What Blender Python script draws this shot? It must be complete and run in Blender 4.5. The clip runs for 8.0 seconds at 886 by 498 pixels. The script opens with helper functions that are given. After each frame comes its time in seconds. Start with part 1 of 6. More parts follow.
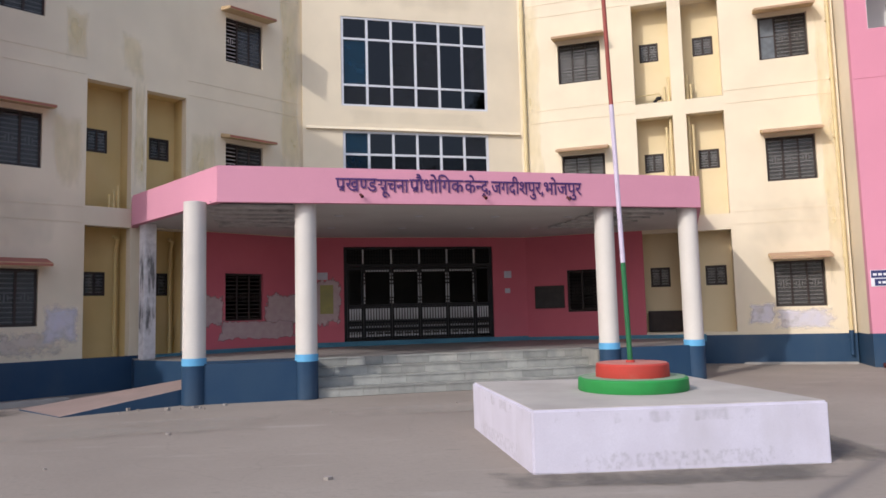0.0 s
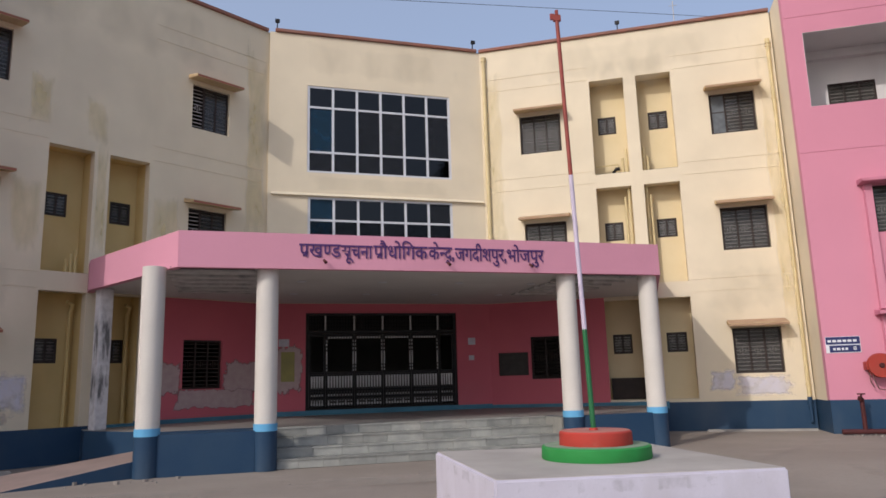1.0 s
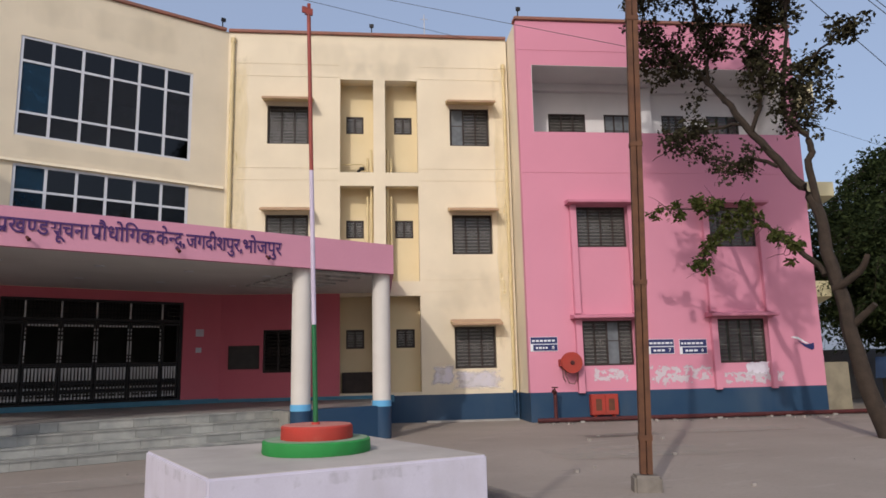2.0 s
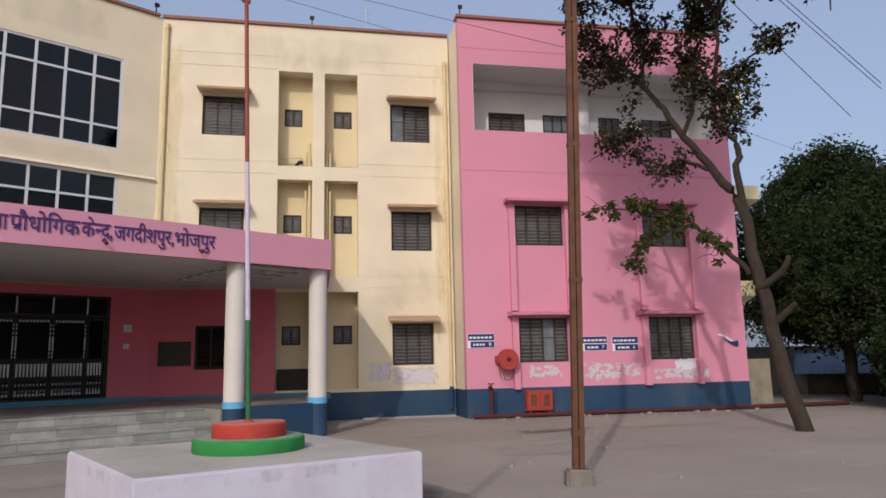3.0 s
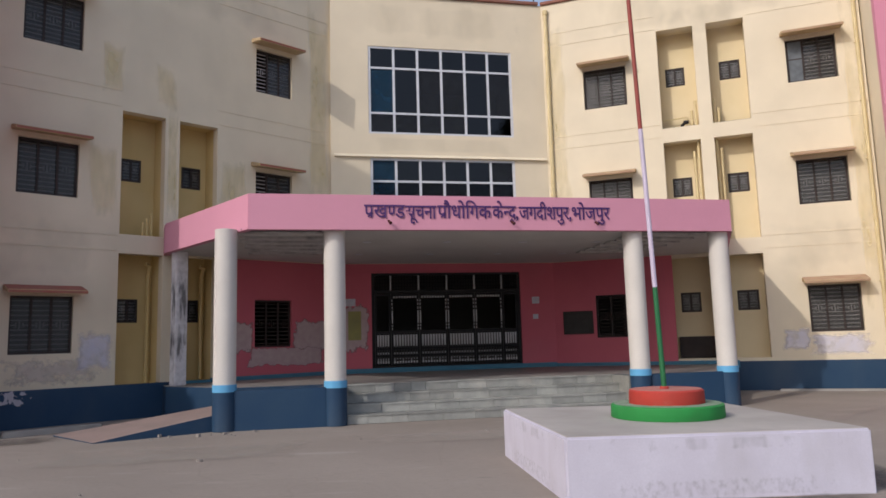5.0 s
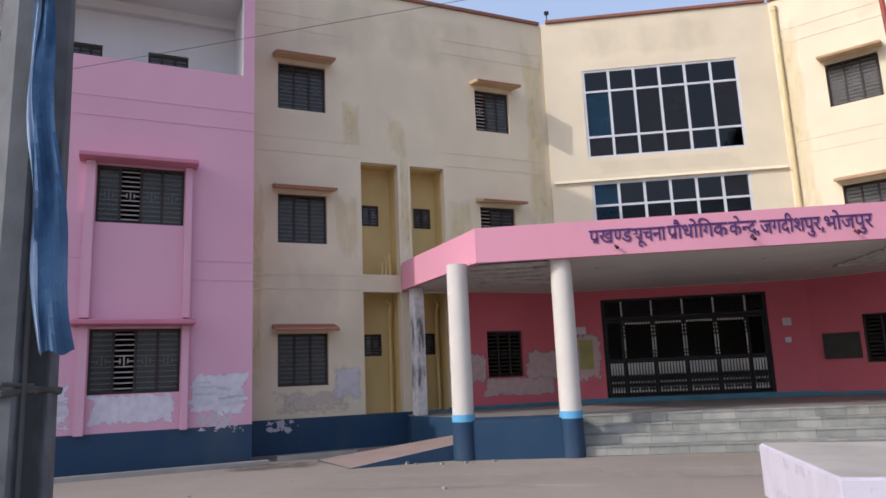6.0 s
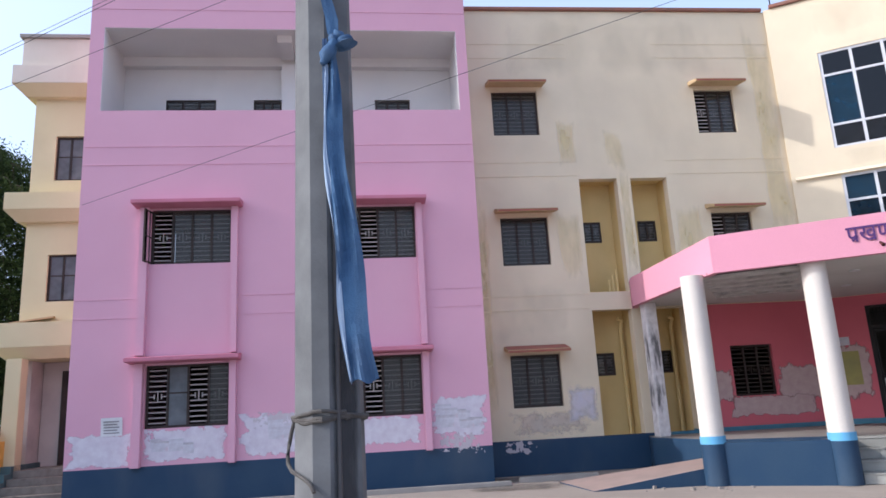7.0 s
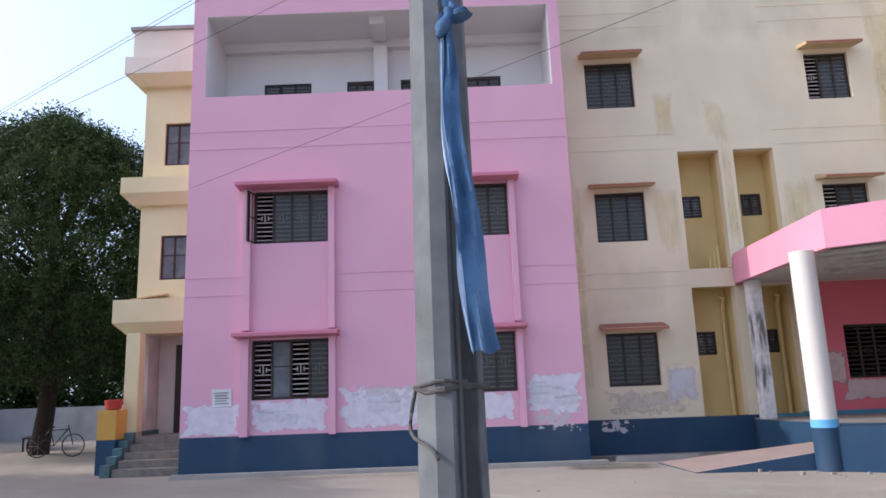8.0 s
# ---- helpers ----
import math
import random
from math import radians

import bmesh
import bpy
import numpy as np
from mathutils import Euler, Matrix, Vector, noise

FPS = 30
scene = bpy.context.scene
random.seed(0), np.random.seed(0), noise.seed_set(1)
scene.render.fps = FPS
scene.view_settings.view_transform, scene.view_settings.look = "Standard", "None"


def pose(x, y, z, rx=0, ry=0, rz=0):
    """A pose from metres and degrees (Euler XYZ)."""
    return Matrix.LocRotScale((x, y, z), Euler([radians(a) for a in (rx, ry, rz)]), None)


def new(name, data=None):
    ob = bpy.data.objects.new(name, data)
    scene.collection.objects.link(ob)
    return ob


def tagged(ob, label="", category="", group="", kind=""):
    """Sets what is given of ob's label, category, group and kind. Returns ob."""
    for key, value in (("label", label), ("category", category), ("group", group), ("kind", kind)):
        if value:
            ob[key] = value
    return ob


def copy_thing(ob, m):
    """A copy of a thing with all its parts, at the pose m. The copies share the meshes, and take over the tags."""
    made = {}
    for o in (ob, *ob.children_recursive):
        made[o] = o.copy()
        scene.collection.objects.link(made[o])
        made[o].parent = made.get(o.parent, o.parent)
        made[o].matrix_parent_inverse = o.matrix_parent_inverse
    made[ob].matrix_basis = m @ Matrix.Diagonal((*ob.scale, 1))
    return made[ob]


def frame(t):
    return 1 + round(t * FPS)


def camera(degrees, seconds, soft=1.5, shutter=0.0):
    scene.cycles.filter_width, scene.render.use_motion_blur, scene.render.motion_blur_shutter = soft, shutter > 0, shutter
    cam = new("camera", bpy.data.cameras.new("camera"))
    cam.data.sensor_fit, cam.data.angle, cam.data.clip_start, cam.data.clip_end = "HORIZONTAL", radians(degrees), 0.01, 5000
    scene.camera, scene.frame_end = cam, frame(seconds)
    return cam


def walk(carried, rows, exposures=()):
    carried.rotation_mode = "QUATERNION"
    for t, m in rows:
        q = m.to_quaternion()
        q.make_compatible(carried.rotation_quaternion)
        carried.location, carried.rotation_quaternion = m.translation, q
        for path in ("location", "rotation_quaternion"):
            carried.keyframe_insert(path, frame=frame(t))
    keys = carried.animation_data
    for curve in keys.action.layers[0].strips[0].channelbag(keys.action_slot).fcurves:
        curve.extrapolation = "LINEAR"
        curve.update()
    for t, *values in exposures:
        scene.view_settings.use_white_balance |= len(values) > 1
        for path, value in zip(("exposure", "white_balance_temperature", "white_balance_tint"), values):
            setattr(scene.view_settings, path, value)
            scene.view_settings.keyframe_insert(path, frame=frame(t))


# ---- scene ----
cam = camera(64.2, 8.0, 1.6)
PATH = [
    (0.0, 0.057, 0.040, 1.552, -0.00, 5.21, 1.48),
    (0.2, 0.054, 0.030, 1.550, -0.36, 7.28, 1.79),
    (0.5, 0.050, 0.015, 1.548, -0.23, 8.02, 1.76),
    (0.8, 0.065, 0.014, 1.549, -1.03, 8.36, 1.68),
    (1.0, 0.075, 0.014, 1.549, -2.87, 10.51, 1.61),
    (1.2, 0.103, 0.001, 1.552, -6.66, 10.15, 1.46),
    (1.5, 0.145, -0.018, 1.556, -14.31, 9.94, 1.32),
    (1.8, 0.156, -0.031, 1.559, -21.14, 9.62, 1.22),
    (2.0, 0.164, -0.040, 1.561, -23.85, 9.48, 1.25),
    (2.2, 0.175, -0.020, 1.566, -26.14, 9.43, 1.19),
    (2.7, 0.185, -0.015, 1.558, -29.10, 9.20, 1.25),
    (3.3, 0.175, -0.010, 1.552, -27.09, 8.60, 1.38),
    (3.5, 0.145, 0.004, 1.555, -23.78, 7.57, 1.25),
    (3.8, 0.115, 0.022, 1.559, -17.05, 6.78, 1.19),
    (4.0, 0.095, 0.034, 1.562, -12.42, 6.38, 1.36),
    (4.2, 0.085, 0.045, 1.550, -8.37, 6.42, 1.32),
    (5.3, -0.015, 0.030, 1.548, 5.91, 7.71, 1.89),
    (5.5, -0.020, 0.035, 1.558, 9.10, 7.95, 2.05),
    (5.8, -0.022, 0.042, 1.555, 15.40, 9.08, 2.13),
    (6.0, -0.019, 0.050, 1.553, 20.52, 10.34, 2.35),
    (6.2, -0.024, 0.056, 1.554, 24.11, 10.60, 2.54),
    (6.5, -0.078, 0.039, 1.556, 30.16, 11.31, 3.04),
    (6.8, -0.119, 0.006, 1.562, 35.44, 12.17, 3.05),
    (7.0, -0.135, -0.010, 1.566, 38.64, 12.81, 3.06),
    (7.2, -0.147, -0.018, 1.566, 40.15, 12.90, 2.75),
    (7.5, -0.164, -0.030, 1.567, 42.01, 12.99, 2.46),
    (7.8, -0.180, -0.046, 1.559, 43.67, 12.39, 2.22),
    (8.0, -0.191, -0.057, 1.554, 45.85, 11.36, 2.09),
]
EXPOSURES = [(t, e, k, 12) for t, e, k in (
    (0.0, 0.20, 6050), (0.5, 0.08, 6100), (0.8, 0.03, 6150), (1.0, -0.16, 6200), (1.5, -0.24, 6250), (2.2, -0.25, 6250), (3.3, -0.27, 6250), (4.2, -0.18, 6200),
    (5.3, -0.10, 6150), (5.5, -0.02, 6150), (6.0, 0.26, 6050), (6.5, 0.56, 5950), (7.0, 0.80, 5900), (7.5, 0.80, 5900), (8.0, 0.80, 5900))]
walk(cam, [(t, pose(x, y, z, 90 + pitch, roll, yaw)) for t, x, y, z, yaw, pitch, roll in PATH],
     exposures=EXPOSURES)

# ---- light ----
SUN_EL = radians(32)
SUN_TO = Vector((-0.70 * math.cos(SUN_EL), -0.714 * math.cos(SUN_EL), math.sin(SUN_EL)))
world = bpy.data.worlds.new("sky")
scene.world = world
world.use_nodes = True
wn = world.node_tree.nodes
sky = wn.new("ShaderNodeTexSky")
sky.sky_type = 'NISHITA'
sky.sun_disc = False
sky.sun_elevation = SUN_EL
sky.sun_rotation = math.atan2(SUN_TO.x, SUN_TO.y)
sky.air_density = 1.0
sky.dust_density = 5.0
sky.ozone_density = 2.5
haze = wn.new("ShaderNodeMix")
haze.data_type = 'RGBA'
haze.inputs["Factor"].default_value = 0.5
haze.inputs["B"].default_value = (2.55, 2.85, 3.5, 1)
world.node_tree.links.new(sky.outputs[0], haze.inputs["A"])
world.node_tree.links.new(haze.outputs["Result"], wn["Background"].inputs[0])
wn["Background"].inputs[1].default_value = 0.215
sun = new("sun", bpy.data.lights.new("sun", "SUN"))
sun.data.energy = 1.95
sun.data.angle = radians(0.9)
sun.data.color = (1.0, 0.92, 0.82)
sun.rotation_euler = SUN_TO.to_track_quat("Z", "Y").to_euler()


# ---- materials ----
def mat(name, base, rough=0.8, metal=0.0, second=None, scale=1.5, stain=None, stain_amt=0.5, stain_stretch=1.0,
        grain=60.0, bump=0.15, spec=0.3, vary=0.0, cover=0.0):
    """Paint or stone: base mixed with a second tone by broad noise, stained by streaky noise, fine grain in colour and relief."""
    m = bpy.data.materials.new(name)
    m.use_nodes = True
    nt = m.node_tree
    b = nt.nodes["Principled BSDF"]
    b.inputs["Roughness"].default_value = rough
    b.inputs["Metallic"].default_value = metal
    b.inputs["Specular IOR Level"].default_value = spec
    tc = nt.nodes.new("ShaderNodeTexCoord")

    def noise_at(sc, detail, stretch=1.0):
        mp = nt.nodes.new("ShaderNodeMapping")
        mp.inputs["Scale"].default_value = (1, 1, stretch)
        n = nt.nodes.new("ShaderNodeTexNoise")
        n.inputs["Scale"].default_value = sc
        n.inputs["Detail"].default_value = detail
        nt.links.new(tc.outputs["Object"], mp.inputs[0])
        nt.links.new(mp.outputs[0], n.inputs["Vector"])
        return n.outputs["Fac"]

    def ramp(src, lo, hi):
        r = nt.nodes.new("ShaderNodeMapRange")
        r.inputs["From Min"].default_value, r.inputs["From Max"].default_value = lo, hi
        nt.links.new(src, r.inputs["Value"])
        return r.outputs[0]

    def mix(fac, a, c, k=1.0):
        x = nt.nodes.new("ShaderNodeMix")
        x.data_type = 'RGBA'
        if k != 1.0:
            q = nt.nodes.new("ShaderNodeMath")
            q.operation = 'MULTIPLY'
            q.inputs[1].default_value = k
            nt.links.new(fac, q.inputs[0])
            fac = q.outputs[0]
        nt.links.new(fac, x.inputs["Factor"])
        for sock, val in ((x.inputs["A"], a), (x.inputs["B"], c)):
            if isinstance(val, tuple):
                sock.default_value = (*val, 1)
            else:
                nt.links.new(val, sock)
        return x.outputs["Result"]

    second = second or tuple(c * 0.86 for c in base)
    col = mix(ramp(noise_at(scale, 5), 0.35, 0.7), base, second)
    if stain:
        col = mix(ramp(noise_at(scale * 0.55 + 0.11, 6, stain_stretch), 0.55 - cover, 0.78 - cover * 1.4), col, stain, stain_amt)
    fine = noise_at(grain, 4)
    col = mix(ramp(fine, 0.3, 0.7), col, tuple(c * 0.8 for c in base), 0.35)
    if vary:
        oi = nt.nodes.new("ShaderNodeObjectInfo")
        hs = nt.nodes.new("ShaderNodeHueSaturation")
        mr = nt.nodes.new("ShaderNodeMapRange")
        mr.inputs["To Min"].default_value, mr.inputs["To Max"].default_value = 1 - vary, 1 + vary
        nt.links.new(oi.outputs["Random"], mr.inputs["Value"])
        nt.links.new(mr.outputs[0], hs.inputs["Value"])
        nt.links.new(col, hs.inputs["Color"])
        col = hs.outputs[0]
    nt.links.new(col, b.inputs["Base Color"])
    if bump:
        bp = nt.nodes.new("ShaderNodeBump")
        bp.inputs["Strength"].default_value = bump
        bp.inputs["Distance"].default_value = 0.01
        nt.links.new(fine, bp.inputs["Height"])
        nt.links.new(bp.outputs[0], b.inputs["Normal"])
    return m


def glass(name, tint, ior=1.5):
    m = bpy.data.materials.new(name)
    m.use_nodes = True
    nt = m.node_tree
    nt.nodes.remove(nt.nodes["Principled BSDF"])
    out = nt.nodes["Material Output"]
    tr, gl, mx, fr = (nt.nodes.new(n) for n in ("ShaderNodeBsdfTransparent", "ShaderNodeBsdfGlossy", "ShaderNodeMixShader", "ShaderNodeFresnel"))
    tr.inputs[0].default_value = (*tint, 1)
    gl.inputs["Roughness"].default_value = 0.04
    fr.inputs["IOR"].default_value = ior
    nt.links.new(fr.outputs[0], mx.inputs[0])
    nt.links.new(tr.outputs[0], mx.inputs[1])
    nt.links.new(gl.outputs[0], mx.inputs[2])
    nt.links.new(mx.outputs[0], out.inputs[0])
    return m


YELLOW = mat("yellow_paint", (0.76, 0.66, 0.49), 0.85, second=(0.68, 0.59, 0.44), scale=0.9, stain=(0.50, 0.42, 0.28), stain_amt=0.35, stain_stretch=0.25)
OCHRE_PALE = mat("pale_ochre_paint", (0.73, 0.61, 0.39), 0.85, second=(0.66, 0.54, 0.32), scale=0.9, stain=(0.42, 0.33, 0.18), stain_amt=0.5, stain_stretch=0.25)
OCHRE = mat("ochre_paint", (0.73, 0.56, 0.27), 0.85, second=(0.65, 0.48, 0.20), scale=0.8, stain=(0.36, 0.26, 0.12), stain_amt=0.5, stain_stretch=0.25)
PINK = mat("pink_paint", (0.645, 0.262, 0.352), 0.8, second=(0.605, 0.245, 0.33), scale=0.5, stain=(0.585, 0.27, 0.365), stain_amt=0.4, stain_stretch=0.3)
PINK_FASCIA = mat("fascia_pink_paint", (0.66, 0.30, 0.395), 0.8, second=(0.62, 0.28, 0.37), scale=0.7, stain=(0.58, 0.28, 0.34), stain_amt=0.4, stain_stretch=0.3)
# Shaded wing's copy of the pink, its blue sky light put into the colour.
PINK_SHADED = mat("shaded_pink_paint", (0.71, 0.40, 0.51), 0.8, second=(0.67, 0.37, 0.475), scale=0.5, stain=(0.64, 0.33, 0.43), stain_amt=0.4, stain_stretch=0.3)
PINK_DEEP = mat("deep_pink_paint", (0.64, 0.155, 0.195), 0.8, second=(0.58, 0.135, 0.175), scale=0.7, stain=(0.52, 0.18, 0.20), stain_amt=0.4)
BLUE = mat("dark_blue_paint", (0.017, 0.050, 0.105), 0.6, second=(0.028, 0.064, 0.115), scale=1.2, stain=(0.11, 0.13, 0.15), stain_amt=0.4, stain_stretch=0.35, cover=0.04)
SKYBLUE = mat("light_blue_paint", (0.14, 0.42, 0.68), 0.6, second=(0.12, 0.36, 0.60), scale=2)
TEAL = mat("teal_skirting_paint", (0.08, 0.23, 0.33), 0.6, second=(0.06, 0.18, 0.26), scale=2)
SHAFT = mat("cream_limewash", (0.66, 0.62, 0.57), 0.85, second=(0.61, 0.57, 0.52), scale=1.3, stain=(0.50, 0.46, 0.41), stain_amt=0.4, stain_stretch=0.25)
WHITE = mat("white_paint", (0.78, 0.76, 0.75), 0.8, second=(0.72, 0.70, 0.70), scale=0.9, stain=(0.55, 0.52, 0.50), stain_amt=0.35, stain_stretch=0.3)
SCREED = mat("dusty_limewashed_screed", (0.45, 0.415, 0.375), 0.9, second=(0.35, 0.32, 0.285), scale=1.2, stain=(0.27, 0.25, 0.23), stain_amt=0.5)
SOFFIT = mat("soffit_paint", (0.62, 0.60, 0.58), 0.85, second=(0.56, 0.54, 0.52), scale=0.8, stain=(0.42, 0.39, 0.37), stain_amt=0.4)
LILAC = mat("limewash", (0.60, 0.575, 0.66), 0.9, second=(0.55, 0.52, 0.60), scale=2.6, stain=(0.38, 0.35, 0.35), stain_amt=0.55, stain_stretch=0.4)
WEATHERED = mat("weathered_whitewash", (0.70, 0.68, 0.69), 0.9, second=(0.50, 0.48, 0.49), scale=7.0, stain=(0.05, 0.05, 0.055), stain_amt=0.95, stain_stretch=0.3, bump=0.4, cover=0.03)
COPING = mat("red_coping_paint", (0.30, 0.125, 0.09), 0.8, second=(0.22, 0.12, 0.09), scale=2, stain=(0.25, 0.20, 0.17), stain_amt=0.5)
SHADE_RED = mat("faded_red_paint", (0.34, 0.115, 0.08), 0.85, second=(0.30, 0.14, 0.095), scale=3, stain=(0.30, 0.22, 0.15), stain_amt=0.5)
CONCRETE = mat("concrete", (0.36, 0.34, 0.31), 0.9, second=(0.30, 0.28, 0.26), scale=2.5, stain=(0.2, 0.18, 0.17), stain_amt=0.5, bump=0.35)
POLE_CONC = mat("pole_concrete", (0.15, 0.158, 0.168), 0.85, second=(0.085, 0.09, 0.097), scale=9, stain=(0.05, 0.052, 0.056), stain_amt=0.75, stain_stretch=0.12, grain=130, bump=0.12)
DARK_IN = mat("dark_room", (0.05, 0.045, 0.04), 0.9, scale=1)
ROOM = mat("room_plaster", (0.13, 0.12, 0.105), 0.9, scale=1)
FRAME = mat("brown_window_frame", (0.032, 0.023, 0.02), 0.6, second=(0.05, 0.035, 0.03), scale=4)
GRILLE = mat("pale_grille", (0.44, 0.40, 0.38), 0.55, second=(0.34, 0.31, 0.29), scale=5)
ALU = mat("white_aluminium", (0.66, 0.67, 0.70), 0.45, second=(0.60, 0.61, 0.64), scale=3, metal=0.1, bump=0.03)
IRON = mat("black_iron", (0.018, 0.016, 0.016), 0.5, second=(0.03, 0.026, 0.024), scale=4, metal=0.3)
STEEL = mat("silver_steel", (0.58, 0.56, 0.54), 0.45, second=(0.46, 0.44, 0.42), scale=4, metal=0.25)
RED = mat("red_enamel", (0.38, 0.045, 0.03), 0.55, second=(0.30, 0.05, 0.035), scale=4)
DULLRED = mat("dull_red_pipe_paint", (0.085, 0.02, 0.02), 0.65, second=(0.055, 0.016, 0.016), scale=4)
SAFFRON = mat("saffron_red_paint", (0.47, 0.05, 0.035), 0.65, second=(0.40, 0.055, 0.04), scale=5, stain=(0.42, 0.2, 0.14), stain_amt=0.5)
GREEN = mat("green_paint", (0.03, 0.27, 0.06), 0.65, second=(0.03, 0.22, 0.05), scale=5, stain=(0.10, 0.22, 0.10), stain_amt=0.5)
POLE_RED = mat("pole_red_paint", (0.30, 0.06, 0.045), 0.55, second=(0.24, 0.06, 0.045), scale=6)
POLE_WHITE = mat("pole_white_paint", (0.58, 0.50, 0.62), 0.55, second=(0.52, 0.45, 0.55), scale=6)
POLE_GREEN = mat("pole_green_paint", (0.025, 0.15, 0.055), 0.55, second=(0.02, 0.115, 0.045), scale=6)
RUST = mat("rusty_brown_steel", (0.135, 0.060, 0.030), 0.75, second=(0.078, 0.035, 0.020), scale=7, stain=(0.04, 0.024, 0.018), stain_amt=0.8, stain_stretch=0.08, bump=0.35)
BARK = mat("bark", (0.048, 0.034, 0.025), 0.95, second=(0.028, 0.021, 0.016), scale=6, grain=30, bump=0.9)
RAMP = mat("terracotta_ramp", (0.32, 0.235, 0.205), 0.85, second=(0.26, 0.20, 0.175), scale=2, stain=(0.28, 0.22, 0.2), stain_amt=0.5)
FLOOR = mat("veranda_floor", (0.30, 0.28, 0.26), 0.5, second=(0.25, 0.23, 0.22), scale=1.5)
MARBLE = mat("grey_marble", (0.34, 0.34, 0.31), 0.6, second=(0.23, 0.235, 0.22), scale=3.4, stain=(0.43, 0.40, 0.355), stain_amt=0.6, vary=0.18, grain=25)
PAPER = mat("paper_remnant", (0.64, 0.63, 0.69), 0.9, second=(0.52, 0.50, 0.55), scale=9, stain=(0.66, 0.40, 0.46), stain_amt=0.6, grain=40)
BARE = mat("bare_plaster", (0.42, 0.33, 0.30), 0.9, second=(0.34, 0.26, 0.24), scale=4, stain=(0.5, 0.42, 0.38), stain_amt=0.5)
BEIGE = mat("bare_beige_plaster", (0.60, 0.52, 0.38), 0.9, second=(0.50, 0.42, 0.30), scale=4, stain=(0.42, 0.34, 0.26), stain_amt=0.6)
DAMP = mat("damp_stain", (0.66, 0.54, 0.31), 0.9, second=(0.70, 0.59, 0.39), scale=3, stain=(0.56, 0.45, 0.25), stain_amt=0.5)
SIGN_BLUE = mat("sign_blue", (0.022, 0.03, 0.13), 0.5, second=(0.03, 0.035, 0.11), scale=5, bump=0.02)
SIGN_WHITE = mat("sign_white", (0.75, 0.76, 0.78), 0.5, second=(0.68, 0.69, 0.72), scale=6, bump=0.02)
INK = mat("violet_lettering", (0.07, 0.028, 0.13), 0.7, second=(0.09, 0.04, 0.15), scale=5, bump=0.02)
OLIVE = mat("olive_board", (0.38, 0.34, 0.12), 0.7, second=(0.30, 0.28, 0.12), scale=4)
BOARD = mat("dark_notice_board", (0.022, 0.018, 0.017), 0.5, second=(0.04, 0.033, 0.03), scale=5)
CLOTH = mat("blue_cloth", (0.065, 0.145, 0.275), 0.9, second=(0.03, 0.075, 0.17), scale=9, stain=(0.27, 0.36, 0.46), stain_amt=0.7, stain_stretch=0.25, grain=220, bump=0.3)
ROPE = mat("grey_rope", (0.11, 0.105, 0.10), 0.95, second=(0.06, 0.055, 0.055), scale=30, grain=200, bump=0.6)
CABLE = mat("black_cable", (0.07, 0.07, 0.075), 0.6, scale=5, bump=0)
PVC = mat("cream_pipe_paint", (0.66, 0.54, 0.30), 0.6, second=(0.58, 0.46, 0.25), scale=4)
PEBBLE = mat("rubble", (0.42, 0.38, 0.34), 0.9, second=(0.32, 0.28, 0.25), scale=8, vary=0.25)
SHEET = mat("grey_board", (0.24, 0.24, 0.25), 0.7, second=(0.20, 0.20, 0.21), scale=3)
SEEP = mat("ochre_seepage", (0.64, 0.52, 0.26), 0.9, second=(0.70, 0.58, 0.36), scale=1.2, stain=(0.54, 0.42, 0.19), stain_amt=0.5, stain_stretch=0.2)
PANE = glass("window_glass", (0.12, 0.125, 0.13))


def frosted(name, tone, cover):
    """Dusty or toned ribbed glass: part of the light passes, the rest is scattered by the coat on it."""
    m = glass(name, (0.8, 0.8, 0.8), 1.35)
    nt = m.node_tree
    out = nt.nodes["Material Output"]
    clear = out.inputs[0].links[0].from_socket
    df, mx, tc, n, r = (nt.nodes.new(k) for k in ("ShaderNodeBsdfDiffuse", "ShaderNodeMixShader", "ShaderNodeTexCoord", "ShaderNodeTexNoise", "ShaderNodeMapRange"))
    df.inputs[0].default_value = (*tone, 1)
    n.inputs["Scale"].default_value = 3.5
    n.inputs["Detail"].default_value = 6
    r.inputs["From Min"].default_value, r.inputs["From Max"].default_value = 0.3, 0.7
    r.inputs["To Min"].default_value, r.inputs["To Max"].default_value = cover * 0.7, min(1.0, cover * 1.25)
    nt.links.new(tc.outputs["Object"], n.inputs["Vector"])
    nt.links.new(n.outputs["Fac"], r.inputs["Value"])
    nt.links.new(r.outputs[0], mx.inputs[0])
    nt.links.new(clear, mx.inputs[1])
    nt.links.new(df.outputs[0], mx.inputs[2])
    nt.links.new(mx.outputs[0], out.inputs[0])
    return m


FROST = frosted("dusty_glass", (0.17, 0.165, 0.155), 0.17)
FROST_PLAIN = frosted("frosted_glass", (0.165, 0.18, 0.195), 0.85)
# Sky and tree reflections are put into the tones of these two panes.
PANE_BLUE = frosted("sky_blue_glass", (0.020, 0.050, 0.085), 0.75)
PANE_MOTTLED = frosted("mottled_tinted_glass", (0.040, 0.042, 0.048), 0.35)
PANE_DARK = glass("tinted_glass", (0.065, 0.085, 0.115), 1.55)


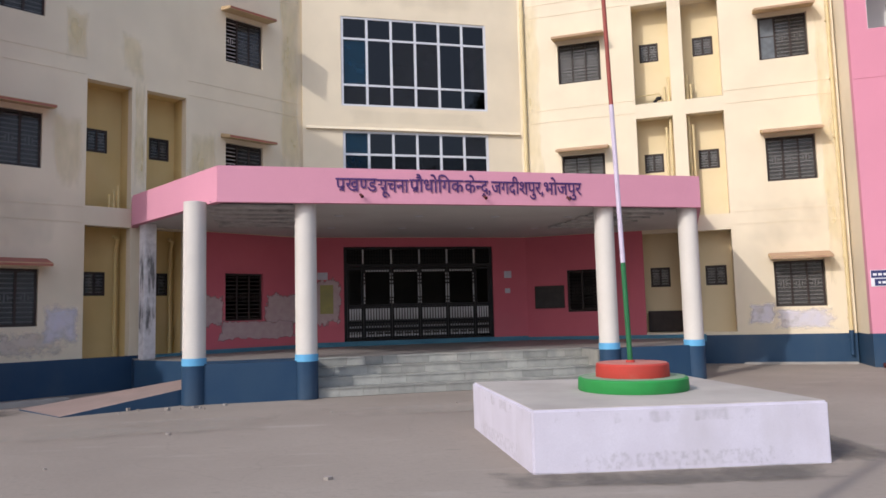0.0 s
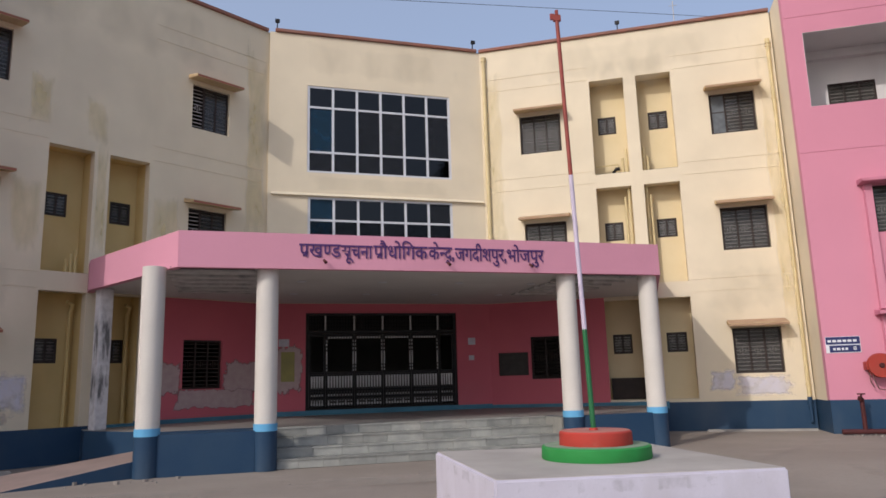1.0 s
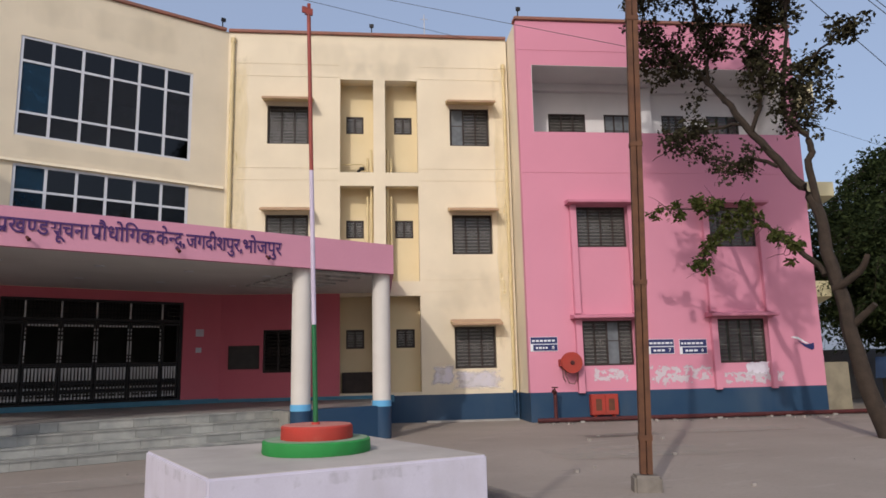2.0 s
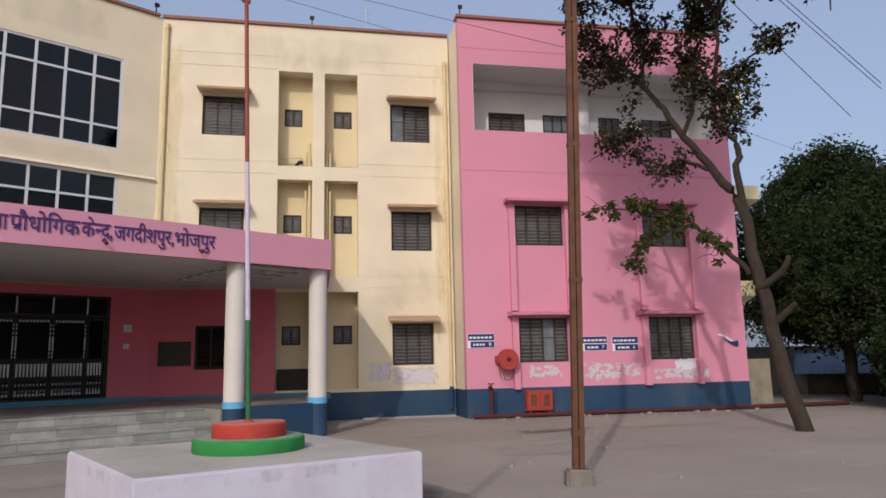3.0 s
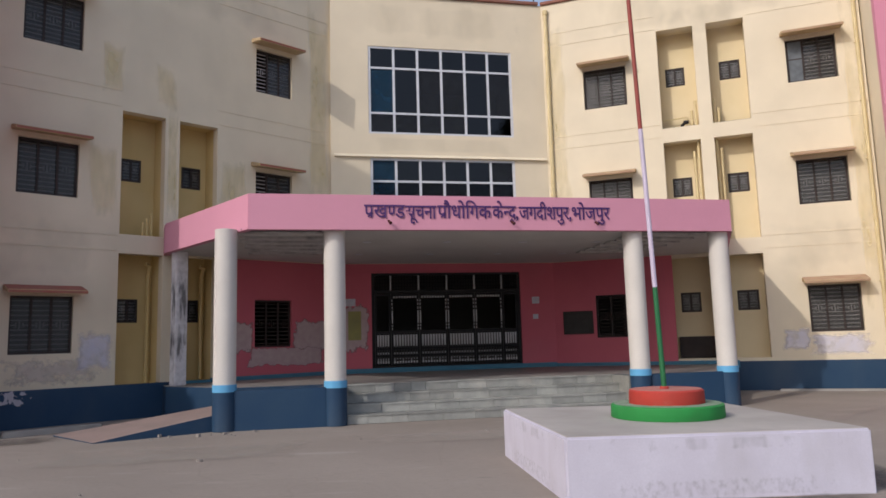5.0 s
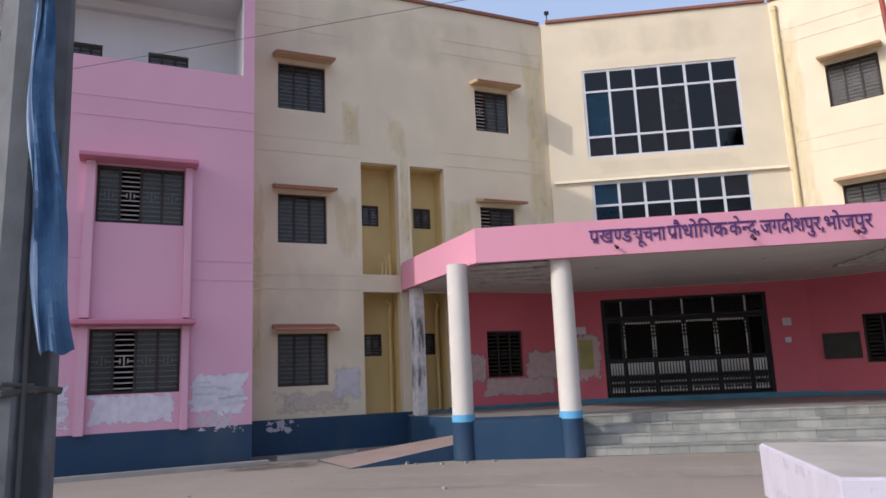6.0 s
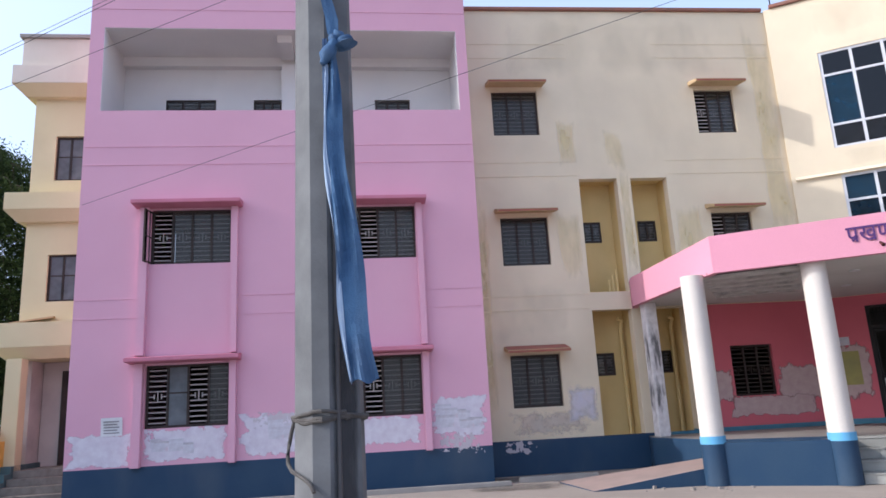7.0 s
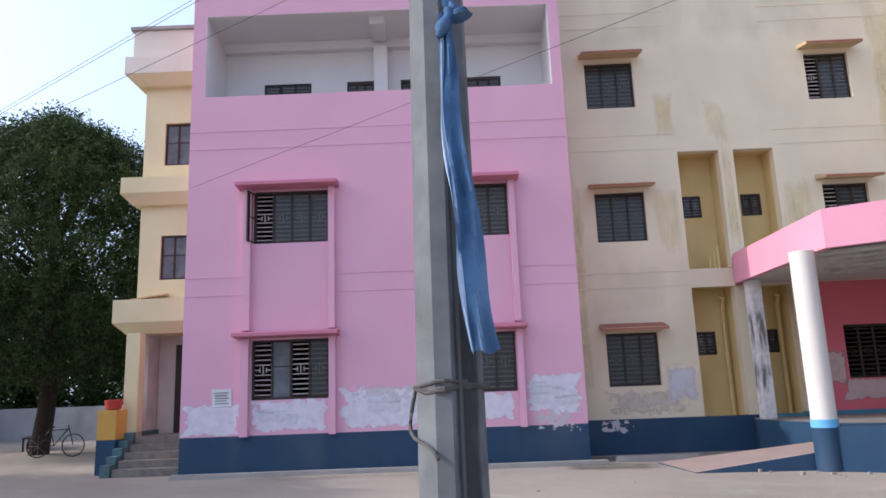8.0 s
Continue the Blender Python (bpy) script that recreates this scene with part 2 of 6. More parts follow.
def leaf_mat(name, a, b):
    m = bpy.data.materials.new(name)
    m.use_nodes = True
    nt = m.node_tree
    p = nt.nodes["Principled BSDF"]
    g = nt.nodes.new("ShaderNodeNewGeometry")
    r = nt.nodes.new("ShaderNodeMix")
    r.data_type = 'RGBA'
    r.inputs["A"].default_value, r.inputs["B"].default_value = (*a, 1), (*b, 1)
    nt.links.new(g.outputs["Random Per Island"], r.inputs["Factor"])
    nt.links.new(r.outputs["Result"], p.inputs["Base Color"])
    p.inputs["Roughness"].default_value = 0.8
    p.inputs["Specular IOR Level"].default_value = 0.15
    tl, mx = nt.nodes.new("ShaderNodeBsdfTranslucent"), nt.nodes.new("ShaderNodeMixShader")
    nt.links.new(r.outputs["Result"], tl.inputs[0])
    mx.inputs[0].default_value = 0.25
    nt.links.new(p.outputs[0], mx.inputs[1])
    nt.links.new(tl.outputs[0], mx.inputs[2])
    nt.links.new(mx.outputs[0], nt.nodes["Material Output"].inputs[0])
    return m


LEAF = leaf_mat("dusty_leaf", (0.018, 0.017, 0.009), (0.068, 0.062, 0.032))
LEAF_BRIGHT = leaf_mat("fresh_leaf", (0.04, 0.055, 0.012), (0.10, 0.105, 0.03))
LEAF_DARK = leaf_mat("shrub_leaf", (0.012, 0.022, 0.008), (0.044, 0.060, 0.019))
LEAF_DEEP = leaf_mat("deep_leaf", (0.015, 0.030, 0.010), (0.075, 0.112, 0.038))



def decal(name, base, second, ragged, hole, soft, scale=2.2, streak=1.0, opacity=1.0):
    """A thin coat on a wall (torn paper, lost paint, seepage) whose outline is eaten away by noise."""
    m = mat(name, base, 0.9, second=second, scale=6, grain=45, bump=0.1)
    nt = m.node_tree
    b = nt.nodes["Principled BSDF"]
    tc = nt.nodes.new("ShaderNodeTexCoord")
    sep = nt.nodes.new("ShaderNodeSeparateXYZ")
    nt.links.new(tc.outputs["Generated"], sep.inputs[0])

    def calc(op, a, c=None):
        n = nt.nodes.new("ShaderNodeMath")
        n.operation = op
        for i, v in enumerate((a, c)):
            if v is None:
                continue
            if isinstance(v, (int, float)):
                n.inputs[i].default_value = v
            else:
                nt.links.new(v, n.inputs[i])
        return n.outputs[0]

    ex = calc('MINIMUM', sep.outputs["X"], calc('SUBTRACT', 1.0, sep.outputs["X"]))
    ez = calc('MINIMUM', sep.outputs["Z"], calc('SUBTRACT', 1.0, sep.outputs["Z"]))
    e = calc('MINIMUM', calc('MULTIPLY', calc('MINIMUM', ex, ez), 4.0), 1.0)
    mp = nt.nodes.new("ShaderNodeMapping")
    mp.inputs["Scale"].default_value = (1, 1, streak)
    n = nt.nodes.new("ShaderNodeTexNoise")
    n.inputs["Scale"].default_value = scale
    n.inputs["Detail"].default_value = 8
    n.inputs["Roughness"].default_value = 0.62
    nt.links.new(tc.outputs["Object"], mp.inputs[0])
    nt.links.new(mp.outputs[0], n.inputs["Vector"])
    v = calc('ADD', calc('MULTIPLY', calc('SUBTRACT', n.outputs["Fac"], 0.5), ragged), calc('MULTIPLY', e, 0.8))
    r = nt.nodes.new("ShaderNodeMapRange")
    r.inputs["From Min"].default_value, r.inputs["From Max"].default_value, r.inputs["To Max"].default_value = 0.35 + hole, 0.35 + hole + soft, opacity
    nt.links.new(v, r.inputs["Value"])
    tr, mx = nt.nodes.new("ShaderNodeBsdfTransparent"), nt.nodes.new("ShaderNodeMixShader")
    nt.links.new(r.outputs[0], mx.inputs[0])
    nt.links.new(tr.outputs[0], mx.inputs[1])
    nt.links.new(b.outputs[0], mx.inputs[2])
    nt.links.new(mx.outputs[0], nt.nodes["Material Output"].inputs[0])
    return m


D_PAPER = decal("torn_paper", (0.70, 0.67, 0.73), (0.58, 0.52, 0.60), 2.2, -0.2, 0.04, 4.2)
D_SCRAPS = decal("paper_scraps", (0.70, 0.68, 0.72), (0.62, 0.54, 0.58), 3.6, 0.34, 0.06, 6.0, 1.0, 0.8)
D_LILAC = decal("faded_lilac_paper", (0.72, 0.70, 0.80), (0.70, 0.66, 0.68), 1.5, -0.12, 0.55, 3.2, 1.0, 0.75)
D_BARE = decal("scraped_plaster", (0.56, 0.43, 0.42), (0.48, 0.34, 0.34), 2.2, -0.16, 0.16, 3.4, 0.5)
D_BEIGE = decal("worn_plaster", (0.72, 0.64, 0.57), (0.62, 0.53, 0.44), 2.4, 0.05, 0.5, 3.2, 1.0, 0.65)
D_DAMP = decal("damp_streak", (0.80, 0.67, 0.34), (0.76, 0.64, 0.38), 2.4, 0.0, 1.2, 1.7, 0.3, 0.7)
D_GRIME = decal("grey_grime", (0.40, 0.36, 0.28), (0.52, 0.48, 0.40), 2.4, 0.1, 1.0, 1.1, 0.5, 0.2)
D_SPLASH = decal("splash_marks", (0.22, 0.20, 0.18), (0.34, 0.31, 0.29), 3.0, 0.30, 0.9, 16.0, 0.8, 0.3)
D_EDGE = decal("scuffed_edge", (0.36, 0.34, 0.33), (0.44, 0.42, 0.42), 3.0, 0.35, 0.9, 7.0, 0.5, 0.28)
D_DARKER = decal("darker_ground", (0.13, 0.115, 0.10), (0.18, 0.16, 0.14), 1.8, 0.05, 0.5, 1.6, 1.0, 0.6)
D_DUST = decal("pale_dust", (0.46, 0.41, 0.35), (0.40, 0.355, 0.30), 1.8, 0.05, 0.7, 0.9, 1.0, 0.5)
D_BLACK = decal("black_mould", (0.07, 0.07, 0.075), (0.14, 0.14, 0.14), 3.6, 0.3, 0.4, 7.0, 0.18, 0.6)


# ---- mesh helpers ----
class MB:
    """Collects quads and polygons for one mesh; faces carry a material slot."""

    def __init__(self):
        self.v, self.f, self.m = [], [], []

    def poly(self, pts, k=0):
        i = len(self.v)
        self.v += [tuple(p) for p in pts]
        self.f.append(tuple(range(i, i + len(pts))))
        self.m.append(k)

    def hexa(self, p, k=0):
        """Eight corners: bottom four counterclockwise, then top four."""
        i = len(self.v)
        self.v += [tuple(q) for q in p]
        for f in ((3, 2, 1, 0), (4, 5, 6, 7), (0, 1, 5, 4), (1, 2, 6, 5), (2, 3, 7, 6), (3, 0, 4, 7)):
            self.f.append(tuple(i + j for j in f))
            self.m.append(k)

    def box(self, x0, x1, y0, y1, z0, z1, k=0):
        self.hexa([(x0, y0, z0), (x1, y0, z0), (x1, y1, z0), (x0, y1, z0), (x0, y0, z1), (x1, y0, z1), (x1, y1, z1), (x0, y1, z1)], k)

    def prism(self, pts, z0, z1, k=0, side=None):
        n = len(pts)
        i = len(self.v)
        za = z0 if isinstance(z0, (list, tuple)) else [z0] * n
        zb = z1 if isinstance(z1, (list, tuple)) else [z1] * n
        self.v += [(p[0], p[1], za[j]) for j, p in enumerate(pts)] + [(p[0], p[1], zb[j]) for j, p in enumerate(pts)]
        self.f += [tuple(i + n - 1 - j for j in range(n)), tuple(i + n + j for j in range(n))]
        self.m += [k, k]
        for j in range(n):
            q = (j + 1) % n
            self.f.append((i + j, i + q, i + n + q, i + n + j))
            self.m.append(k if side is None else side)

    def tube(self, pts, radii, seg=10, k=0, caps=True):
        rings = []
        for j, p in enumerate(pts):
            p = Vector(p)
            a = Vector(pts[max(j - 1, 0)])
            b = Vector(pts[min(j + 1, len(pts) - 1)])
            d = (b - a).normalized()
            x = d.cross(Vector((0, 0, 1)) if abs(d.z) < 0.9 else Vector((0, 1, 0))).normalized()
            y = d.cross(x)
            r = radii[j] if isinstance(radii, (list, tuple)) else radii
            i = len(self.v)
            self.v += [tuple(p + (x * math.cos(2 * math.pi * s / seg) + y * math.sin(2 * math.pi * s / seg)) * r) for s in range(seg)]
            rings.append(i)
        for a, b in zip(rings, rings[1:]):
            for s in range(seg):
                q = (s + 1) % seg
                self.f.append((a + s, b + s, b + q, a + q))
                self.m.append(k)
        if caps:
            self.f += [tuple(rings[0] + s for s in range(seg)), tuple(rings[-1] + seg - 1 - s for s in range(seg))]
            self.m += [k, k]

    def lathe(self, prof, seg=32, k=0, cx=0, cy=0):
        """Profile of (radius, z) turned about the upright axis at cx, cy."""
        rings = []
        for r, z in prof:
            i = len(self.v)
            self.v += [(cx + r * math.cos(2 * math.pi * s / seg), cy + r * math.sin(2 * math.pi * s / seg), z) for s in range(seg)]
            rings.append(i)
        for a, b in zip(rings, rings[1:]):
            for s in range(seg):
                q = (s + 1) % seg
                self.f.append((a + s, a + q, b + q, b + s))
                self.m.append(k)
        self.f += [tuple(rings[0] + seg - 1 - s for s in range(seg)), tuple(rings[-1] + s for s in range(seg))]
        self.m += [k, k]

    def mesh(self, name, mats, smooth=False, bevel=0.0, flat_angle=40):
        me = bpy.data.meshes.new(name)
        me.from_pydata(self.v, [], self.f)
        for m in mats:
            me.materials.append(m)
        me.polygons.foreach_set("material_index", self.m)
        if bevel:
            bm = bmesh.new()
            bm.from_mesh(me)
            bmesh.ops.remove_doubles(bm, verts=bm.verts, dist=1e-5)
            bmesh.ops.bevel(bm, geom=list(bm.edges), offset=bevel, segments=2, affect='EDGES', clamp_overlap=True)
            bm.to_mesh(me)
            bm.free()
        if smooth:
            me.polygons.foreach_set("use_smooth", [True] * len(me.polygons))
            me.set_sharp_from_angle(angle=radians(flat_angle))
        me.update()
        return me


def mats_of(m):
    return list(m) if isinstance(m, (list, tuple)) else [m]


def thing(name, m=None, label="", category="", group="", kind="", data=None):
    ob = new(name, data)
    if m is not None:
        ob.matrix_basis = m
    return tagged(ob, label, category, group, kind)


def part(name, mb, material, parent, label="", smooth=False, bevel=0.0, at=None):
    ob = new(name, mb.mesh(name, mats_of(material), smooth, bevel))
    ob.parent = parent
    if at is not None:
        ob.matrix_basis = at
    return tagged(ob, label)


def solid(name, mb, material, m=None, label="", category="", group="", kind="", smooth=False, bevel=0.0):
    return thing(name, m, label, category, group, kind, mb.mesh(name, mats_of(material), smooth, bevel))


def wall_frame(deg, dist, y=0.0):
    """Local axes of a wall seen from the yard: x to the right along it, y into it, z up."""
    a = radians(deg)
    n, u = Vector((math.cos(a), math.sin(a), 0)), Vector((math.sin(a), -math.cos(a), 0))
    o = n * (dist + y)
    return Matrix(((u.x, n.x, 0, o.x), (u.y, n.y, 0, o.y), (0, 0, 1, 0), (0, 0, 0, 1)))


FC, FLY, FRY, FLP, FRP = (wall_frame(*w) for w in ((103.19, 19.94), (134.17, 16.77), (72.34, 20.87), (135.13, 15.30), (72.24, 19.55)))


def wall(name, m, s0, s1, z0, z1, openings, mats, zones=(), th=0.25, label="", reveal=0):
    """A wall with thickness: openings go right through it; zones (s0, s1, z0, z1, slot) take another paint."""
    mb = MB()
    ss = sorted({s0, s1, *[v for o in openings for v in o[:2]], *[v for z in zones for v in z[:2]]})
    zs = sorted({z0, z1, *[v for o in openings for v in o[2:4]], *[v for z in zones for v in z[2:4]]})
    ss = [s for s in ss if s0 <= s <= s1]
    zs = [z for z in zs if z0 <= z <= z1]

    def open_at(i, j):
        if not (0 <= i < len(ss) - 1 and 0 <= j < len(zs) - 1):
            return None
        a, b = (ss[i] + ss[i + 1]) / 2, (zs[j] + zs[j + 1]) / 2
        return any(o[0] < a < o[1] and o[2] < b < o[3] for o in openings)

    for i in range(len(ss) - 1):
        for j in range(len(zs) - 1):
            if open_at(i, j):
                continue
            a, b, c, d = ss[i], ss[i + 1], zs[j], zs[j + 1]
            k = 0
            for z in zones:
                if z[0] < (a + b) / 2 < z[1] and z[2] < (c + d) / 2 < z[3]:
                    k = z[4]
            mb.poly([(a, 0, c), (b, 0, c), (b, 0, d), (a, 0, d)], k)
            mb.poly([(b, th, c), (a, th, c), (a, th, d), (b, th, d)], k)
            r = k if not reveal else reveal
            for ni, nj, q in ((i - 1, j, [(a, th, c), (a, 0, c), (a, 0, d), (a, th, d)]), (i + 1, j, [(b, 0, c), (b, th, c), (b, th, d), (b, 0, d)]),
                              (i, j - 1, [(a, th, c), (b, th, c), (b, 0, c), (a, 0, c)]), (i, j + 1, [(a, 0, d), (b, 0, d), (b, th, d), (a, th, d)])):
                o = open_at(ni, nj)
                if o is None:
                    mb.poly(q, k)
                elif o:
                    mb.poly(q, r)
    return solid(name, mb, mats, m, label, "wall", kind="structure")


# ---- ground ----
def ground_mat():
    m = mat("dusty_concrete_yard", (0.315, 0.270, 0.228), 0.95, second=(0.25, 0.212, 0.178), scale=0.35, stain=(0.20, 0.175, 0.15), stain_amt=0.5, grain=18, bump=0.35)
    nt = m.node_tree
    b = nt.nodes["Principled BSDF"]
    src = b.inputs["Base Color"].links[0].from_socket
    tc = nt.nodes.new("ShaderNodeTexCoord")
    mp = nt.nodes.new("ShaderNodeMapping")
    mp.inputs["Scale"].default_value = (0.5, 1.6, 1)
    mp.inputs["Rotation"].default_value = (0, 0, 0.5)
    for tex_scale, lo, hi, k, tone in ((17.0, 0.56, 0.70, 0.4, (0.20, 0.172, 0.147)), (1.4, 0.60, 0.74, 0.35, (0.42, 0.375, 0.325)), (4.5, 0.66, 0.76, 0.55, (0.15, 0.13, 0.115))):
        n = nt.nodes.new("ShaderNodeTexNoise")
        n.inputs["Scale"].default_value = tex_scale
        n.inputs["Detail"].default_value = 7
        r = nt.nodes.new("ShaderNodeMapRange")
        r.inputs["From Min"].default_value, r.inputs["From Max"].default_value, r.inputs["To Max"].default_value = lo, hi, k
        x = nt.nodes.new("ShaderNodeMix")
        x.data_type = 'RGBA'
        x.inputs["B"].default_value = (*tone, 1)
        nt.links.new(tc.outputs["Object"], mp.inputs[0])
        nt.links.new(mp.outputs[0], n.inputs["Vector"])
        nt.links.new(n.outputs["Fac"], r.inputs["Value"])
        nt.links.new(r.outputs[0], x.inputs["Factor"])
        nt.links.new(src, x.inputs["A"])
        src = x.outputs["Result"]
    # thin shrinkage cracks
    v = nt.nodes.new("ShaderNodeTexVoronoi")
    v.feature = 'DISTANCE_TO_EDGE'
    v.inputs["Scale"].default_value = 0.28
    wob = nt.nodes.new("ShaderNodeTexNoise")
    wob.inputs["Scale"].default_value = 1.1
    add = nt.nodes.new("ShaderNodeMixRGB")
    add.inputs[0].default_value = 0.35
    nt.links.new(tc.outputs["Object"], wob.inputs["Vector"])
    nt.links.new(tc.outputs["Object"], add.inputs[1])
    nt.links.new(wob.outputs["Color"], add.inputs[2])
    nt.links.new(add.outputs[0], v.inputs["Vector"])
    r = nt.nodes.new("ShaderNodeMapRange")
    r.inputs["From Min"].default_value, r.inputs["From Max"].default_value, r.inputs["To Min"].default_value, r.inputs["To Max"].default_value = 0.0, 0.004, 0.12, 0.0
    x = nt.nodes.new("ShaderNodeMix")
    x.data_type = 'RGBA'
    x.inputs["B"].default_value = (0.13, 0.115, 0.10, 1)
    nt.links.new(v.outputs["Distance"], r.inputs["Value"])
    nt.links.new(r.outputs[0], x.inputs["Factor"])
    nt.links.new(src, x.inputs["A"])
    nt.links.new(x.outputs["Result"], b.inputs["Base Color"])
    return m


YARD = ground_mat()
mb = MB()
xs = sorted({-600, -300, -150, -80, 80, 150, 300, 600, *[-40 + i * 1.0 for i in range(81)]})
idx = {}
for i, x in enumerate(xs):
    for j, y in enumerate(xs):
        idx[i, j] = len(mb.v)
        h = 0.012 * noise.noise(Vector((x * 0.35, y * 0.35, 3.1))) if abs(x) < 40 and abs(y) < 40 else 0
        mb.v.append((x, y, h - 0.005))
for i in range(len(xs) - 1):
    for j in range(len(xs) - 1):
        mb.f.append((idx[i, j], idx[i + 1, j], idx[i + 1, j + 1], idx[i, j + 1]))
        mb.m.append(0)
solid("ground", mb, YARD, label="dusty beige concrete yard with faint stains", category="ground", kind="structure", smooth=True)

# ---- building shell ----
H, S1, L1, ROOF, PLINTH = 3.4, 1.5, 2.72, 11.83, 0.80
FLOOR_Z = 0.70


def storeys(s0, s1, ks=(0, 1, 2)):
    return [(s0, s1, S1 + H * k, L1 + H * k) for k in ks]


LYO, LYI, RYI, RYO = (3.18, 4.38), (8.66, 9.74), (-2.75, -1.5), (2.8, 4.04)
LN = [(5.28, 6.28), (6.63, 7.6)]
RN = [(-0.57, 0.44), (0.8, 1.8)]
ly_niches = [(*n, z0, z1) for n in LN for z0, z1 in ((0.76, 3.73), (4.17, 7.09))]
ry_niches = [(*n, z0, z1) for n in RN for z0, z1 in ((0.86, 3.66), (4.10, 7.01), (7.43, 10.39))]
GATE = (1.9, 6.27, 0.83, 3.49)
GLZ = [(1.9, 6.28, 7.57, 10.24), (1.93, 6.27, 4.55, 6.84)]
wall("wall_left_yellow", FLY, 2.2, 11.05, -0.3, ROOF, storeys(*LYO) + storeys(*LYI) + ly_niches, [YELLOW, PINK_DEEP, BLUE, OCHRE, TEAL],
     [(2.2, 11.05, -0.3, PLINTH - 0.03, 2), (7.75, 11.05, PLINTH, 3.75, 1), (6.5, 11.05, 0.6, PLINTH, 4)], label="cream yellow plastered wall with a dark blue plinth")
wall("wall_centre", FC, 0.80, 7.34, -0.3, ROOF, GLZ + [GATE], [YELLOW, PINK_DEEP, BLUE, OCHRE, TEAL],
     [(0.80, 7.34, 0.0, 3.75, 1), (0.80, 7.34, -0.3, 0.83, 4)], label="cream yellow wall, painted deep pink under the canopy")
wall("wall_right_yellow", FRY, -4.08, 4.67, -0.3, ROOF, storeys(*RYI) + storeys(*RYO) + ry_niches, [YELLOW, PINK_DEEP, BLUE, OCHRE, TEAL],
     [(-4.08, 4.67, -0.3, PLINTH - 0.03, 2), (-4.08, -0.57, PLINTH, 3.75, 1), (-4.08, 1.0, 0.6, PLINTH, 4)], label="sunlit cream yellow plastered wall with a dark blue plinth")
LPB, RPB = (-5.62, 2.4, 8.38, 10.41), (5.1, 13.0, 8.34, 10.43)
LPW = [(-4.44, -2.77), (-0.44, 1.22)]
RPW = [(6.22, 7.72), (10.22, 11.72)]
LPTOP = 12.3
wall("wall_left_pink", FLP, -5.92, 2.64, -0.3, LPTOP, [LPB] + [(*w, z0, z1) for w in LPW for z0, z1 in ((1.5, 2.76), (4.88, 6.08))],
     [PINK_SHADED, BLUE, WHITE], [(-5.92, 2.64, -0.3, 0.78, 1)], label="pink plastered wing wall with a dark blue plinth", reveal=0)
wall("wall_right_pink", FRP, 4.67, 13.42, -0.3, 11.85, [RPB] + [(*w, z0, z1) for w in RPW for z0, z1 in ((1.5, 2.76), (4.88, 6.08))],
     [PINK, BLUE, WHITE], [(4.67, 13.42, -0.3, 0.80, 1)], label="sunlit pink plastered wing wall with a dark blue plinth")


def side_wall(name, m, s, y0, y1, z1, mats, th=0.22, label="", plinth=0.78):
    """A return wall running into the building at s, its thickness to the right of s."""
    mb = MB()
    mb.box(s, s + th, y0, y1, -0.3, plinth, 1)
    mb.box(s, s + th, y0, y1, plinth, z1, 0)
    return solid(name, mb, mats, m, label, "wall", kind="structure")


side_wall("wall_right_return", FRP, 4.67, 0.252, 1.55, 11.85, [YELLOW, BLUE], label="narrow yellow return wall between the wings")
side_wall("wall_left_return", FLP, 2.535, 0.252, 1.7, LPTOP, [PINK_SHADED, BLUE], th=0.105, label="narrow return wall between the wings")
side_wall("wall_right_end", FRP, 13.2, 0.252, 7.0, 11.85, [PINK, BLUE], label="pink end wall of the wing")
side_wall("wall_left_end", FLP, -5.92, 0.252, 7.0, LPTOP, [PINK_SHADED, BLUE], label="pink end wall of the wing")


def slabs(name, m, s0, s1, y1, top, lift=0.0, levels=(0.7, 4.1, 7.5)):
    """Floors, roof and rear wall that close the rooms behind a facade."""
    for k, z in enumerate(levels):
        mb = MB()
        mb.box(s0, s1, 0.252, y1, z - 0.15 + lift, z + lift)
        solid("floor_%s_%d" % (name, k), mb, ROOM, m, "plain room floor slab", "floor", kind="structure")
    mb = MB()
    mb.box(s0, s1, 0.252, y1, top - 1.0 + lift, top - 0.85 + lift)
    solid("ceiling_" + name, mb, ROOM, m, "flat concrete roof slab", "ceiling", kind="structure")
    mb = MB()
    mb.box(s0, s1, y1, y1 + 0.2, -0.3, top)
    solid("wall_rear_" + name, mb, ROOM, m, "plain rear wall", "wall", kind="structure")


slabs("left", FLY, 2.3, 11.3, 5.0, ROOF, 0.0)
slabs("centre", FC, 0.6, 7.6, 5.5, ROOF, 0.004)
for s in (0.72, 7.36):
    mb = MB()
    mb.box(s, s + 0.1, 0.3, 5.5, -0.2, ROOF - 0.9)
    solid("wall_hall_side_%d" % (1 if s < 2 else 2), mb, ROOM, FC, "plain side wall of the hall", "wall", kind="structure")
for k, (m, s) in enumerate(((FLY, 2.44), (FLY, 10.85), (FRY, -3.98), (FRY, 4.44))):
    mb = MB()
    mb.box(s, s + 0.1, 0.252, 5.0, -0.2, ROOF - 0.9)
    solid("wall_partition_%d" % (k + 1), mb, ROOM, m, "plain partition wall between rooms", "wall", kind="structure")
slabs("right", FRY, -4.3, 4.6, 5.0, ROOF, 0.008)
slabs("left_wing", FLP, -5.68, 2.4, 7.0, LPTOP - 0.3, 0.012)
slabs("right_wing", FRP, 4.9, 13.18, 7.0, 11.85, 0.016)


def coping(name, m, s0, s1, z, material=COPING, h=0.10):
    mb = MB()
    mb.box(s0, s1, -0.07, 0.32, z, z + h)
    solid(name, mb, material, m, "weathered red painted parapet coping", "coping", kind="structure", bevel=0.012)


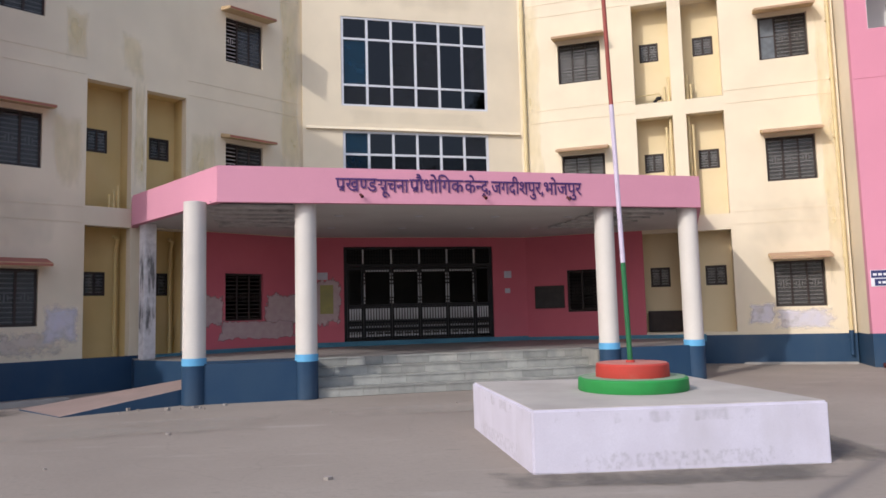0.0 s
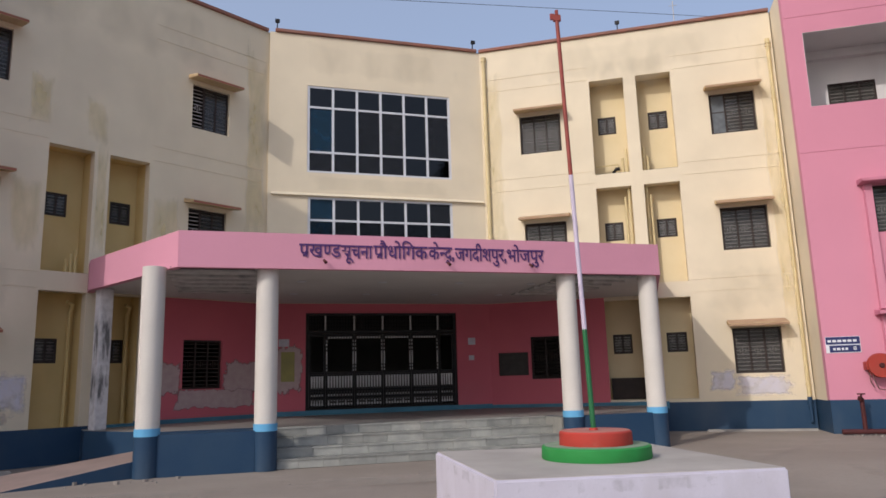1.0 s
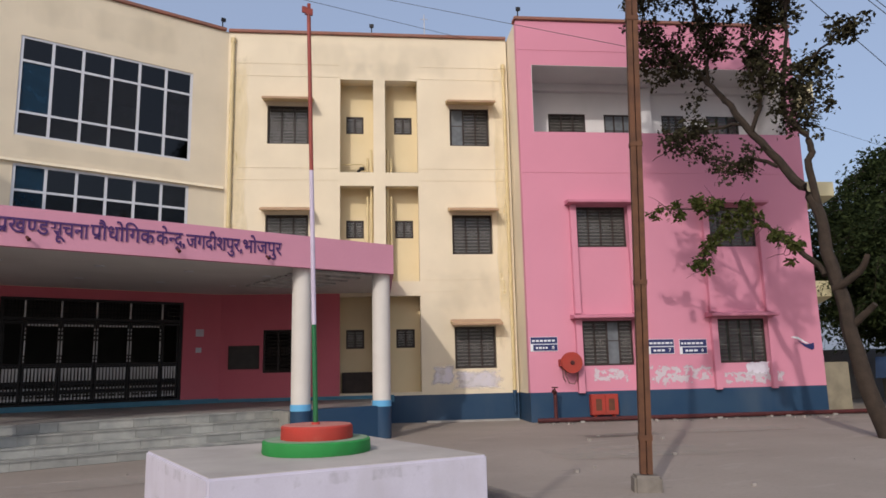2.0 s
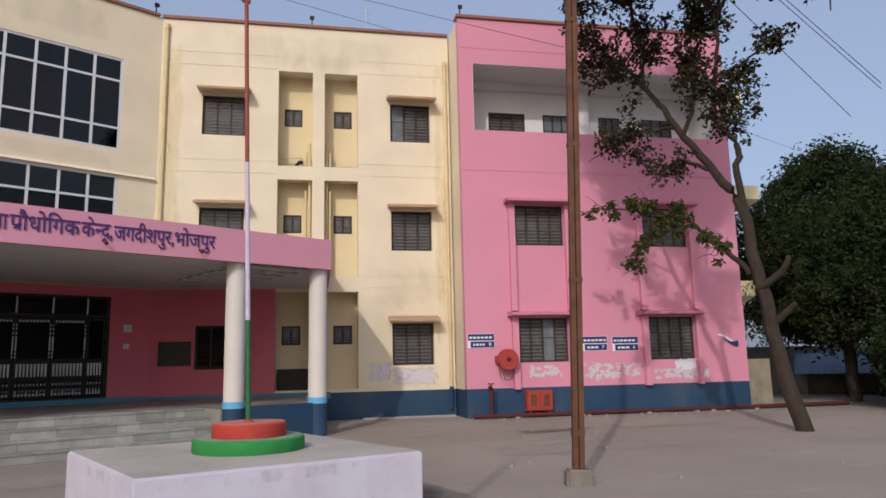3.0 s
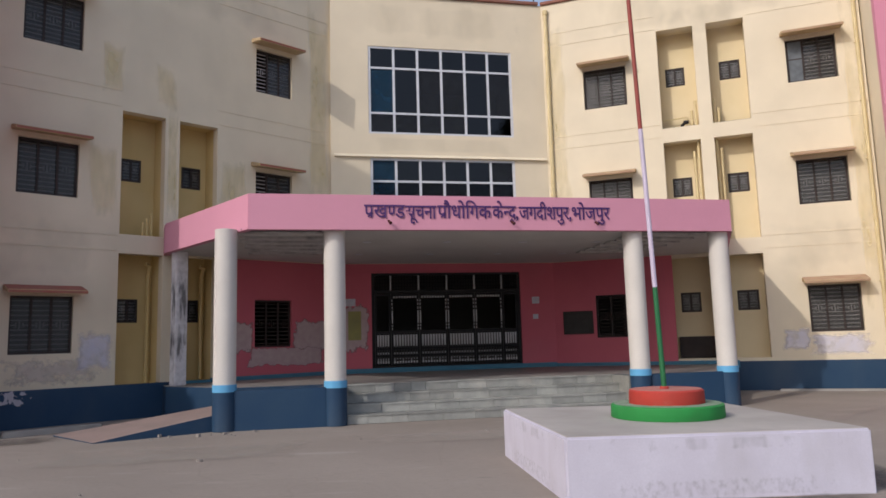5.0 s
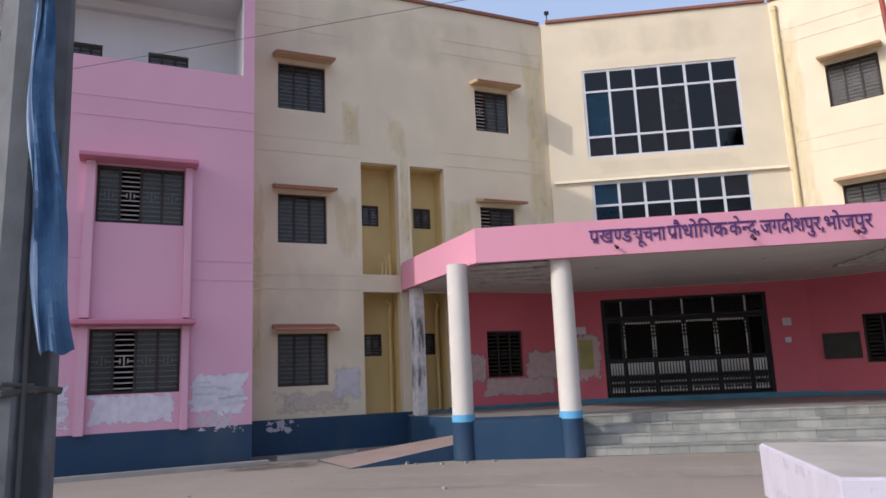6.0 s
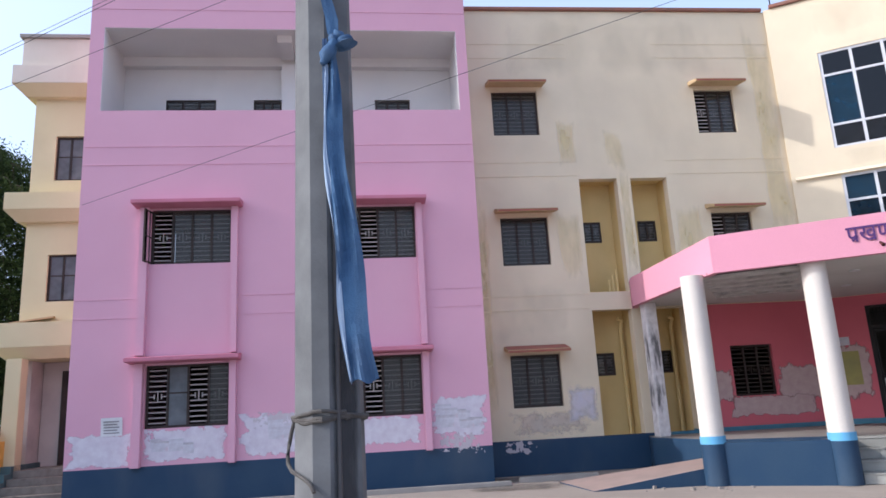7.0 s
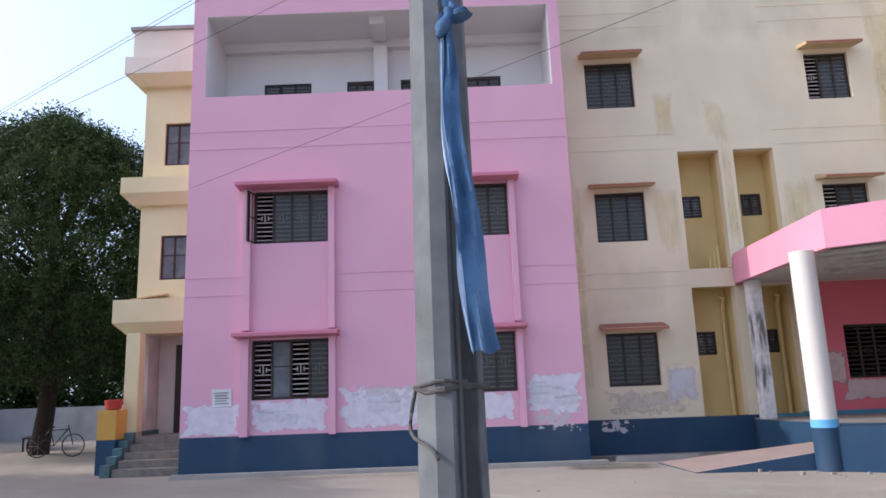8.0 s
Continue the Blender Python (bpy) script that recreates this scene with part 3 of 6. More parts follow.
coping("trim_coping_left", FLY, 2.2, 10.93, ROOF + 0.002)
coping("trim_coping_centre", FC, 0.95, 7.22, ROOF + 0.004)
coping("trim_coping_right", FRY, -3.95, 4.66, ROOF + 0.002)
coping("trim_coping_right_wing", FRP, 4.62, 13.45, 11.852)


def band(name, m, s0, s1, z, material, h=0.012, proud=0.01):
    mb = MB()
    mb.box(s0, s1, -proud, 0.004, z, z + h)
    solid(name, mb, material, m, "thin plaster line across the wall", "plaster line", "plaster lines", kind="structure")


for z in (3.78, 4.13, 7.18, 7.55, 10.45, 10.85):
    for a, b in ((-3.95, -0.6), (1.83, 4.62)):
        band("trim_line_right", FRY, a, b, z, YELLOW)
    for a, b in ((2.3, 5.25), (7.63, 10.9)):
        band("trim_line_left", FLY, a, b, z, YELLOW)
for z in (7.10, 7.52, 10.87, 11.3):
    band("trim_line_left_wing", FLP, -5.9, 2.62, z, PINK_SHADED)
for a, b in ((-5.9, -4.68), (-2.6, -0.65), (1.39, 2.62)):
    for z in (3.75, 4.15):
        band("trim_line_left_wing", FLP, a, b, z, PINK_SHADED)
for z in (7.10, 10.9):
    band("trim_line_right_wing", FRP, 4.7, 13.4, z, PINK)
mb = MB()
mb.hexa([(0.9, -0.09, 6.86), (7.26, -0.09, 6.86), (7.26, 0.003, 6.86), (0.9, 0.003, 6.86), (0.9, -0.02, 6.95), (7.26, -0.02, 6.95), (7.26, 0.003, 6.95), (0.9, 0.003, 6.95)])
solid("trim_ledge_centre", mb, YELLOW, FC, "narrow sloping plaster ledge under the glazing", "ledge", kind="structure")


# ---- recesses in the yellow walls ----
def niche(m, s0, s1, z0, z1, depth, win, n):
    mb = MB()
    w = 0.08
    wx0, wx1, wz0, wz1 = win
    a, b = s0 - 0.02, s1 + 0.02
    mb.box(a - w, a, 0.25, depth + w, z0 - 0.05, z1 + 0.05)
    mb.box(b, b + w, 0.25, depth + w, z0 - 0.05, z1 + 0.05)
    mb.box(a - w, b + w, 0.25, depth + w, z0 - 0.12, z0 - 0.05)
    mb.box(a - w, b + w, 0.25, depth + w, z1 + 0.05, z1 + 0.12)
    for q in ((a, wx0, z0 - 0.05, z1 + 0.05), (wx1, b, z0 - 0.05, z1 + 0.05), (wx0, wx1, z0 - 0.05, wz0), (wx0, wx1, wz1, z1 + 0.05)):
        mb.box(q[0], q[1], depth, depth + w, q[2], q[3])
    return solid("wall_recess_%d" % n, mb, OCHRE if m is FLY else OCHRE_PALE, m, "deep upright recess with a small bathroom window", "recess", "recesses", kind="structure")


small_windows = []
count = 0
for (s0, s1), (w0, w1) in zip(LN, ((5.5, 5.98), (6.98, 7.48))):
    for z0, z1, wz in ((0.76, 3.73, 2.17), (4.17, 7.09, 5.58)):
        count += 1
        niche(FLY, s0, s1, z0, z1, 0.75, (w0, w1, wz, wz + 0.56), count)
        small_windows.append((FLY, w0, w1, wz, 0.75))
for (s0, s1), (w0, w1) in zip(RN, ((-0.4, 0.14), (1.1, 1.66))):
    for z0, z1, wz in ((0.86, 3.66, 2.15), (4.10, 7.01, 5.5), (7.43, 10.39, 8.84)):
        count += 1
        niche(FRY, s0, s1, z0, z1, 0.6, (w0, w1, wz, wz + 0.56), count)
        small_windows.append((FRY, w0, w1, wz, 0.6))


# ---- windows ----
def grille_mesh(w, h, n=9):
    """Level flat bars; the middle one is broken by a small upright, as in a brick bond."""
    mb = MB()
    q = 0.0125
    mid = n // 2
    for i in range(n):
        z = h * (i + 0.5) / n
        spans = ((0, w),) if i != mid else ((0, w * 0.30), (w * 0.70, w))
        for a, b in spans:
            mb.box(a, b, -0.006, 0.006, z - q, z + q)
    step = h / n
    z = h * (mid + 0.5) / n
    mb.box(w * 0.5 - q, w * 0.5 + q, -0.008, 0.004, z - step, z + step)
    for x in (w * 0.30, w * 0.70):
        mb.box(x - q, x + q, -0.008, 0.004, z - step * 0.5, z + step * 0.5)
    return mb


def window(name, w, h, panes, label, group, shade=None, plain=(), opened=(), bars=None, edge=None):
    """Brown steel window: frame, mullions, a barred grille and dusty glass to each light, 10 cm inside its opening.
    plain lights hold frosted glass without bars; opened lights have no glass before the bars."""
    t = thing(name, None, label, "window", group, kind="structure")
    f = 0.05
    mb = MB()
    for b in ((0, w, 0, f), (0, w, h - f, h), (0, f, f, h - f), (w - f, w, f, h - f)):
        mb.box(b[0], b[1], 0.09, 0.17, b[2], b[3])
    part("window_frame", mb, FRAME, t, bevel=0.004)
    lw = (w - 2 * f - (panes - 1) * 0.05) / panes
    for i in range(panes):
        x = f + i * (lw + 0.05)
        if i:
            mb = MB()
            mb.box(x - 0.05, x, 0.085, 0.17, f, h - f)
            part("mullion", mb, FRAME, t, bevel=0.004)
        if i not in opened:
            mb = MB()
            mb.box(x, x + lw, 0.106, 0.112, f, h - f)
            p = part("pane", mb, FROST_PLAIN if i in plain else FROST, t)
            p.visible_shadow = False
        if i in plain:
            mb = MB()
            mb.box(x, x + lw, 0.095, 0.120, h * 0.54, h * 0.54 + 0.025)
            part("glazing_bar", mb, FRAME, t)
        else:
            g = part("grille", grille_mesh(lw, h - 2 * f, 11 if h > 0.95 else 6), bars or GRILLE, t)
            g.location = (x, 0.135, f)
    if shade:
        a, b, out, front, back = shade
        mb = MB()
        mb.hexa([(-a, -out, h + front), (w + b, -out, h + front), (w + b, 0.002, h + back), (-a, 0.002, h + back),
                 (-a, -out, h + front + 0.075), (w + b, -out, h + front + 0.075), (w + b, 0.002, h + back + 0.12), (-a, 0.002, h + back + 0.12)], 0)
        mb.m[-5] = 1
        mb.m[-4] = 1
        part("sunshade", mb, [SHADE_BODY, edge or SHADE_RED], t, "thin sloping concrete sunshade with faded painted edges", bevel=0.012)
    return t


SHADE_BODY = mat("sunshade_plaster", (0.56, 0.42, 0.24), 0.85, second=(0.48, 0.33, 0.19), scale=2.5, stain=(0.32, 0.22, 0.15), stain_amt=0.6)


def place(t, m, s, z):
    t.matrix_basis = m @ Matrix.Translation((s, 0, z))
    return t


def repeat(t, m, s, z):
    return copy_thing(t, m @ Matrix.Translation((s, 0, z)))


WLAB = "brown three-light window with a barred grille under a sunshade"
w_lo = place(window("window_1", LYO[1] - LYO[0], L1 - S1, 3, WLAB, "three-light windows", (0.14, 0.16, 0.5, 0.02, 0.11)), FLY, LYO[0], S1)
for k in (1, 2):
    repeat(w_lo, FLY, LYO[0], S1 + H * k)
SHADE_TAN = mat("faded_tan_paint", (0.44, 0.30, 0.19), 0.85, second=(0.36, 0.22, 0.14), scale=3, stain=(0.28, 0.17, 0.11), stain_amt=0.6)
w_ro = place(window("window_11", LYO[1] - LYO[0], L1 - S1, 3, WLAB, "three-light windows", (0.14, 0.16, 0.5, 0.02, 0.11), edge=SHADE_TAN), FRY, RYO[0] + 0.02, S1)
repeat(w_ro, FRY, RYO[0] + 0.02, S1 + H)
for k in (1, 2):
    repeat(w_ro, FRY, RYI[0] + 0.02, S1 + H * k)
place(window("window_12", LYO[1] - LYO[0], L1 - S1, 3, "brown three-light window with one frosted light under a sunshade", "three-light windows", (0.14, 0.16, 0.5, 0.02, 0.11), plain=(0,), edge=SHADE_TAN), FRY, RYO[0] + 0.02, S1 + 2 * H)
w_li = place(window("window_2", LYI[1] - LYI[0], L1 - S1, 3, WLAB, "three-light windows", (0.14, 0.16, 0.5, 0.02, 0.11), opened=(0,)), FLY, LYI[0], S1 + H)
repeat(w_li, FLY, LYI[0], S1 + 2 * H)
w_v = place(window("window_3", LYI[1] - LYI[0], L1 - S1, 3, "brown three-light window in the pink veranda wall", "veranda windows", opened=(0, 1, 2), bars=FRAME), FLY, LYI[0], S1)
place(window("window_4", RYI[1] - RYI[0], L1 - S1, 3, "brown three-light window in the pink veranda wall", "veranda windows", opened=(0, 1, 2), bars=FRAME), FRY, RYI[0], S1)
sw = window("window_5", 0.5, 0.56, 2, "small brown barred bathroom window in a recess", "bathroom windows")
for i, (m, a, b, z, d) in enumerate(small_windows):
    t = sw if i == 0 else repeat(sw, m, 0, 0)
    t.matrix_basis = m @ Matrix.Translation((a, d - 0.09, z)) @ Matrix.Diagonal(((b - a) / 0.5, 1, 1, 1))


# ---- pink wings: window bays ----
def bay(m, s0, s1, name):
    """Fins and hoods that frame two windows one above the other."""
    t = thing(name, m, "pink plaster fins and hoods framing stacked windows", "window bay", "window bays", kind="structure")
    for a, b in ((s0 - 0.2, s0 - 0.02), (s1 + 0.01, s1 + 0.15)):
        for z0, z1 in ((0.76, 2.80), (2.96, 6.10)):
            mb = MB()
            mb.box(a, b, -0.14, 0.003, z0, z1)
            part("fin", mb, PINK_SHADED if m is FLP else PINK, t, bevel=0.008)
    for z in (2.80, 6.10):
        mb = MB()
        mb.hexa([(s0 - 0.32, -0.42, z + 0.02), (s1 + 0.24, -0.42, z + 0.02), (s1 + 0.24, 0.003, z), (s0 - 0.32, 0.003, z),
                 (s0 - 0.32, -0.42, z + 0.10), (s1 + 0.24, -0.42, z + 0.10), (s1 + 0.24, 0.003, z + 0.15), (s0 - 0.32, 0.003, z + 0.15)])
        part("hood", mb, HOOD, t, "deeper pink sloping hood", bevel=0.01)
    return t


HOOD = mat("hood_pink_paint", (0.58, 0.22, 0.31), 0.8, second=(0.52, 0.19, 0.26), scale=2, stain=(0.38, 0.14, 0.16), stain_amt=0.5)
bay_lab = "brown four-light window with a barred grille in a pink wall"
for m, ws in ((FLP, LPW), (FRP, RPW)):
    for i, (a, b) in enumerate(ws):
        bay(m, a, b, "window_bay")
        for z, h in ((1.5, 1.26), (4.88, 1.20)):
            plain, opened = ((), (1,)) if m is FLP else ((), ())
            if m is FLP and i == 0:
                plain, opened = ((1,), (0, 2)) if z < 2 else ((), (0,))
            elif m is FRP and i == 0 and z < 2:
                plain = (2,)
            t = window("window_6", b - a, h, 4, bay_lab, "four-light windows", None, plain, opened)
            place(t, m, a, z)

# an outward-opened casement on the upper floor of the shaded wing
t = thing("window_casement", FLP @ pose(-4.44, 0.08, 4.9, 0, 0, -100), "brown window casement standing open", "window", kind="structure")
mb = MB()
for b in ((0, 0.36, 0, 0.04), (0, 0.36, 1.1, 1.14), (0, 0.03, 0.04, 1.1), (0.33, 0.36, 0.04, 1.1), (0.03, 0.33, 0.55, 0.58)):
    mb.box(b[0], b[1], -0.015, 0.015, b[2], b[3])
part("casement_frame", mb, FRAME, t)
mb = MB()
mb.box(0.03, 0.33, -0.003, 0.003, 0.04, 1.1)
part("pane", mb, PANE, t)


# ---- roof-level loggias ----
def loggia(name, m, op, depth, wins, paint, pillars):
    s0, s1, z0, z1 = op
    t = thing(name, m, "white painted loggia behind a pink parapet", "loggia", kind="structure")
    mb = MB()
    a, b, fl = s0 - 0.03, s1 + 0.03, 7.53
    xs = sorted({a, b, *[v for w in wins for v in w[:2]]})
    wz0, wz1 = 8.3, wins[0][3]
    for x0, x1 in zip(xs, xs[1:]):
        inside = any(w[0] <= (x0 + x1) / 2 <= w[1] for w in wins)
        for za, zb in ((fl, wz0), (wz1, z1 + 0.3)) if inside else ((fl, z1 + 0.3),):
            mb = MB()
            mb.box(x0, x1, depth, depth + 0.15, za, zb)
            part("back_wall", mb, paint, t)
    for q in ((s0 + 0.001, s0 + 0.012, z0, z1 - 0.012), (s1 - 0.012, s1 - 0.001, z0, z1 - 0.012), (s0 + 0.001, s1 - 0.001, z1 - 0.012, z1 - 0.001)):
        mb = MB()
        mb.box(q[0], q[1], 0.006, 0.249, q[2], q[3])
        part("jamb_lining", mb, paint, t)
    for x in (a - 0.1, b):
        mb = MB()
        mb.box(x, x + 0.1, 0.252, depth, fl, z1 + 0.3)
        part("side_wall", mb, paint, t)
    mb = MB()
    mb.box(a - 0.1, b + 0.1, 0.252, depth + 0.15, z1 + 0.02, z1 + 0.2)
    part("soffit", mb, paint, t)
    mb = MB()
    mb.box(a, b, depth - 0.2, depth - 0.003, z1 - 0.22, z1 + 0.018)
    part("beam", mb, paint, t)
    for x in pillars:
        mb = MB()
        mb.box(x, x + 0.34, depth - 0.32, depth - 0.004, fl, z1 - 0.22)
        mb.hexa([(x, 0.4, z1 - 0.12), (x + 0.34, 0.4, z1 - 0.12), (x + 0.34, depth - 0.32, z1 - 0.12), (x, depth - 0.32, z1 - 0.12),
                 (x, 0.26, z1 + 0.018), (x + 0.34, 0.26, z1 + 0.018), (x + 0.34, depth - 0.32, z1 + 0.018), (x, depth - 0.32, z1 + 0.018)])
        part("pillar", mb, paint, t)
    for w in wins:
        k = window("window_7", w[1] - w[0], w[3] - wz0, 3, "brown window at the back of the loggia", "loggia windows", plain=(0, 1, 2) if w is wins[1] and m is FRP else ())
        k.matrix_basis = m @ Matrix.Translation((w[0], depth - 0.08, wz0))


loggia("loggia_left", FLP, LPB, 1.6, [(-4.66, -3.46, 0, 9.37), (-2.55, -1.85, 0, 9.33), (-1.18, -0.5, 0, 9.33), (0.47, 1.36, 0, 9.33)], WHITE, [-1.83])
loggia("loggia_right", FRP, RPB, 1.6, [(5.98, 7.2, 0, 9.5), (7.82, 8.8, 0, 9.5), (9.76, 10.52, 0, 9.53), (11.3, 12.4, 0, 9.55)], WHITE, [8.95])

# ---- centre glazing ----
def glazing(name, op, rows):
    s0, s1, z0, z1 = op
    t = thing(name, FC, "large dark tinted window in white aluminium frames", "window", "stair windows", kind="structure")
    cols = [s0 + 0.035 + (s1 - s0 - 0.07) * i / 6 for i in range(7)]
    zz = [z0 + 0.03, *rows, z1 - 0.03]
    for i, x in enumerate(cols):
        mb = MB()
        mb.box(x - 0.035, x + 0.035, 0.02, 0.10, z0, z1)
        part("upright", mb, ALU, t)
    for z in zz:
        for a, b in zip(cols, cols[1:]):
            mb = MB()
            mb.box(a + 0.036, b - 0.036, 0.025, 0.095, z - 0.03, z + 0.03)
            part("rail", mb, ALU, t)
    for a, b in zip(cols, cols[1:]):
        for c, d in zip(zz, zz[1:]):
            mb = MB()
            mb.box(a + 0.036, b - 0.036, 0.055, 0.063, c + 0.031, d - 0.031)
            part("pane", mb, PANE_BLUE if a == cols[0] and d - c > 0.9 else PANE_MOTTLED if random.random() < 0.4 else PANE_DARK, t)


random.seed(3)
glazing("window_8", GLZ[0], [8.2, 9.58])
glazing("window_9", GLZ[1], [6.16, 5.2])

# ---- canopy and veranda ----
# Near-black tone: shade in the gaps between soffit beams, put into the colour.
BAYDARK = mat("bay_gap_shade", (0.045, 0.043, 0.042), 0.9, second=(0.09, 0.085, 0.08), scale=3)
LYP = FC.inverted() @ FLY @ Vector((6.3, -0.004, 0))
RYP = FC.inverted() @ FRY @ Vector((0.9, -0.004, 0))
FRONT = -6.35
CT, CB = 4.40, 3.73
canopy_plan = [(-1.0, FRONT), (9.11, FRONT + 0.05), (RYP.x, RYP.y), (7.27, -0.006), (0.90, -0.006), (LYP.x, LYP.y), (-3.1, -2.86)]
canopy = thing("canopy", FC, "pink entrance canopy with a grey-white soffit and violet lettering", "canopy", kind="structure")
mb = MB()
mb.prism(canopy_plan, CB + 0.03, CT - 0.12)
mb.m[0] = 1
part("slab", mb, [CONCRETE, SOFFIT], canopy)
edge = [canopy_plan[-2], canopy_plan[-1], canopy_plan[0], canopy_plan[1], canopy_plan[2]]


def inset(a, b, d):
    v = Vector((b[0] - a[0], b[1] - a[1]))
    n = Vector((-v.y, v.x)).normalized() * d
    return (a[0] + n.x, a[1] + n.y), (b[0] + n.x, b[1] + n.y)


for i, (a, b) in enumerate(zip(edge, edge[1:])):
    ia, ib = inset(a, b, 0.14)
    oa, ob_ = inset(a, b, -0.004)
    v = (Vector(b) - Vector(a)).normalized() * (0.0 if i in (0, 3) else 0.05)
    mb = MB()
    mb.prism([oa, ob_, (ib[0] - v.x, ib[1] - v.y), (ia[0] + v.x, ia[1] + v.y)], CB - 0.004 * i, CT + 0.004 * i)
    part("fascia", mb, PINK_FASCIA, canopy)
SHABBY = mat("flaking_whitewash", (0.62, 0.60, 0.58), 0.9, second=(0.42, 0.40, 0.39), scale=5, stain=(0.10, 0.10, 0.10), stain_amt=0.7, stain_stretch=0.4)
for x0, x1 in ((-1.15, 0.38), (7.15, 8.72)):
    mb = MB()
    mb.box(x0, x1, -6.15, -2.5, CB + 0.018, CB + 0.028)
    part("bay_panel", mb, [BAYDARK], canopy, "near-black soffit panel painting the shade between beams")
    for i in range(6):
        y = -5.75 + i * 0.62
        mb = MB()
        mb.box(x0 - 0.1, x1 + 0.1, y - 0.16, y + 0.16, CB - 0.03, CB + 0.017)
        part("soffit_beam", mb, [SHABBY], canopy, "flaking whitewashed soffit beam", bevel=0.004)
for i in range(8):
    mb = MB()
    x, y = 1.4 + (i % 4) * 1.8, (-4.4 if i < 4 else -2.2)
    mb.lathe([(0.10, CB + 0.012), (0.10, CB + 0.029)], 16, 0, x, y)
    part("downlight", mb, ALU, canopy, smooth=True)
for x in (1.74, 4.23, 6.03):
    mb = MB()
    x -= 0.08
    mb.tube([(x, FRONT + 0.0, CB + 0.15), (x, FRONT - 0.10, CB + 0.13)], 0.014, 8)
    mb.tube([(x - 0.015, FRONT - 0.06, CB + 0.16), (x + 0.02, FRONT - 0.13, CB + 0.10)], [0.022, 0.034], 12)
    part("spout", mb, DULLRED, canopy, "small dark red fascia spotlight", smooth=True)


def column(name, s, y, z0=0.0):
    t = thing(name, FC @ Matrix.Translation((s, y, 0)), "round white column with a light blue band and dark blue base", "column", "veranda columns", kind="structure")
    for nm, mt, a, b, r in (("base", BLUE, z0, 0.71, 0.218), ("band", SKYBLUE, 0.71, 0.845, 0.222), ("shaft", SHAFT, 0.845, CB + 0.03, 0.208)):
        mb = MB()
        mb.lathe([(r, a), (r, b)], 40)
        part(nm, mb, mt, t, smooth=True)
    return t


CY = -5.99
for s in (-1.43, 0.62, 6.94, 8.96):
    column("column", s, CY)
t = thing("corner_pillar", FC @ pose(-2.77, -2.87, 0, 0, 0, 35), "square pillar with flaking black-stained whitewash", "pillar", kind="structure")
mb = MB()
mb.box(-0.14, 0.14, -0.14, 0.14, 0.70, CB + 0.02)
part("shaft", mb, WEATHERED, t, bevel=0.02)

veranda = thing("veranda_floor", FC, "raised veranda floor with dark blue painted edges", "floor", kind="structure")
mb = MB()
mb.prism([(0.62, -4.95), (6.94, -4.95), (6.94, -5.9), (8.96, -5.9), (RYP.x, RYP.y), (7.27, -0.006), (0.90, -0.006), (LYP.x + 0.05, LYP.y), (-3.0, -3.0), (-1.5, -4.58), (0.62, -4.58)], -0.1, FLOOR_Z, 0, 1)
part("platform", mb, [FLOOR, BLUE], veranda)
for a, b in ((-1.25, 0.44), (7.12, 8.78)):
    mb = MB()
    mb.box(a, b, CY - 0.12, CY + 0.08, -0.1, 0.73)
    part("plinth_wall", mb, BLUE, veranda, bevel=0.01)
mb = MB()
mb.prism([(-3.45, -6.85), (-1.62, -6.02), (0.60, -5.88), (0.60, -4.60), (-1.5, -4.60), (-4.5, -5.45)], -0.1, [0.005, 0.29, 0.69, 0.69, 0.40, 0.02], 0, 1)
ramp = thing("ramp", FC, "terracotta wheelchair ramp with a dark blue side", "ramp", kind="structure", data=mb.mesh("ramp", [RAMP, BLUE]))

steps = thing("entrance_steps", FC, "grey marble entrance steps with uneven slabs", "steps", kind="structure")
random.seed(4)
for i in range(4):
    y0 = -5.98 + i * 0.33
    z0, z1 = 0.175 * i, 0.175 * (i + 1)
    mb = MB()
    mb.box(0.85, 6.74, y0 + 0.03, y0 + 0.36, z0 - (0.1 if i == 0 else 0), z1 - 0.03)
    part("core", mb, CONCRETE, steps)
    x = 0.84
    while x < 6.70:
        w = min(random.uniform(0.28, 0.75), 6.75 - x)
        j = random.uniform(-0.004, 0.004)
        mb = MB()
        mb.box(x + 0.003, x + w - 0.003, y0 + j, y0 + 0.029, z0 + 0.002, z1 - 0.031)
        part("riser_slab", mb, MARBLE, steps)
        mb = MB()
        mb.box(x + 0.003, x + w - 0.003, y0 - 0.015 + j, y0 + 0.345, z1 - 0.029, z1 + j * 0.5)
        part("tread_slab", mb, MARBLE, steps)
        x += w
for a, b in ((0.62, 0.84), (6.75, 6.94)):
    mb = MB()
    mb.box(a, b, -5.8, -4.96, -0.1, 0.69)
    part("cheek", mb, MARBLE, steps)

# ---- gate ----
gate = thing("entrance_gate", FC, "black iron and steel folding gate, closed, with silver bars", "gate", kind="structure")
g0, g1, gz0, gz1 = GATE
mb = MB()
for b in ((g0, g0 + 0.09, gz0, gz1), (g1 - 0.09, g1, gz0, gz1), (g0 + 0.09, g1 - 0.09, gz1 - 0.07, gz1), (g0 + 0.09, g1 - 0.09, 2.92, 3.0), (g0 + 0.09, g1 - 0.09, gz0, gz0 + 0.05)):
    mb.box(b[0], b[1], 0.05, 0.14, b[2], b[3])
part("gate_frame", mb, IRON, gate)
gx = [g0 + 0.09, 2.45, 3.26, 4.08, 4.90, 5.72, g1 - 0.09]
for x in gx[1:-1]:
    mb = MB()
    mb.box(x - 0.02, x + 0.02, 0.06, 0.12, 3.0, gz1 - 0.07)
    part("transom_post", mb, STEEL, gate, bevel=0.003)
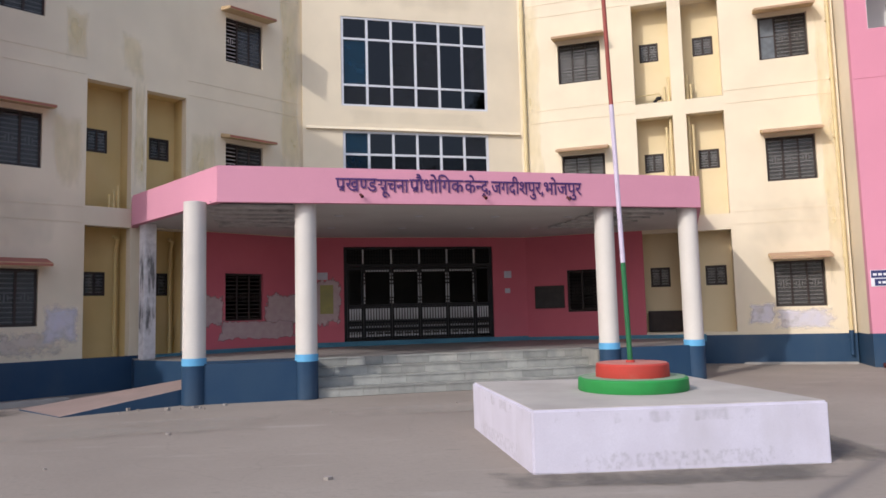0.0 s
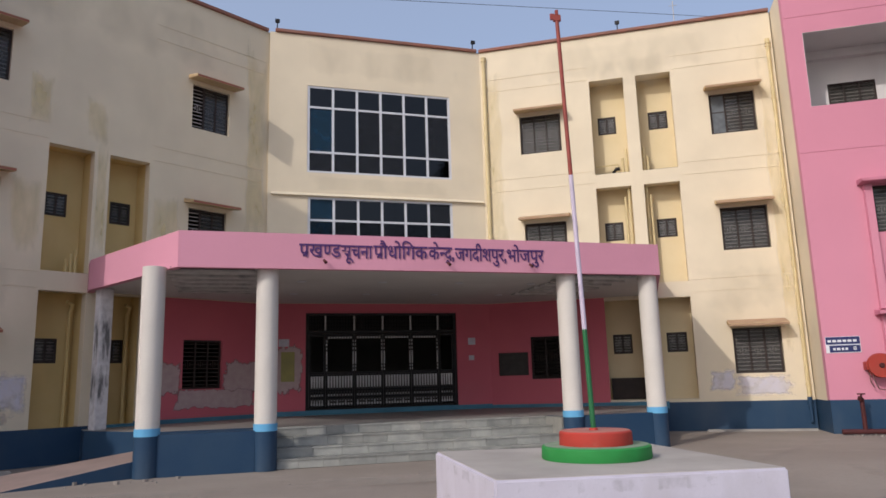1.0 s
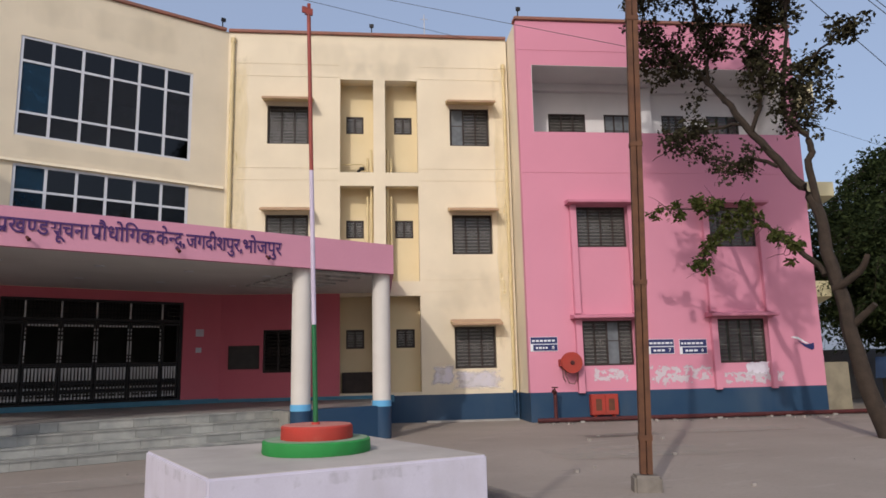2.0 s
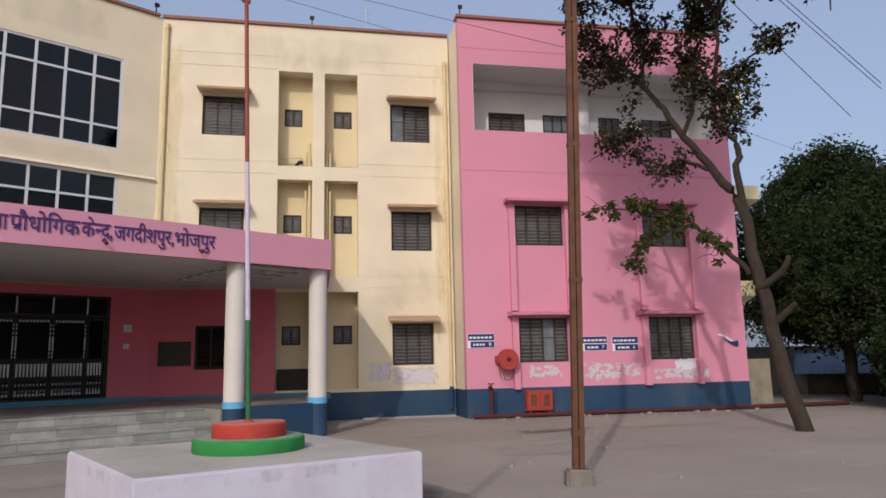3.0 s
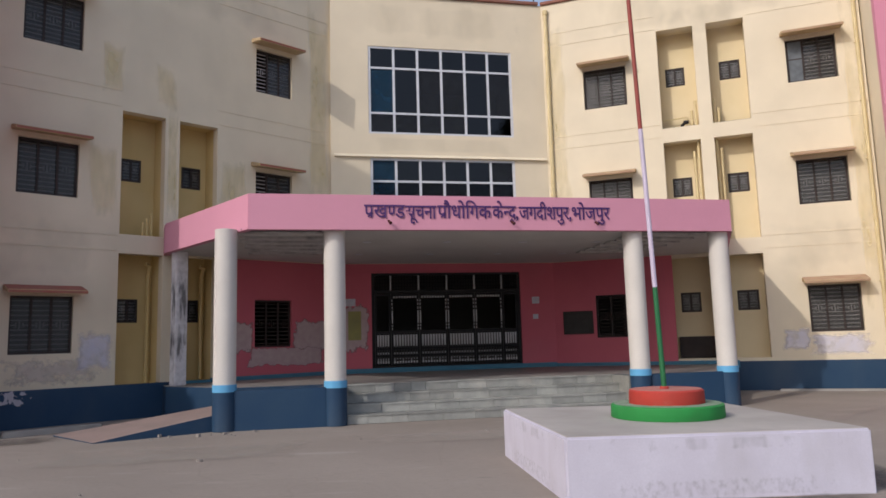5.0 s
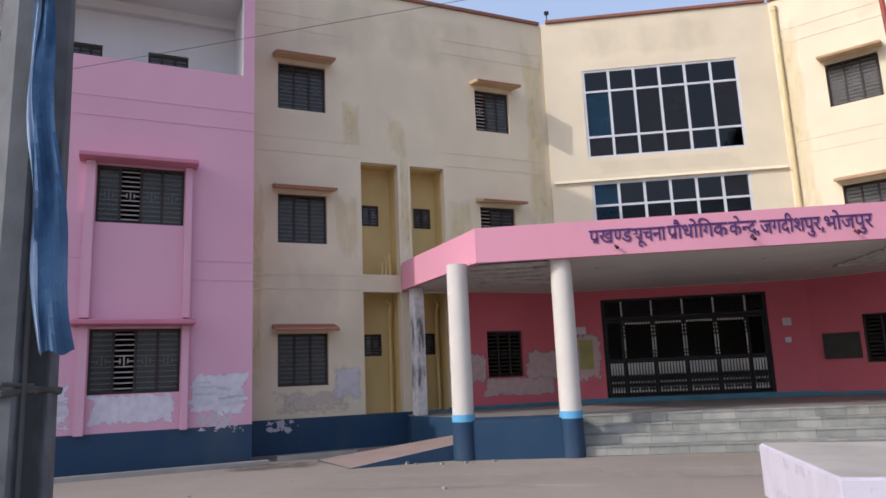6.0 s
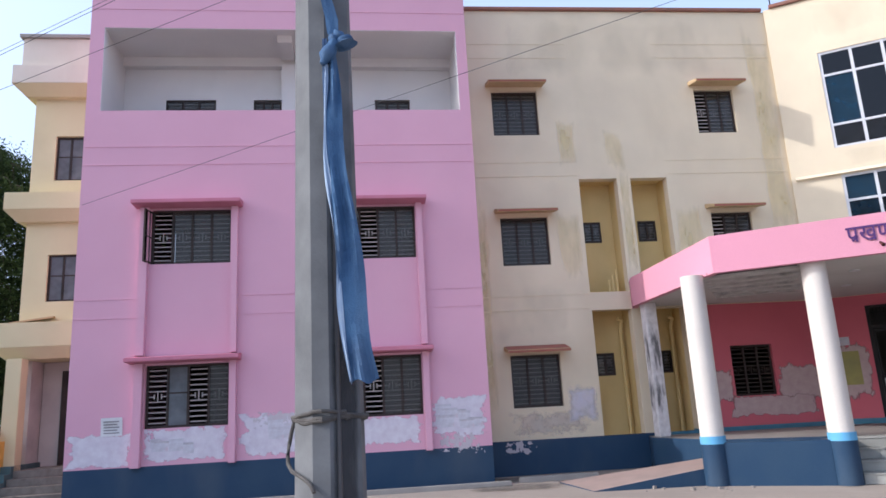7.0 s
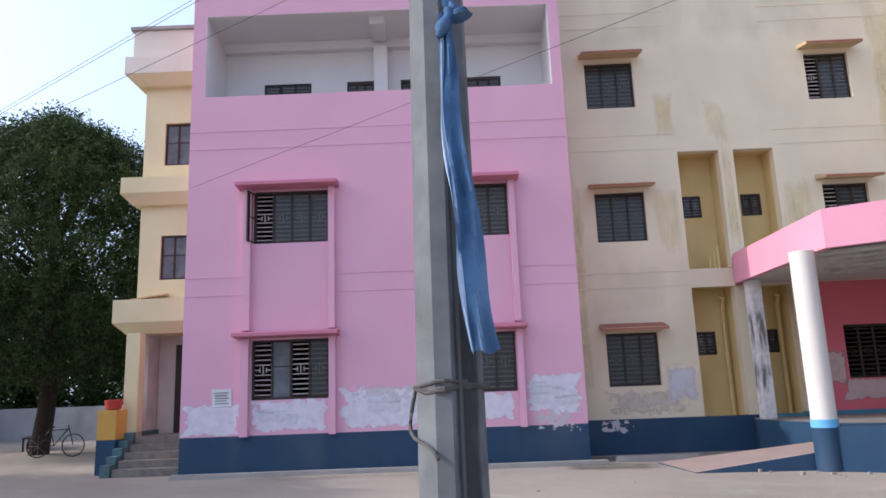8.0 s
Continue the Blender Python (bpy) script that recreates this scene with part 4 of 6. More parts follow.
for a, b in zip(gx, gx[1:]):
    mb = MB()
    n = max(3, int((b - a) / 0.075))
    for i in range(1, n):
        x = a + (b - a) * i / n
        mb.box(x - 0.006, x + 0.006, 0.085, 0.097, 3.0, gz1 - 0.07)
    for i in range(1, 4):
        z = 3.0 + 0.42 * i / 4
        mb.box(a, b, 0.08, 0.09, z - 0.006, z + 0.006)
    part("transom_grille", mb, IRON, gate)
for k, (a, b) in enumerate(zip(gx, gx[1:])):
    mb = MB()
    for x in (a + 0.015, b - 0.055):
        mb.box(x, x + 0.04, 0.07, 0.11, 0.9, 2.9)
    mb.box(a + 0.055, b - 0.055, 0.07, 0.11, 1.80, 1.85)
    mb.box(a + 0.055, b - 0.055, 0.07, 0.11, 2.84, 2.90)
    leaf = part("leaf", mb, IRON, gate)
    side = k in (0, 5)
    if not side:
        mb = MB()
        for x in (a + 0.020, b - 0.050):
            mb.box(x, x + 0.030, 0.055, 0.069, 2.06, 2.42)
            for z in (1.88, 1.97, 2.47, 2.58, 2.68):
                mb.box(x, x + 0.026, 0.055, 0.069, z, z + 0.055)
        n = 9
        for i in range(n):
            x = a + 0.06 + (b - a - 0.12) * (i + 0.2) / n
            mb.box(x, x + 0.045, 0.055, 0.069, 2.78, 2.83)
        part("steel_trim", mb, STEEL, leaf)
    n = max(4, int((b - a) / 0.088))
    mb = MB()
    for i in range(n):
        x = a + 0.05 + (b - a - 0.1) * (i + 0.5) / n
        mb.hexa([(x - 0.017, 0.058, 1.42), (x + 0.017, 0.058, 1.42), (x + 0.017, 0.08, 1.42), (x - 0.017, 0.08, 1.42),
                 (x - 0.024, 0.058, 1.74), (x + 0.024, 0.058, 1.74), (x + 0.024, 0.08, 1.74), (x - 0.024, 0.08, 1.74)])
        mb.box(x - 0.012, x + 0.012, 0.058, 0.08, 1.20, 1.25)
        mb.box(x - 0.012, x + 0.012, 0.058, 0.08, 1.06, 1.09)
        mb.box(x - 0.020, x + 0.020, 0.055, 0.08, 0.95, 1.01)
        if side or i % 3 == 0:
            mb.box(x - 0.010, x + 0.010, 0.058, 0.08, 1.01, 1.06)
    part("steel_bars", mb, STEEL, leaf)
    mb = MB()
    for i in range(n):
        x = a + 0.05 + (b - a - 0.1) * (i + 0.5) / n
        mb.box(x - 0.011, x + 0.011, 0.081, 0.095, 0.93, 1.80)
    for z in (0.92, 1.13, 1.33, 1.74):
        mb.box(a + 0.055, b - 0.055, 0.0955, 0.108, z, z + 0.045)
    part("iron_rails", mb, IRON, leaf)

# ---- lettering on the canopy ----
def text_mesh(text, bold=0.012):
    """Outline mesh of a run of characters in the built-in font."""
    c = bpy.data.curves.new("lettering_draft", "FONT")
    c.body = text
    c.extrude = 0.004
    c.offset = bold
    tmp = new("lettering_draft", c)
    bpy.context.view_layer.update()
    me = bpy.data.meshes.new_from_object(tmp.evaluated_get(bpy.context.evaluated_depsgraph_get()))
    bpy.data.objects.remove(tmp)
    return me


def span(me):
    xs, ys = [v.co.x for v in me.vertices], [v.co.y for v in me.vertices]
    return min(xs), max(xs), min(ys), max(ys)


def stroke(bm, a, b, w=0.045):
    """A pen stroke between two points of the letter plane."""
    a, b = Vector((*a, 0)), Vector((*b, 0))
    n = (b - a).normalized().cross(Vector((0, 0, 1))) * w
    for z in (-0.004, 0.004):
        q = [bm.verts.new(p + Vector((0, 0, z))) for p in (a - n, b - n, b + n, a + n)]
        bm.faces.new(q if z > 0 else q[::-1])


def compose(items):
    """Joins runs, half letters (cut before their stem) and the slanting r-strokes of joined letters into one mesh."""
    bm = bmesh.new()
    x = 0.0
    for kind, text in items:
        if kind == "r":
            sx, style = text
            if style:
                stroke(bm, (x + sx, 0.22), (x + sx - 0.30, 0.03))
            else:
                stroke(bm, (x + sx, -0.02), (x + sx - 0.14, -0.17), 0.035)
                stroke(bm, (x + sx, -0.02), (x + sx + 0.14, -0.17), 0.035)
            continue
        me = text_mesh(text)
        a, b, _, _ = span(me)
        part_bm = bmesh.new()
        part_bm.from_mesh(me)
        if kind == "half":
            cut = a + (b - a) * 0.66
            bmesh.ops.bisect_plane(part_bm, geom=part_bm.verts[:] + part_bm.edges[:] + part_bm.faces[:], plane_co=(cut, 0, 0), plane_no=(1, 0, 0), clear_outer=True)
            b = cut
        bmesh.ops.translate(part_bm, verts=part_bm.verts, vec=(x - a, 0, 0))
        part_bm.to_mesh(me)
        part_bm.free()
        bm.from_mesh(me)
        x += b - a - 0.02
    out = bpy.data.meshes.new("lettering")
    bm.to_mesh(out)
    bm.free()
    return out


def mount(me, name, parent, m, kx, ky, y0, material, depth=0.008):
    x0 = span(me)[0]
    for v in me.vertices:
        v.co = ((v.co.x - x0) * kx, -v.co.z * depth / 0.004 - depth, (v.co.y - y0) * ky)
    me.materials.clear()
    me.materials.append(material)
    me.flip_normals()
    ob = new(name, me)
    ob.parent = parent
    ob.matrix_basis = m
    return ob


def lettering(name, text, parent, m, width, height, material, depth=0.008):
    me = text_mesh(text)
    a, b, c, d = span(me)
    return mount(me, name, parent, m, width / (b - a), height / (d - c), c, material, depth)


P_W = span(text_mesh("\u092a"))[1]
WORDS = (
    ([("run", "\u092a"), ("r", (-0.06, True)), ("run", "\u0916"), ("half", "\u0923"), ("run", "\u0921")], 1.18, 1.985, 0.0),
    ([("run", "\u0938\u0942\u091a\u0928\u093e")], 1.99, 2.61, -0.01),
    ([("r", (P_W - 0.08, True)), ("run", "\u092a\u094c\u0927\u094b\u093f\u0917\u0915")], 2.63, 3.74, 0.0),
    ([("run", "\u0915\u0947"), ("half", "\u0928"), ("r", (0.22, False)), ("run", "\u0926"), ("run", ",")], 3.76, 4.30, 0.0),
    ([("run", "\u091c\u0917\u0926\u0940\u0936\u092a\u0941\u0930,")], 4.32, 5.44, -0.01),
    ([("run", "\u092d\u094b\u091c\u092a\u0941\u0930")], 5.46, 6.30, -0.01),
)
for items, a, b, dz in WORDS:
    me = compose(items)
    x0, x1, _, _ = span(me)
    mount(me, "lettering", canopy, Matrix.Translation((a, FRONT - 0.006 + (a - 1.0) * 0.005, 3.96 + dz)), (b - a) / (x1 - x0), 0.40, 0.0, INK, 0.003)

# ---- flag platform ----
P = [(0.88, 6.93), (3.83, 7.10), (3.42, 9.95), (0.44, 9.85)]
mb = MB()
mb.prism(P, -0.05, 0.60)
plat = solid("flag_platform", mb, [LILAC], label="low square limewashed masonry platform for the flagpole", category="platform", bevel=0.02)
mb = MB()
Q = [(p[0] + (2.13 - p[0]) * 0.02, p[1] + (8.45 - p[1]) * 0.02) for p in P]
mb.prism(Q, 0.596, 0.608)
part("screed_top", mb, SCREED, plat, "grey cement top")
DUST_GREEN = mat("dusty_green", (0.27, 0.33, 0.25), 0.9, second=(0.14, 0.26, 0.13), scale=7)
DUST_RED = mat("dusty_red", (0.46, 0.22, 0.18), 0.9, second=(0.44, 0.12, 0.09), scale=7)
for k in range(4):
    a, b = Vector(P[k]), Vector(P[(k + 1) % 4])
    v = (b - a).normalized()
    w = Vector((v.y, -v.x)) * 0.004
    for z0, z1, nm, mt in ((-0.02, 0.22, "splash_stain", D_SPLASH), (0.42, 0.59, "edge_stain", D_EDGE)):
        mb = MB()
        L = (b - a).length
        mb.poly([(0.03, 0, 0), (L - 0.03, 0, 0), (L - 0.03, 0, z1 - z0), (0.03, 0, z1 - z0)])
        solid(nm, mb, mt, Matrix.Translation((a.x + w.x, a.y + w.y, z0)) @ Matrix.Rotation(math.atan2(v.y, v.x), 4, "Z"), "grey splash marks and scuffs on the limewash", "wall stain", kind="stuff")
plinth = thing("flag_plinth", Matrix.Translation((2.27, 8.47, 0)), "two-tier round plinth, green below and orange-red above", "plinth")
mb = MB()
mb.lathe([(0.625, 0.606), (0.635, 0.62), (0.63, 0.745), (0.61, 0.76)], 40)
part("lower_tier", mb, GREEN, plinth, "green painted tier", smooth=True)
mb = MB()
mb.lathe([(0.425, 0.758), (0.43, 0.77), (0.425, 0.905), (0.41, 0.92)], 14)
part("upper_tier", mb, SAFFRON, plinth, "orange-red painted tier", smooth=True)
for nm, mt, r, z in (("dusty_top", DUST_GREEN, 0.60, 0.7605), ("dusty_top", DUST_RED, 0.40, 0.9205)):
    mb = MB()
    mb.lathe([(r, z - 0.006), (r, z + 0.002)], 40)
    part(nm, mb, mt, plinth, "dust-dulled paint on the flat top")
pole = thing("flagpole", Matrix.Translation((2.25, 8.45, 0)), "slim steel flagpole painted red, lilac white and green", "flagpole")
top = Vector((-0.13, 0.02, 6.20))
base = Vector((0, 0, 0.915))


def along(z):
    return base + (top - base) * ((z - base.z) / (top.z - base.z))


for nm, mt, a, b, r0, r1 in (("green_section", POLE_GREEN, 0.915, 2.10, 0.031, 0.030), ("white_section", POLE_WHITE, 2.10, 4.03, 0.029, 0.028), ("red_section", POLE_RED, 4.03, 6.12, 0.027, 0.026)):
    mb = MB()
    mb.tube([along(a), along(b)], [r0, r1], 14)
    part(nm, mb, mt, pole, smooth=True)
mb = MB()
mb.box(-0.05, 0.05, -0.02, 0.02, 0, 0.09)
mb.box(-0.09, -0.03, -0.012, 0.012, 0.02, 0.11)
mb.box(-0.02, 0.02, -0.02, 0.02, 0.09, 0.16)
part("pulley", mb, POLE_RED, pole, at=Matrix.Translation(along(6.12)), bevel=0.005)
mb = MB()
mb.lathe([(0.055, 0.915), (0.05, 0.945), (0.042, 0.95)], 14)
part("collar", mb, SAFFRON, pole, smooth=True)

# ---- rusty steel pole ----
FOOTING = mat("stained_concrete", (0.235, 0.21, 0.18), 0.9, second=(0.15, 0.13, 0.11), scale=6, grain=90, bump=0.5)
t = thing("steel_pole", pose(6.11, 7.27, 0, 0, 2.0, -28), "rusty brown steel pole of paired channels in a concrete footing", "pole")
mb = MB()
mb.box(-0.17, 0.17, -0.15, 0.15, -0.1, 0.19)
part("footing", mb, FOOTING, t, bevel=0.03)
for x0, x1 in ((-0.073, -0.007), (0.007, 0.073)):
    mb = MB()
    mb.prism([(x0, -0.05), (x1, -0.05), (x1, 0.06), (x1 - 0.01, 0.06), (x1 - 0.01, -0.038), (x0 + 0.01, -0.038), (x0 + 0.01, 0.06), (x0, 0.06)], 0.2, 9.0)
    part("channel", mb, RUST, t)
for z in (0.6, 2.55, 4.4, 6.2):
    mb = MB()
    mb.box(-0.082, 0.082, -0.058, 0.065, z, z + 0.07)
    part("collar", mb, RUST, t, bevel=0.004)

# ---- concrete pole with cloth ----
cp = thing("concrete_pole", pose(-1.485, 1.226, 0, 0, 0, -12), "grey square concrete electricity pole with worn edges", "pole")
mb = MB()
for z0, z1 in ((-0.3, 1.3), (1.3, 2.6), (2.6, 7.5)):
    def half(z):
        return 0.083 - 0.0062 * max(z, 0)
    a, b, c = half(z0), half(z1), 0.03
    ring = lambda h, z: [(-h + c, -h, z), (h - c, -h, z), (h, -h + c, z), (h, h - c, z), (h - c, h, z), (-h + c, h, z), (-h, h - c, z), (-h, -h + c, z)]
    lo, hi = ring(a, z0), ring(b, z1)
    for i in range(8):
        j = (i + 1) % 8
        mb.poly([lo[i], lo[j], hi[j], hi[i]])
    if z1 > 7:
        mb.poly(hi)
part("shaft", mb, POLE_CONC, cp)
# Black staining plus painted shade: this coat darkens the flank turned from the sun.
D_FLANK_SHADE = decal("black_stain_and_shade", (0.045, 0.047, 0.052), (0.075, 0.078, 0.084), 2.4, -0.1, 0.5, 9.0, 0.15, 0.8)
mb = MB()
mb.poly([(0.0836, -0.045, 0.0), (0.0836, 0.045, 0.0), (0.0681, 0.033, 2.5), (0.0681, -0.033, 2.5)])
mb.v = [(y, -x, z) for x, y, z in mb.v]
p = part("damp_streak", mb, D_FLANK_SHADE, cp, "black streak that also paints the shaded flank darker", at=Matrix.Rotation(radians(90), 4, "Z"))
mb = MB()
mb.tube([(0.084, -0.02, 0.2), (0.067, -0.02, 3.0)], 0.006, 6)
part("earth_wire", mb, CABLE, cp)


def loop(z, r, seed, turns=1.0, n=26):
    random.seed(seed)
    pts = []
    for i in range(int(n * turns) + 1):
        a = 2 * math.pi * i / n
        k = r / max(abs(math.cos(a)), abs(math.sin(a))) * 0.97
        k = min(k, r * 1.25)
        pts.append((k * math.cos(a), k * math.sin(a), z + 0.006 * math.sin(a * 2 + seed) + random.uniform(-0.002, 0.002) + 0.004 * i / n))
    return pts


rope = thing("rope", pose(-1.485, 1.226, 0, 0, 0, -12), "grey twisted rope knotted round the concrete pole", "rope")
mb = MB()
mb.tube(loop(1.555, 0.0755, 1, 2.0), 0.0055, 7)
mb.tube(loop(1.568, 0.0775, 3, 1.0), 0.005, 7)
part("coil", mb, ROPE, rope, smooth=True)
mb = MB()
mb.tube([(-0.077, -0.056, 1.56), (-0.083, -0.062, 1.53), (-0.084, -0.068, 1.50), (-0.080, -0.074, 1.475), (-0.065, -0.081, 1.455), (-0.04, -0.084, 1.44), (-0.01, -0.084, 1.432), (0.015, -0.083, 1.425), (0.045, -0.081, 1.412), (0.058, -0.079, 1.395)], 0.005, 7)
part("loose_end", mb, ROPE, rope, smooth=True)

HEM = mat("pale_hem", (0.34, 0.44, 0.58), 0.9, second=(0.26, 0.36, 0.52), scale=20)
cloth = thing("cloth_strip", Matrix.Translation((-1.44, 1.16, 0)), "faded blue cloth strip knotted to the pole and hanging down", "cloth")
R8 = Vector((math.cos(radians(44)), math.sin(radians(44)), 0))
FWD = Vector((R8.y, -R8.x, 0))
random.seed(11)


def ribbon(path, widths, folds, thick=0.0015):
    mb = MB()
    n = len(path)
    cols = 9
    grid = []
    for i, (off, z) in enumerate(path):
        row = []
        for j in range(cols):
            u = j / (cols - 1) - 0.5
            fold = folds * math.sin(u * 9 + i * 0.35) * (0.5 + 0.5 * math.sin(i * 0.5 + 1))
            p = R8 * (off + u * widths[i]) + FWD * (0.055 + fold) + Vector((0, 0, z + 0.006 * math.sin(i + j)))
            row.append(p)
        grid.append(row)
    for side in (0, thick):
        for i in range(n - 1):
            for j in range(cols - 1):
                q = [grid[i][j], grid[i][j + 1], grid[i + 1][j + 1], grid[i + 1][j]]
                q = [x + FWD * side for x in q]
                mb.poly(q if side == 0 else q[::-1])
    return mb


n = 26
path = [(0.036 + 0.070 * (i / (n - 1)) ** 1.5 + 0.005 * math.sin(i * 0.5), 2.52 - 0.88 * i / (n - 1)) for i in range(n)]
wid = [0.022 + 0.028 * min(1, i / 9) + 0.020 * (i / (n - 1)) ** 2 + 0.005 * math.sin(i * 0.45) for i in range(n)]
part("hanging_strip", ribbon(path, wid, 0.012), CLOTH, cloth, smooth=True)
hem = ribbon([(o - w * 0.5, z) for (o, z), w in zip(path, wid)], [0.010 + 0.005 * math.sin(i * 0.7) for i in range(n)], 0.004, 0.003)
part("hem", hem, HEM, cloth, "pale frayed hem", smooth=True)
path = [(0.035 + 0.012 * math.sin(i * 0.9), 2.9 - 0.36 * i / 9) for i in range(10)]
part("upper_strip", ribbon(path, [0.026 + 0.008 * math.sin(i) for i in range(10)], 0.008), CLOTH, cloth, smooth=True)
for k, (o, z, sx, sz, tilt) in enumerate(((0.018, 2.485, 0.020, 0.042, 0.5), (0.058, 2.51, 0.027, 0.016, -0.3), (0.036, 2.525, 0.017, 0.024, 0.9))):
    mb = MB()
    mb.lathe([(max(0.002, math.sin(math.pi * i / 8) * sx * (1 + 0.25 * math.sin(i * 2.3 + k))), -math.cos(math.pi * i / 8) * sz) for i in range(9)], 14)
    mb.v = [(x * (1 + 0.25 * noise.noise(Vector((x * 60, y * 60, zz * 60 + k)))), y, zz) for x, y, zz in mb.v]
    part("knot", mb, CLOTH, cloth, smooth=True, at=Matrix.Translation(R8 * (o + 0.02) + FWD * 0.06 + Vector((0, 0, z))) @ pose(0, 0, 0, 0, math.degrees(tilt), 44))


for k in range(4):
    mb = MB()
    mb.poly([(-0.135, -0.1435, 0.75), (0.135, -0.1435, 0.75), (0.135, -0.1435, CB - 0.1), (-0.135, -0.1435, CB - 0.1)])
    solid("mould_stain", mb, D_BLACK, FC @ pose(-2.77, -2.87, 0, 0, 0, 35 + 90 * k), "black mould on the flaking pillar", "wall patch", kind="stuff")


# ---- fittings on the sunlit pink wing ----
def room_sign(s, z, w, h, digit, torn=False):
    t = thing("room_sign", FRP @ Matrix.Translation((s, -0.006, z)), "blue and white painted metal room sign" + (", torn" if torn else ""), "sign", "room signs")
    mb = MB()
    if torn:
        mb.prism([(0.10, -0.40), (0.34, -0.33), (0.55, -0.21), (0.66, -0.20), (0.52, -0.28), (0.34, -0.40), (0.2, -0.42)], -0.003, 0.0)
        mb.v = [(x, -0.002 + zz, -y) for x, y, zz in mb.v]
    else:
        mb.box(0, w, -0.008, 0.003, 0, h)
    part("plate", mb, SIGN_WHITE, t)
    mb = MB()
    if torn:
        mb.prism([(0.30, -0.30), (0.56, -0.18), (w, -0.22), (w, -0.05), (0.72, -0.02), (0.5, -0.12)], -0.003, 0.0)
        mb.v = [(x, -0.011 + zz, -y) for x, y, zz in mb.v]
    else:
        mb.box(0.01, w - 0.01, -0.0115, -0.0085, h * 0.52, h - 0.01)
        mb.box(w * 0.10, w - 0.012, -0.0115, -0.0085, 0.015, h * 0.46)
    part("blue_field", mb, SIGN_BLUE, t)
    if not torn:
        mb = MB()
        random.seed(int(s * 10))
        x = 0.05
        while x < w - 0.1:
            q = random.uniform(0.05, 0.13)
            mb = MB()
            mb.box(x, min(x + q, w - 0.05), -0.0145, -0.012, h * 0.66, h * 0.66 + 0.055)
            part("writing_bar", mb, SIGN_WHITE, t)
            x += q + 0.03
        x = w * 0.2
        while x < w * 0.62:
            q = random.uniform(0.05, 0.12)
            mb = MB()
            mb.box(x, x + q, -0.0145, -0.012, h * 0.17, h * 0.17 + 0.055)
            part("writing_bar", mb, SIGN_WHITE, t)
            x += q + 0.03
        lettering("lettering", digit, t, Matrix.Translation((w * 0.78, -0.012, h * 0.15)), 0.07, 0.09, SIGN_WHITE, 0.002)
    return t


room_sign(4.72, 1.93, 0.78, 0.40, "8")
room_sign(8.12, 1.79, 0.78, 0.42, "7")
room_sign(9.06, 1.77, 0.82, 0.42, "6")
room_sign(12.35, 1.80, 0.80, 0.40, "", True)

HOSE = mat("faded_hose", (0.20, 0.10, 0.09), 0.8, second=(0.14, 0.08, 0.08), scale=9)
reel = thing("fire_hose_reel", FRP @ Matrix.Translation((5.79, -0.30, 1.60)), "red fire hose reel with hanging hose on the pink wall", "hose reel")
mb = MB()
mb.lathe([(0.285, -0.09), (0.29, -0.075), (0.29, -0.06), (0.10, -0.055), (0.10, 0.055), (0.29, 0.06), (0.29, 0.075), (0.285, 0.09)], 32)
mb.v = [(x, z, y) for x, y, z in mb.v]
part("drum", mb, RED, reel, smooth=True)
mb = MB()
mb.lathe([(0.05, -0.125), (0.06, -0.11), (0.06, -0.05)], 20)
mb.v = [(x, z, y) for x, y, z in mb.v]
part("hub", mb, DULLRED, reel, smooth=True)
mb = MB()
for i in range(5):
    r = 0.13 + 0.03 * i
    mb.tube([(r * math.cos(a * 0.2618), -0.04 + 0.02 * i, r * math.sin(a * 0.2618)) for a in range(25)], 0.016, 6)
part("wound_hose", mb, HOSE, reel, smooth=True)
mb = MB()
mb.box(-0.3, -0.14, 0.0, 0.29, -0.10, 0.10)
mb.box(-0.05, 0.05, 0.08, 0.30, -0.05, 0.05)
part("bracket", mb, RED, reel, bevel=0.01)
mb = MB()
mb.tube([(-0.2, -0.02, -0.1), (-0.17, 0.02, -0.35), (-0.08, 0.05, -0.55), (0.08, 0.08, -0.58), (0.16, 0.1, -0.45), (0.2, 0.08, -0.2)], 0.016, 8)
mb.tube([(-0.24, 0.1, -0.1), (-0.22, 0.12, -0.4), (-0.15, 0.15, -0.52)], 0.013, 8)
part("hanging_hose", mb, HOSE, reel, smooth=True)

BROWN_PANE = mat("dusty_brown_pane", (0.14, 0.055, 0.03), 0.4, second=(0.09, 0.04, 0.025), scale=5, bump=0.03)
box = thing("hose_cabinet", FRP @ Matrix.Translation((6.32, -0.26, 0.16)), "red steel hose cabinet with two glazed doors", "cabinet")
mb = MB()
mb.box(0, 0.76, 0.03, 0.25, 0, 0.56)
part("body", mb, RED, box, bevel=0.01)
for x in (0.02, 0.385):
    mb = MB()
    for b in ((x, x + 0.355, 0.02, 0.12), (x, x + 0.355, 0.44, 0.54), (x, x + 0.09, 0.12, 0.44), (x + 0.265, x + 0.355, 0.12, 0.44)):
        mb.box(b[0], b[1], 0.0, 0.028, b[2], b[3])
    d = part("door", mb, RED, box)
    mb = MB()
    mb.box(x + 0.09, x + 0.265, 0.014, 0.02, 0.12, 0.44)
    part("pane", mb, BROWN_PANE, d)
for x in (0.08, 0.62):
    mb = MB()
    mb.box(x, x + 0.06, 0.06, 0.2, -0.17, 0.0)
    part("leg", mb, RED, box)

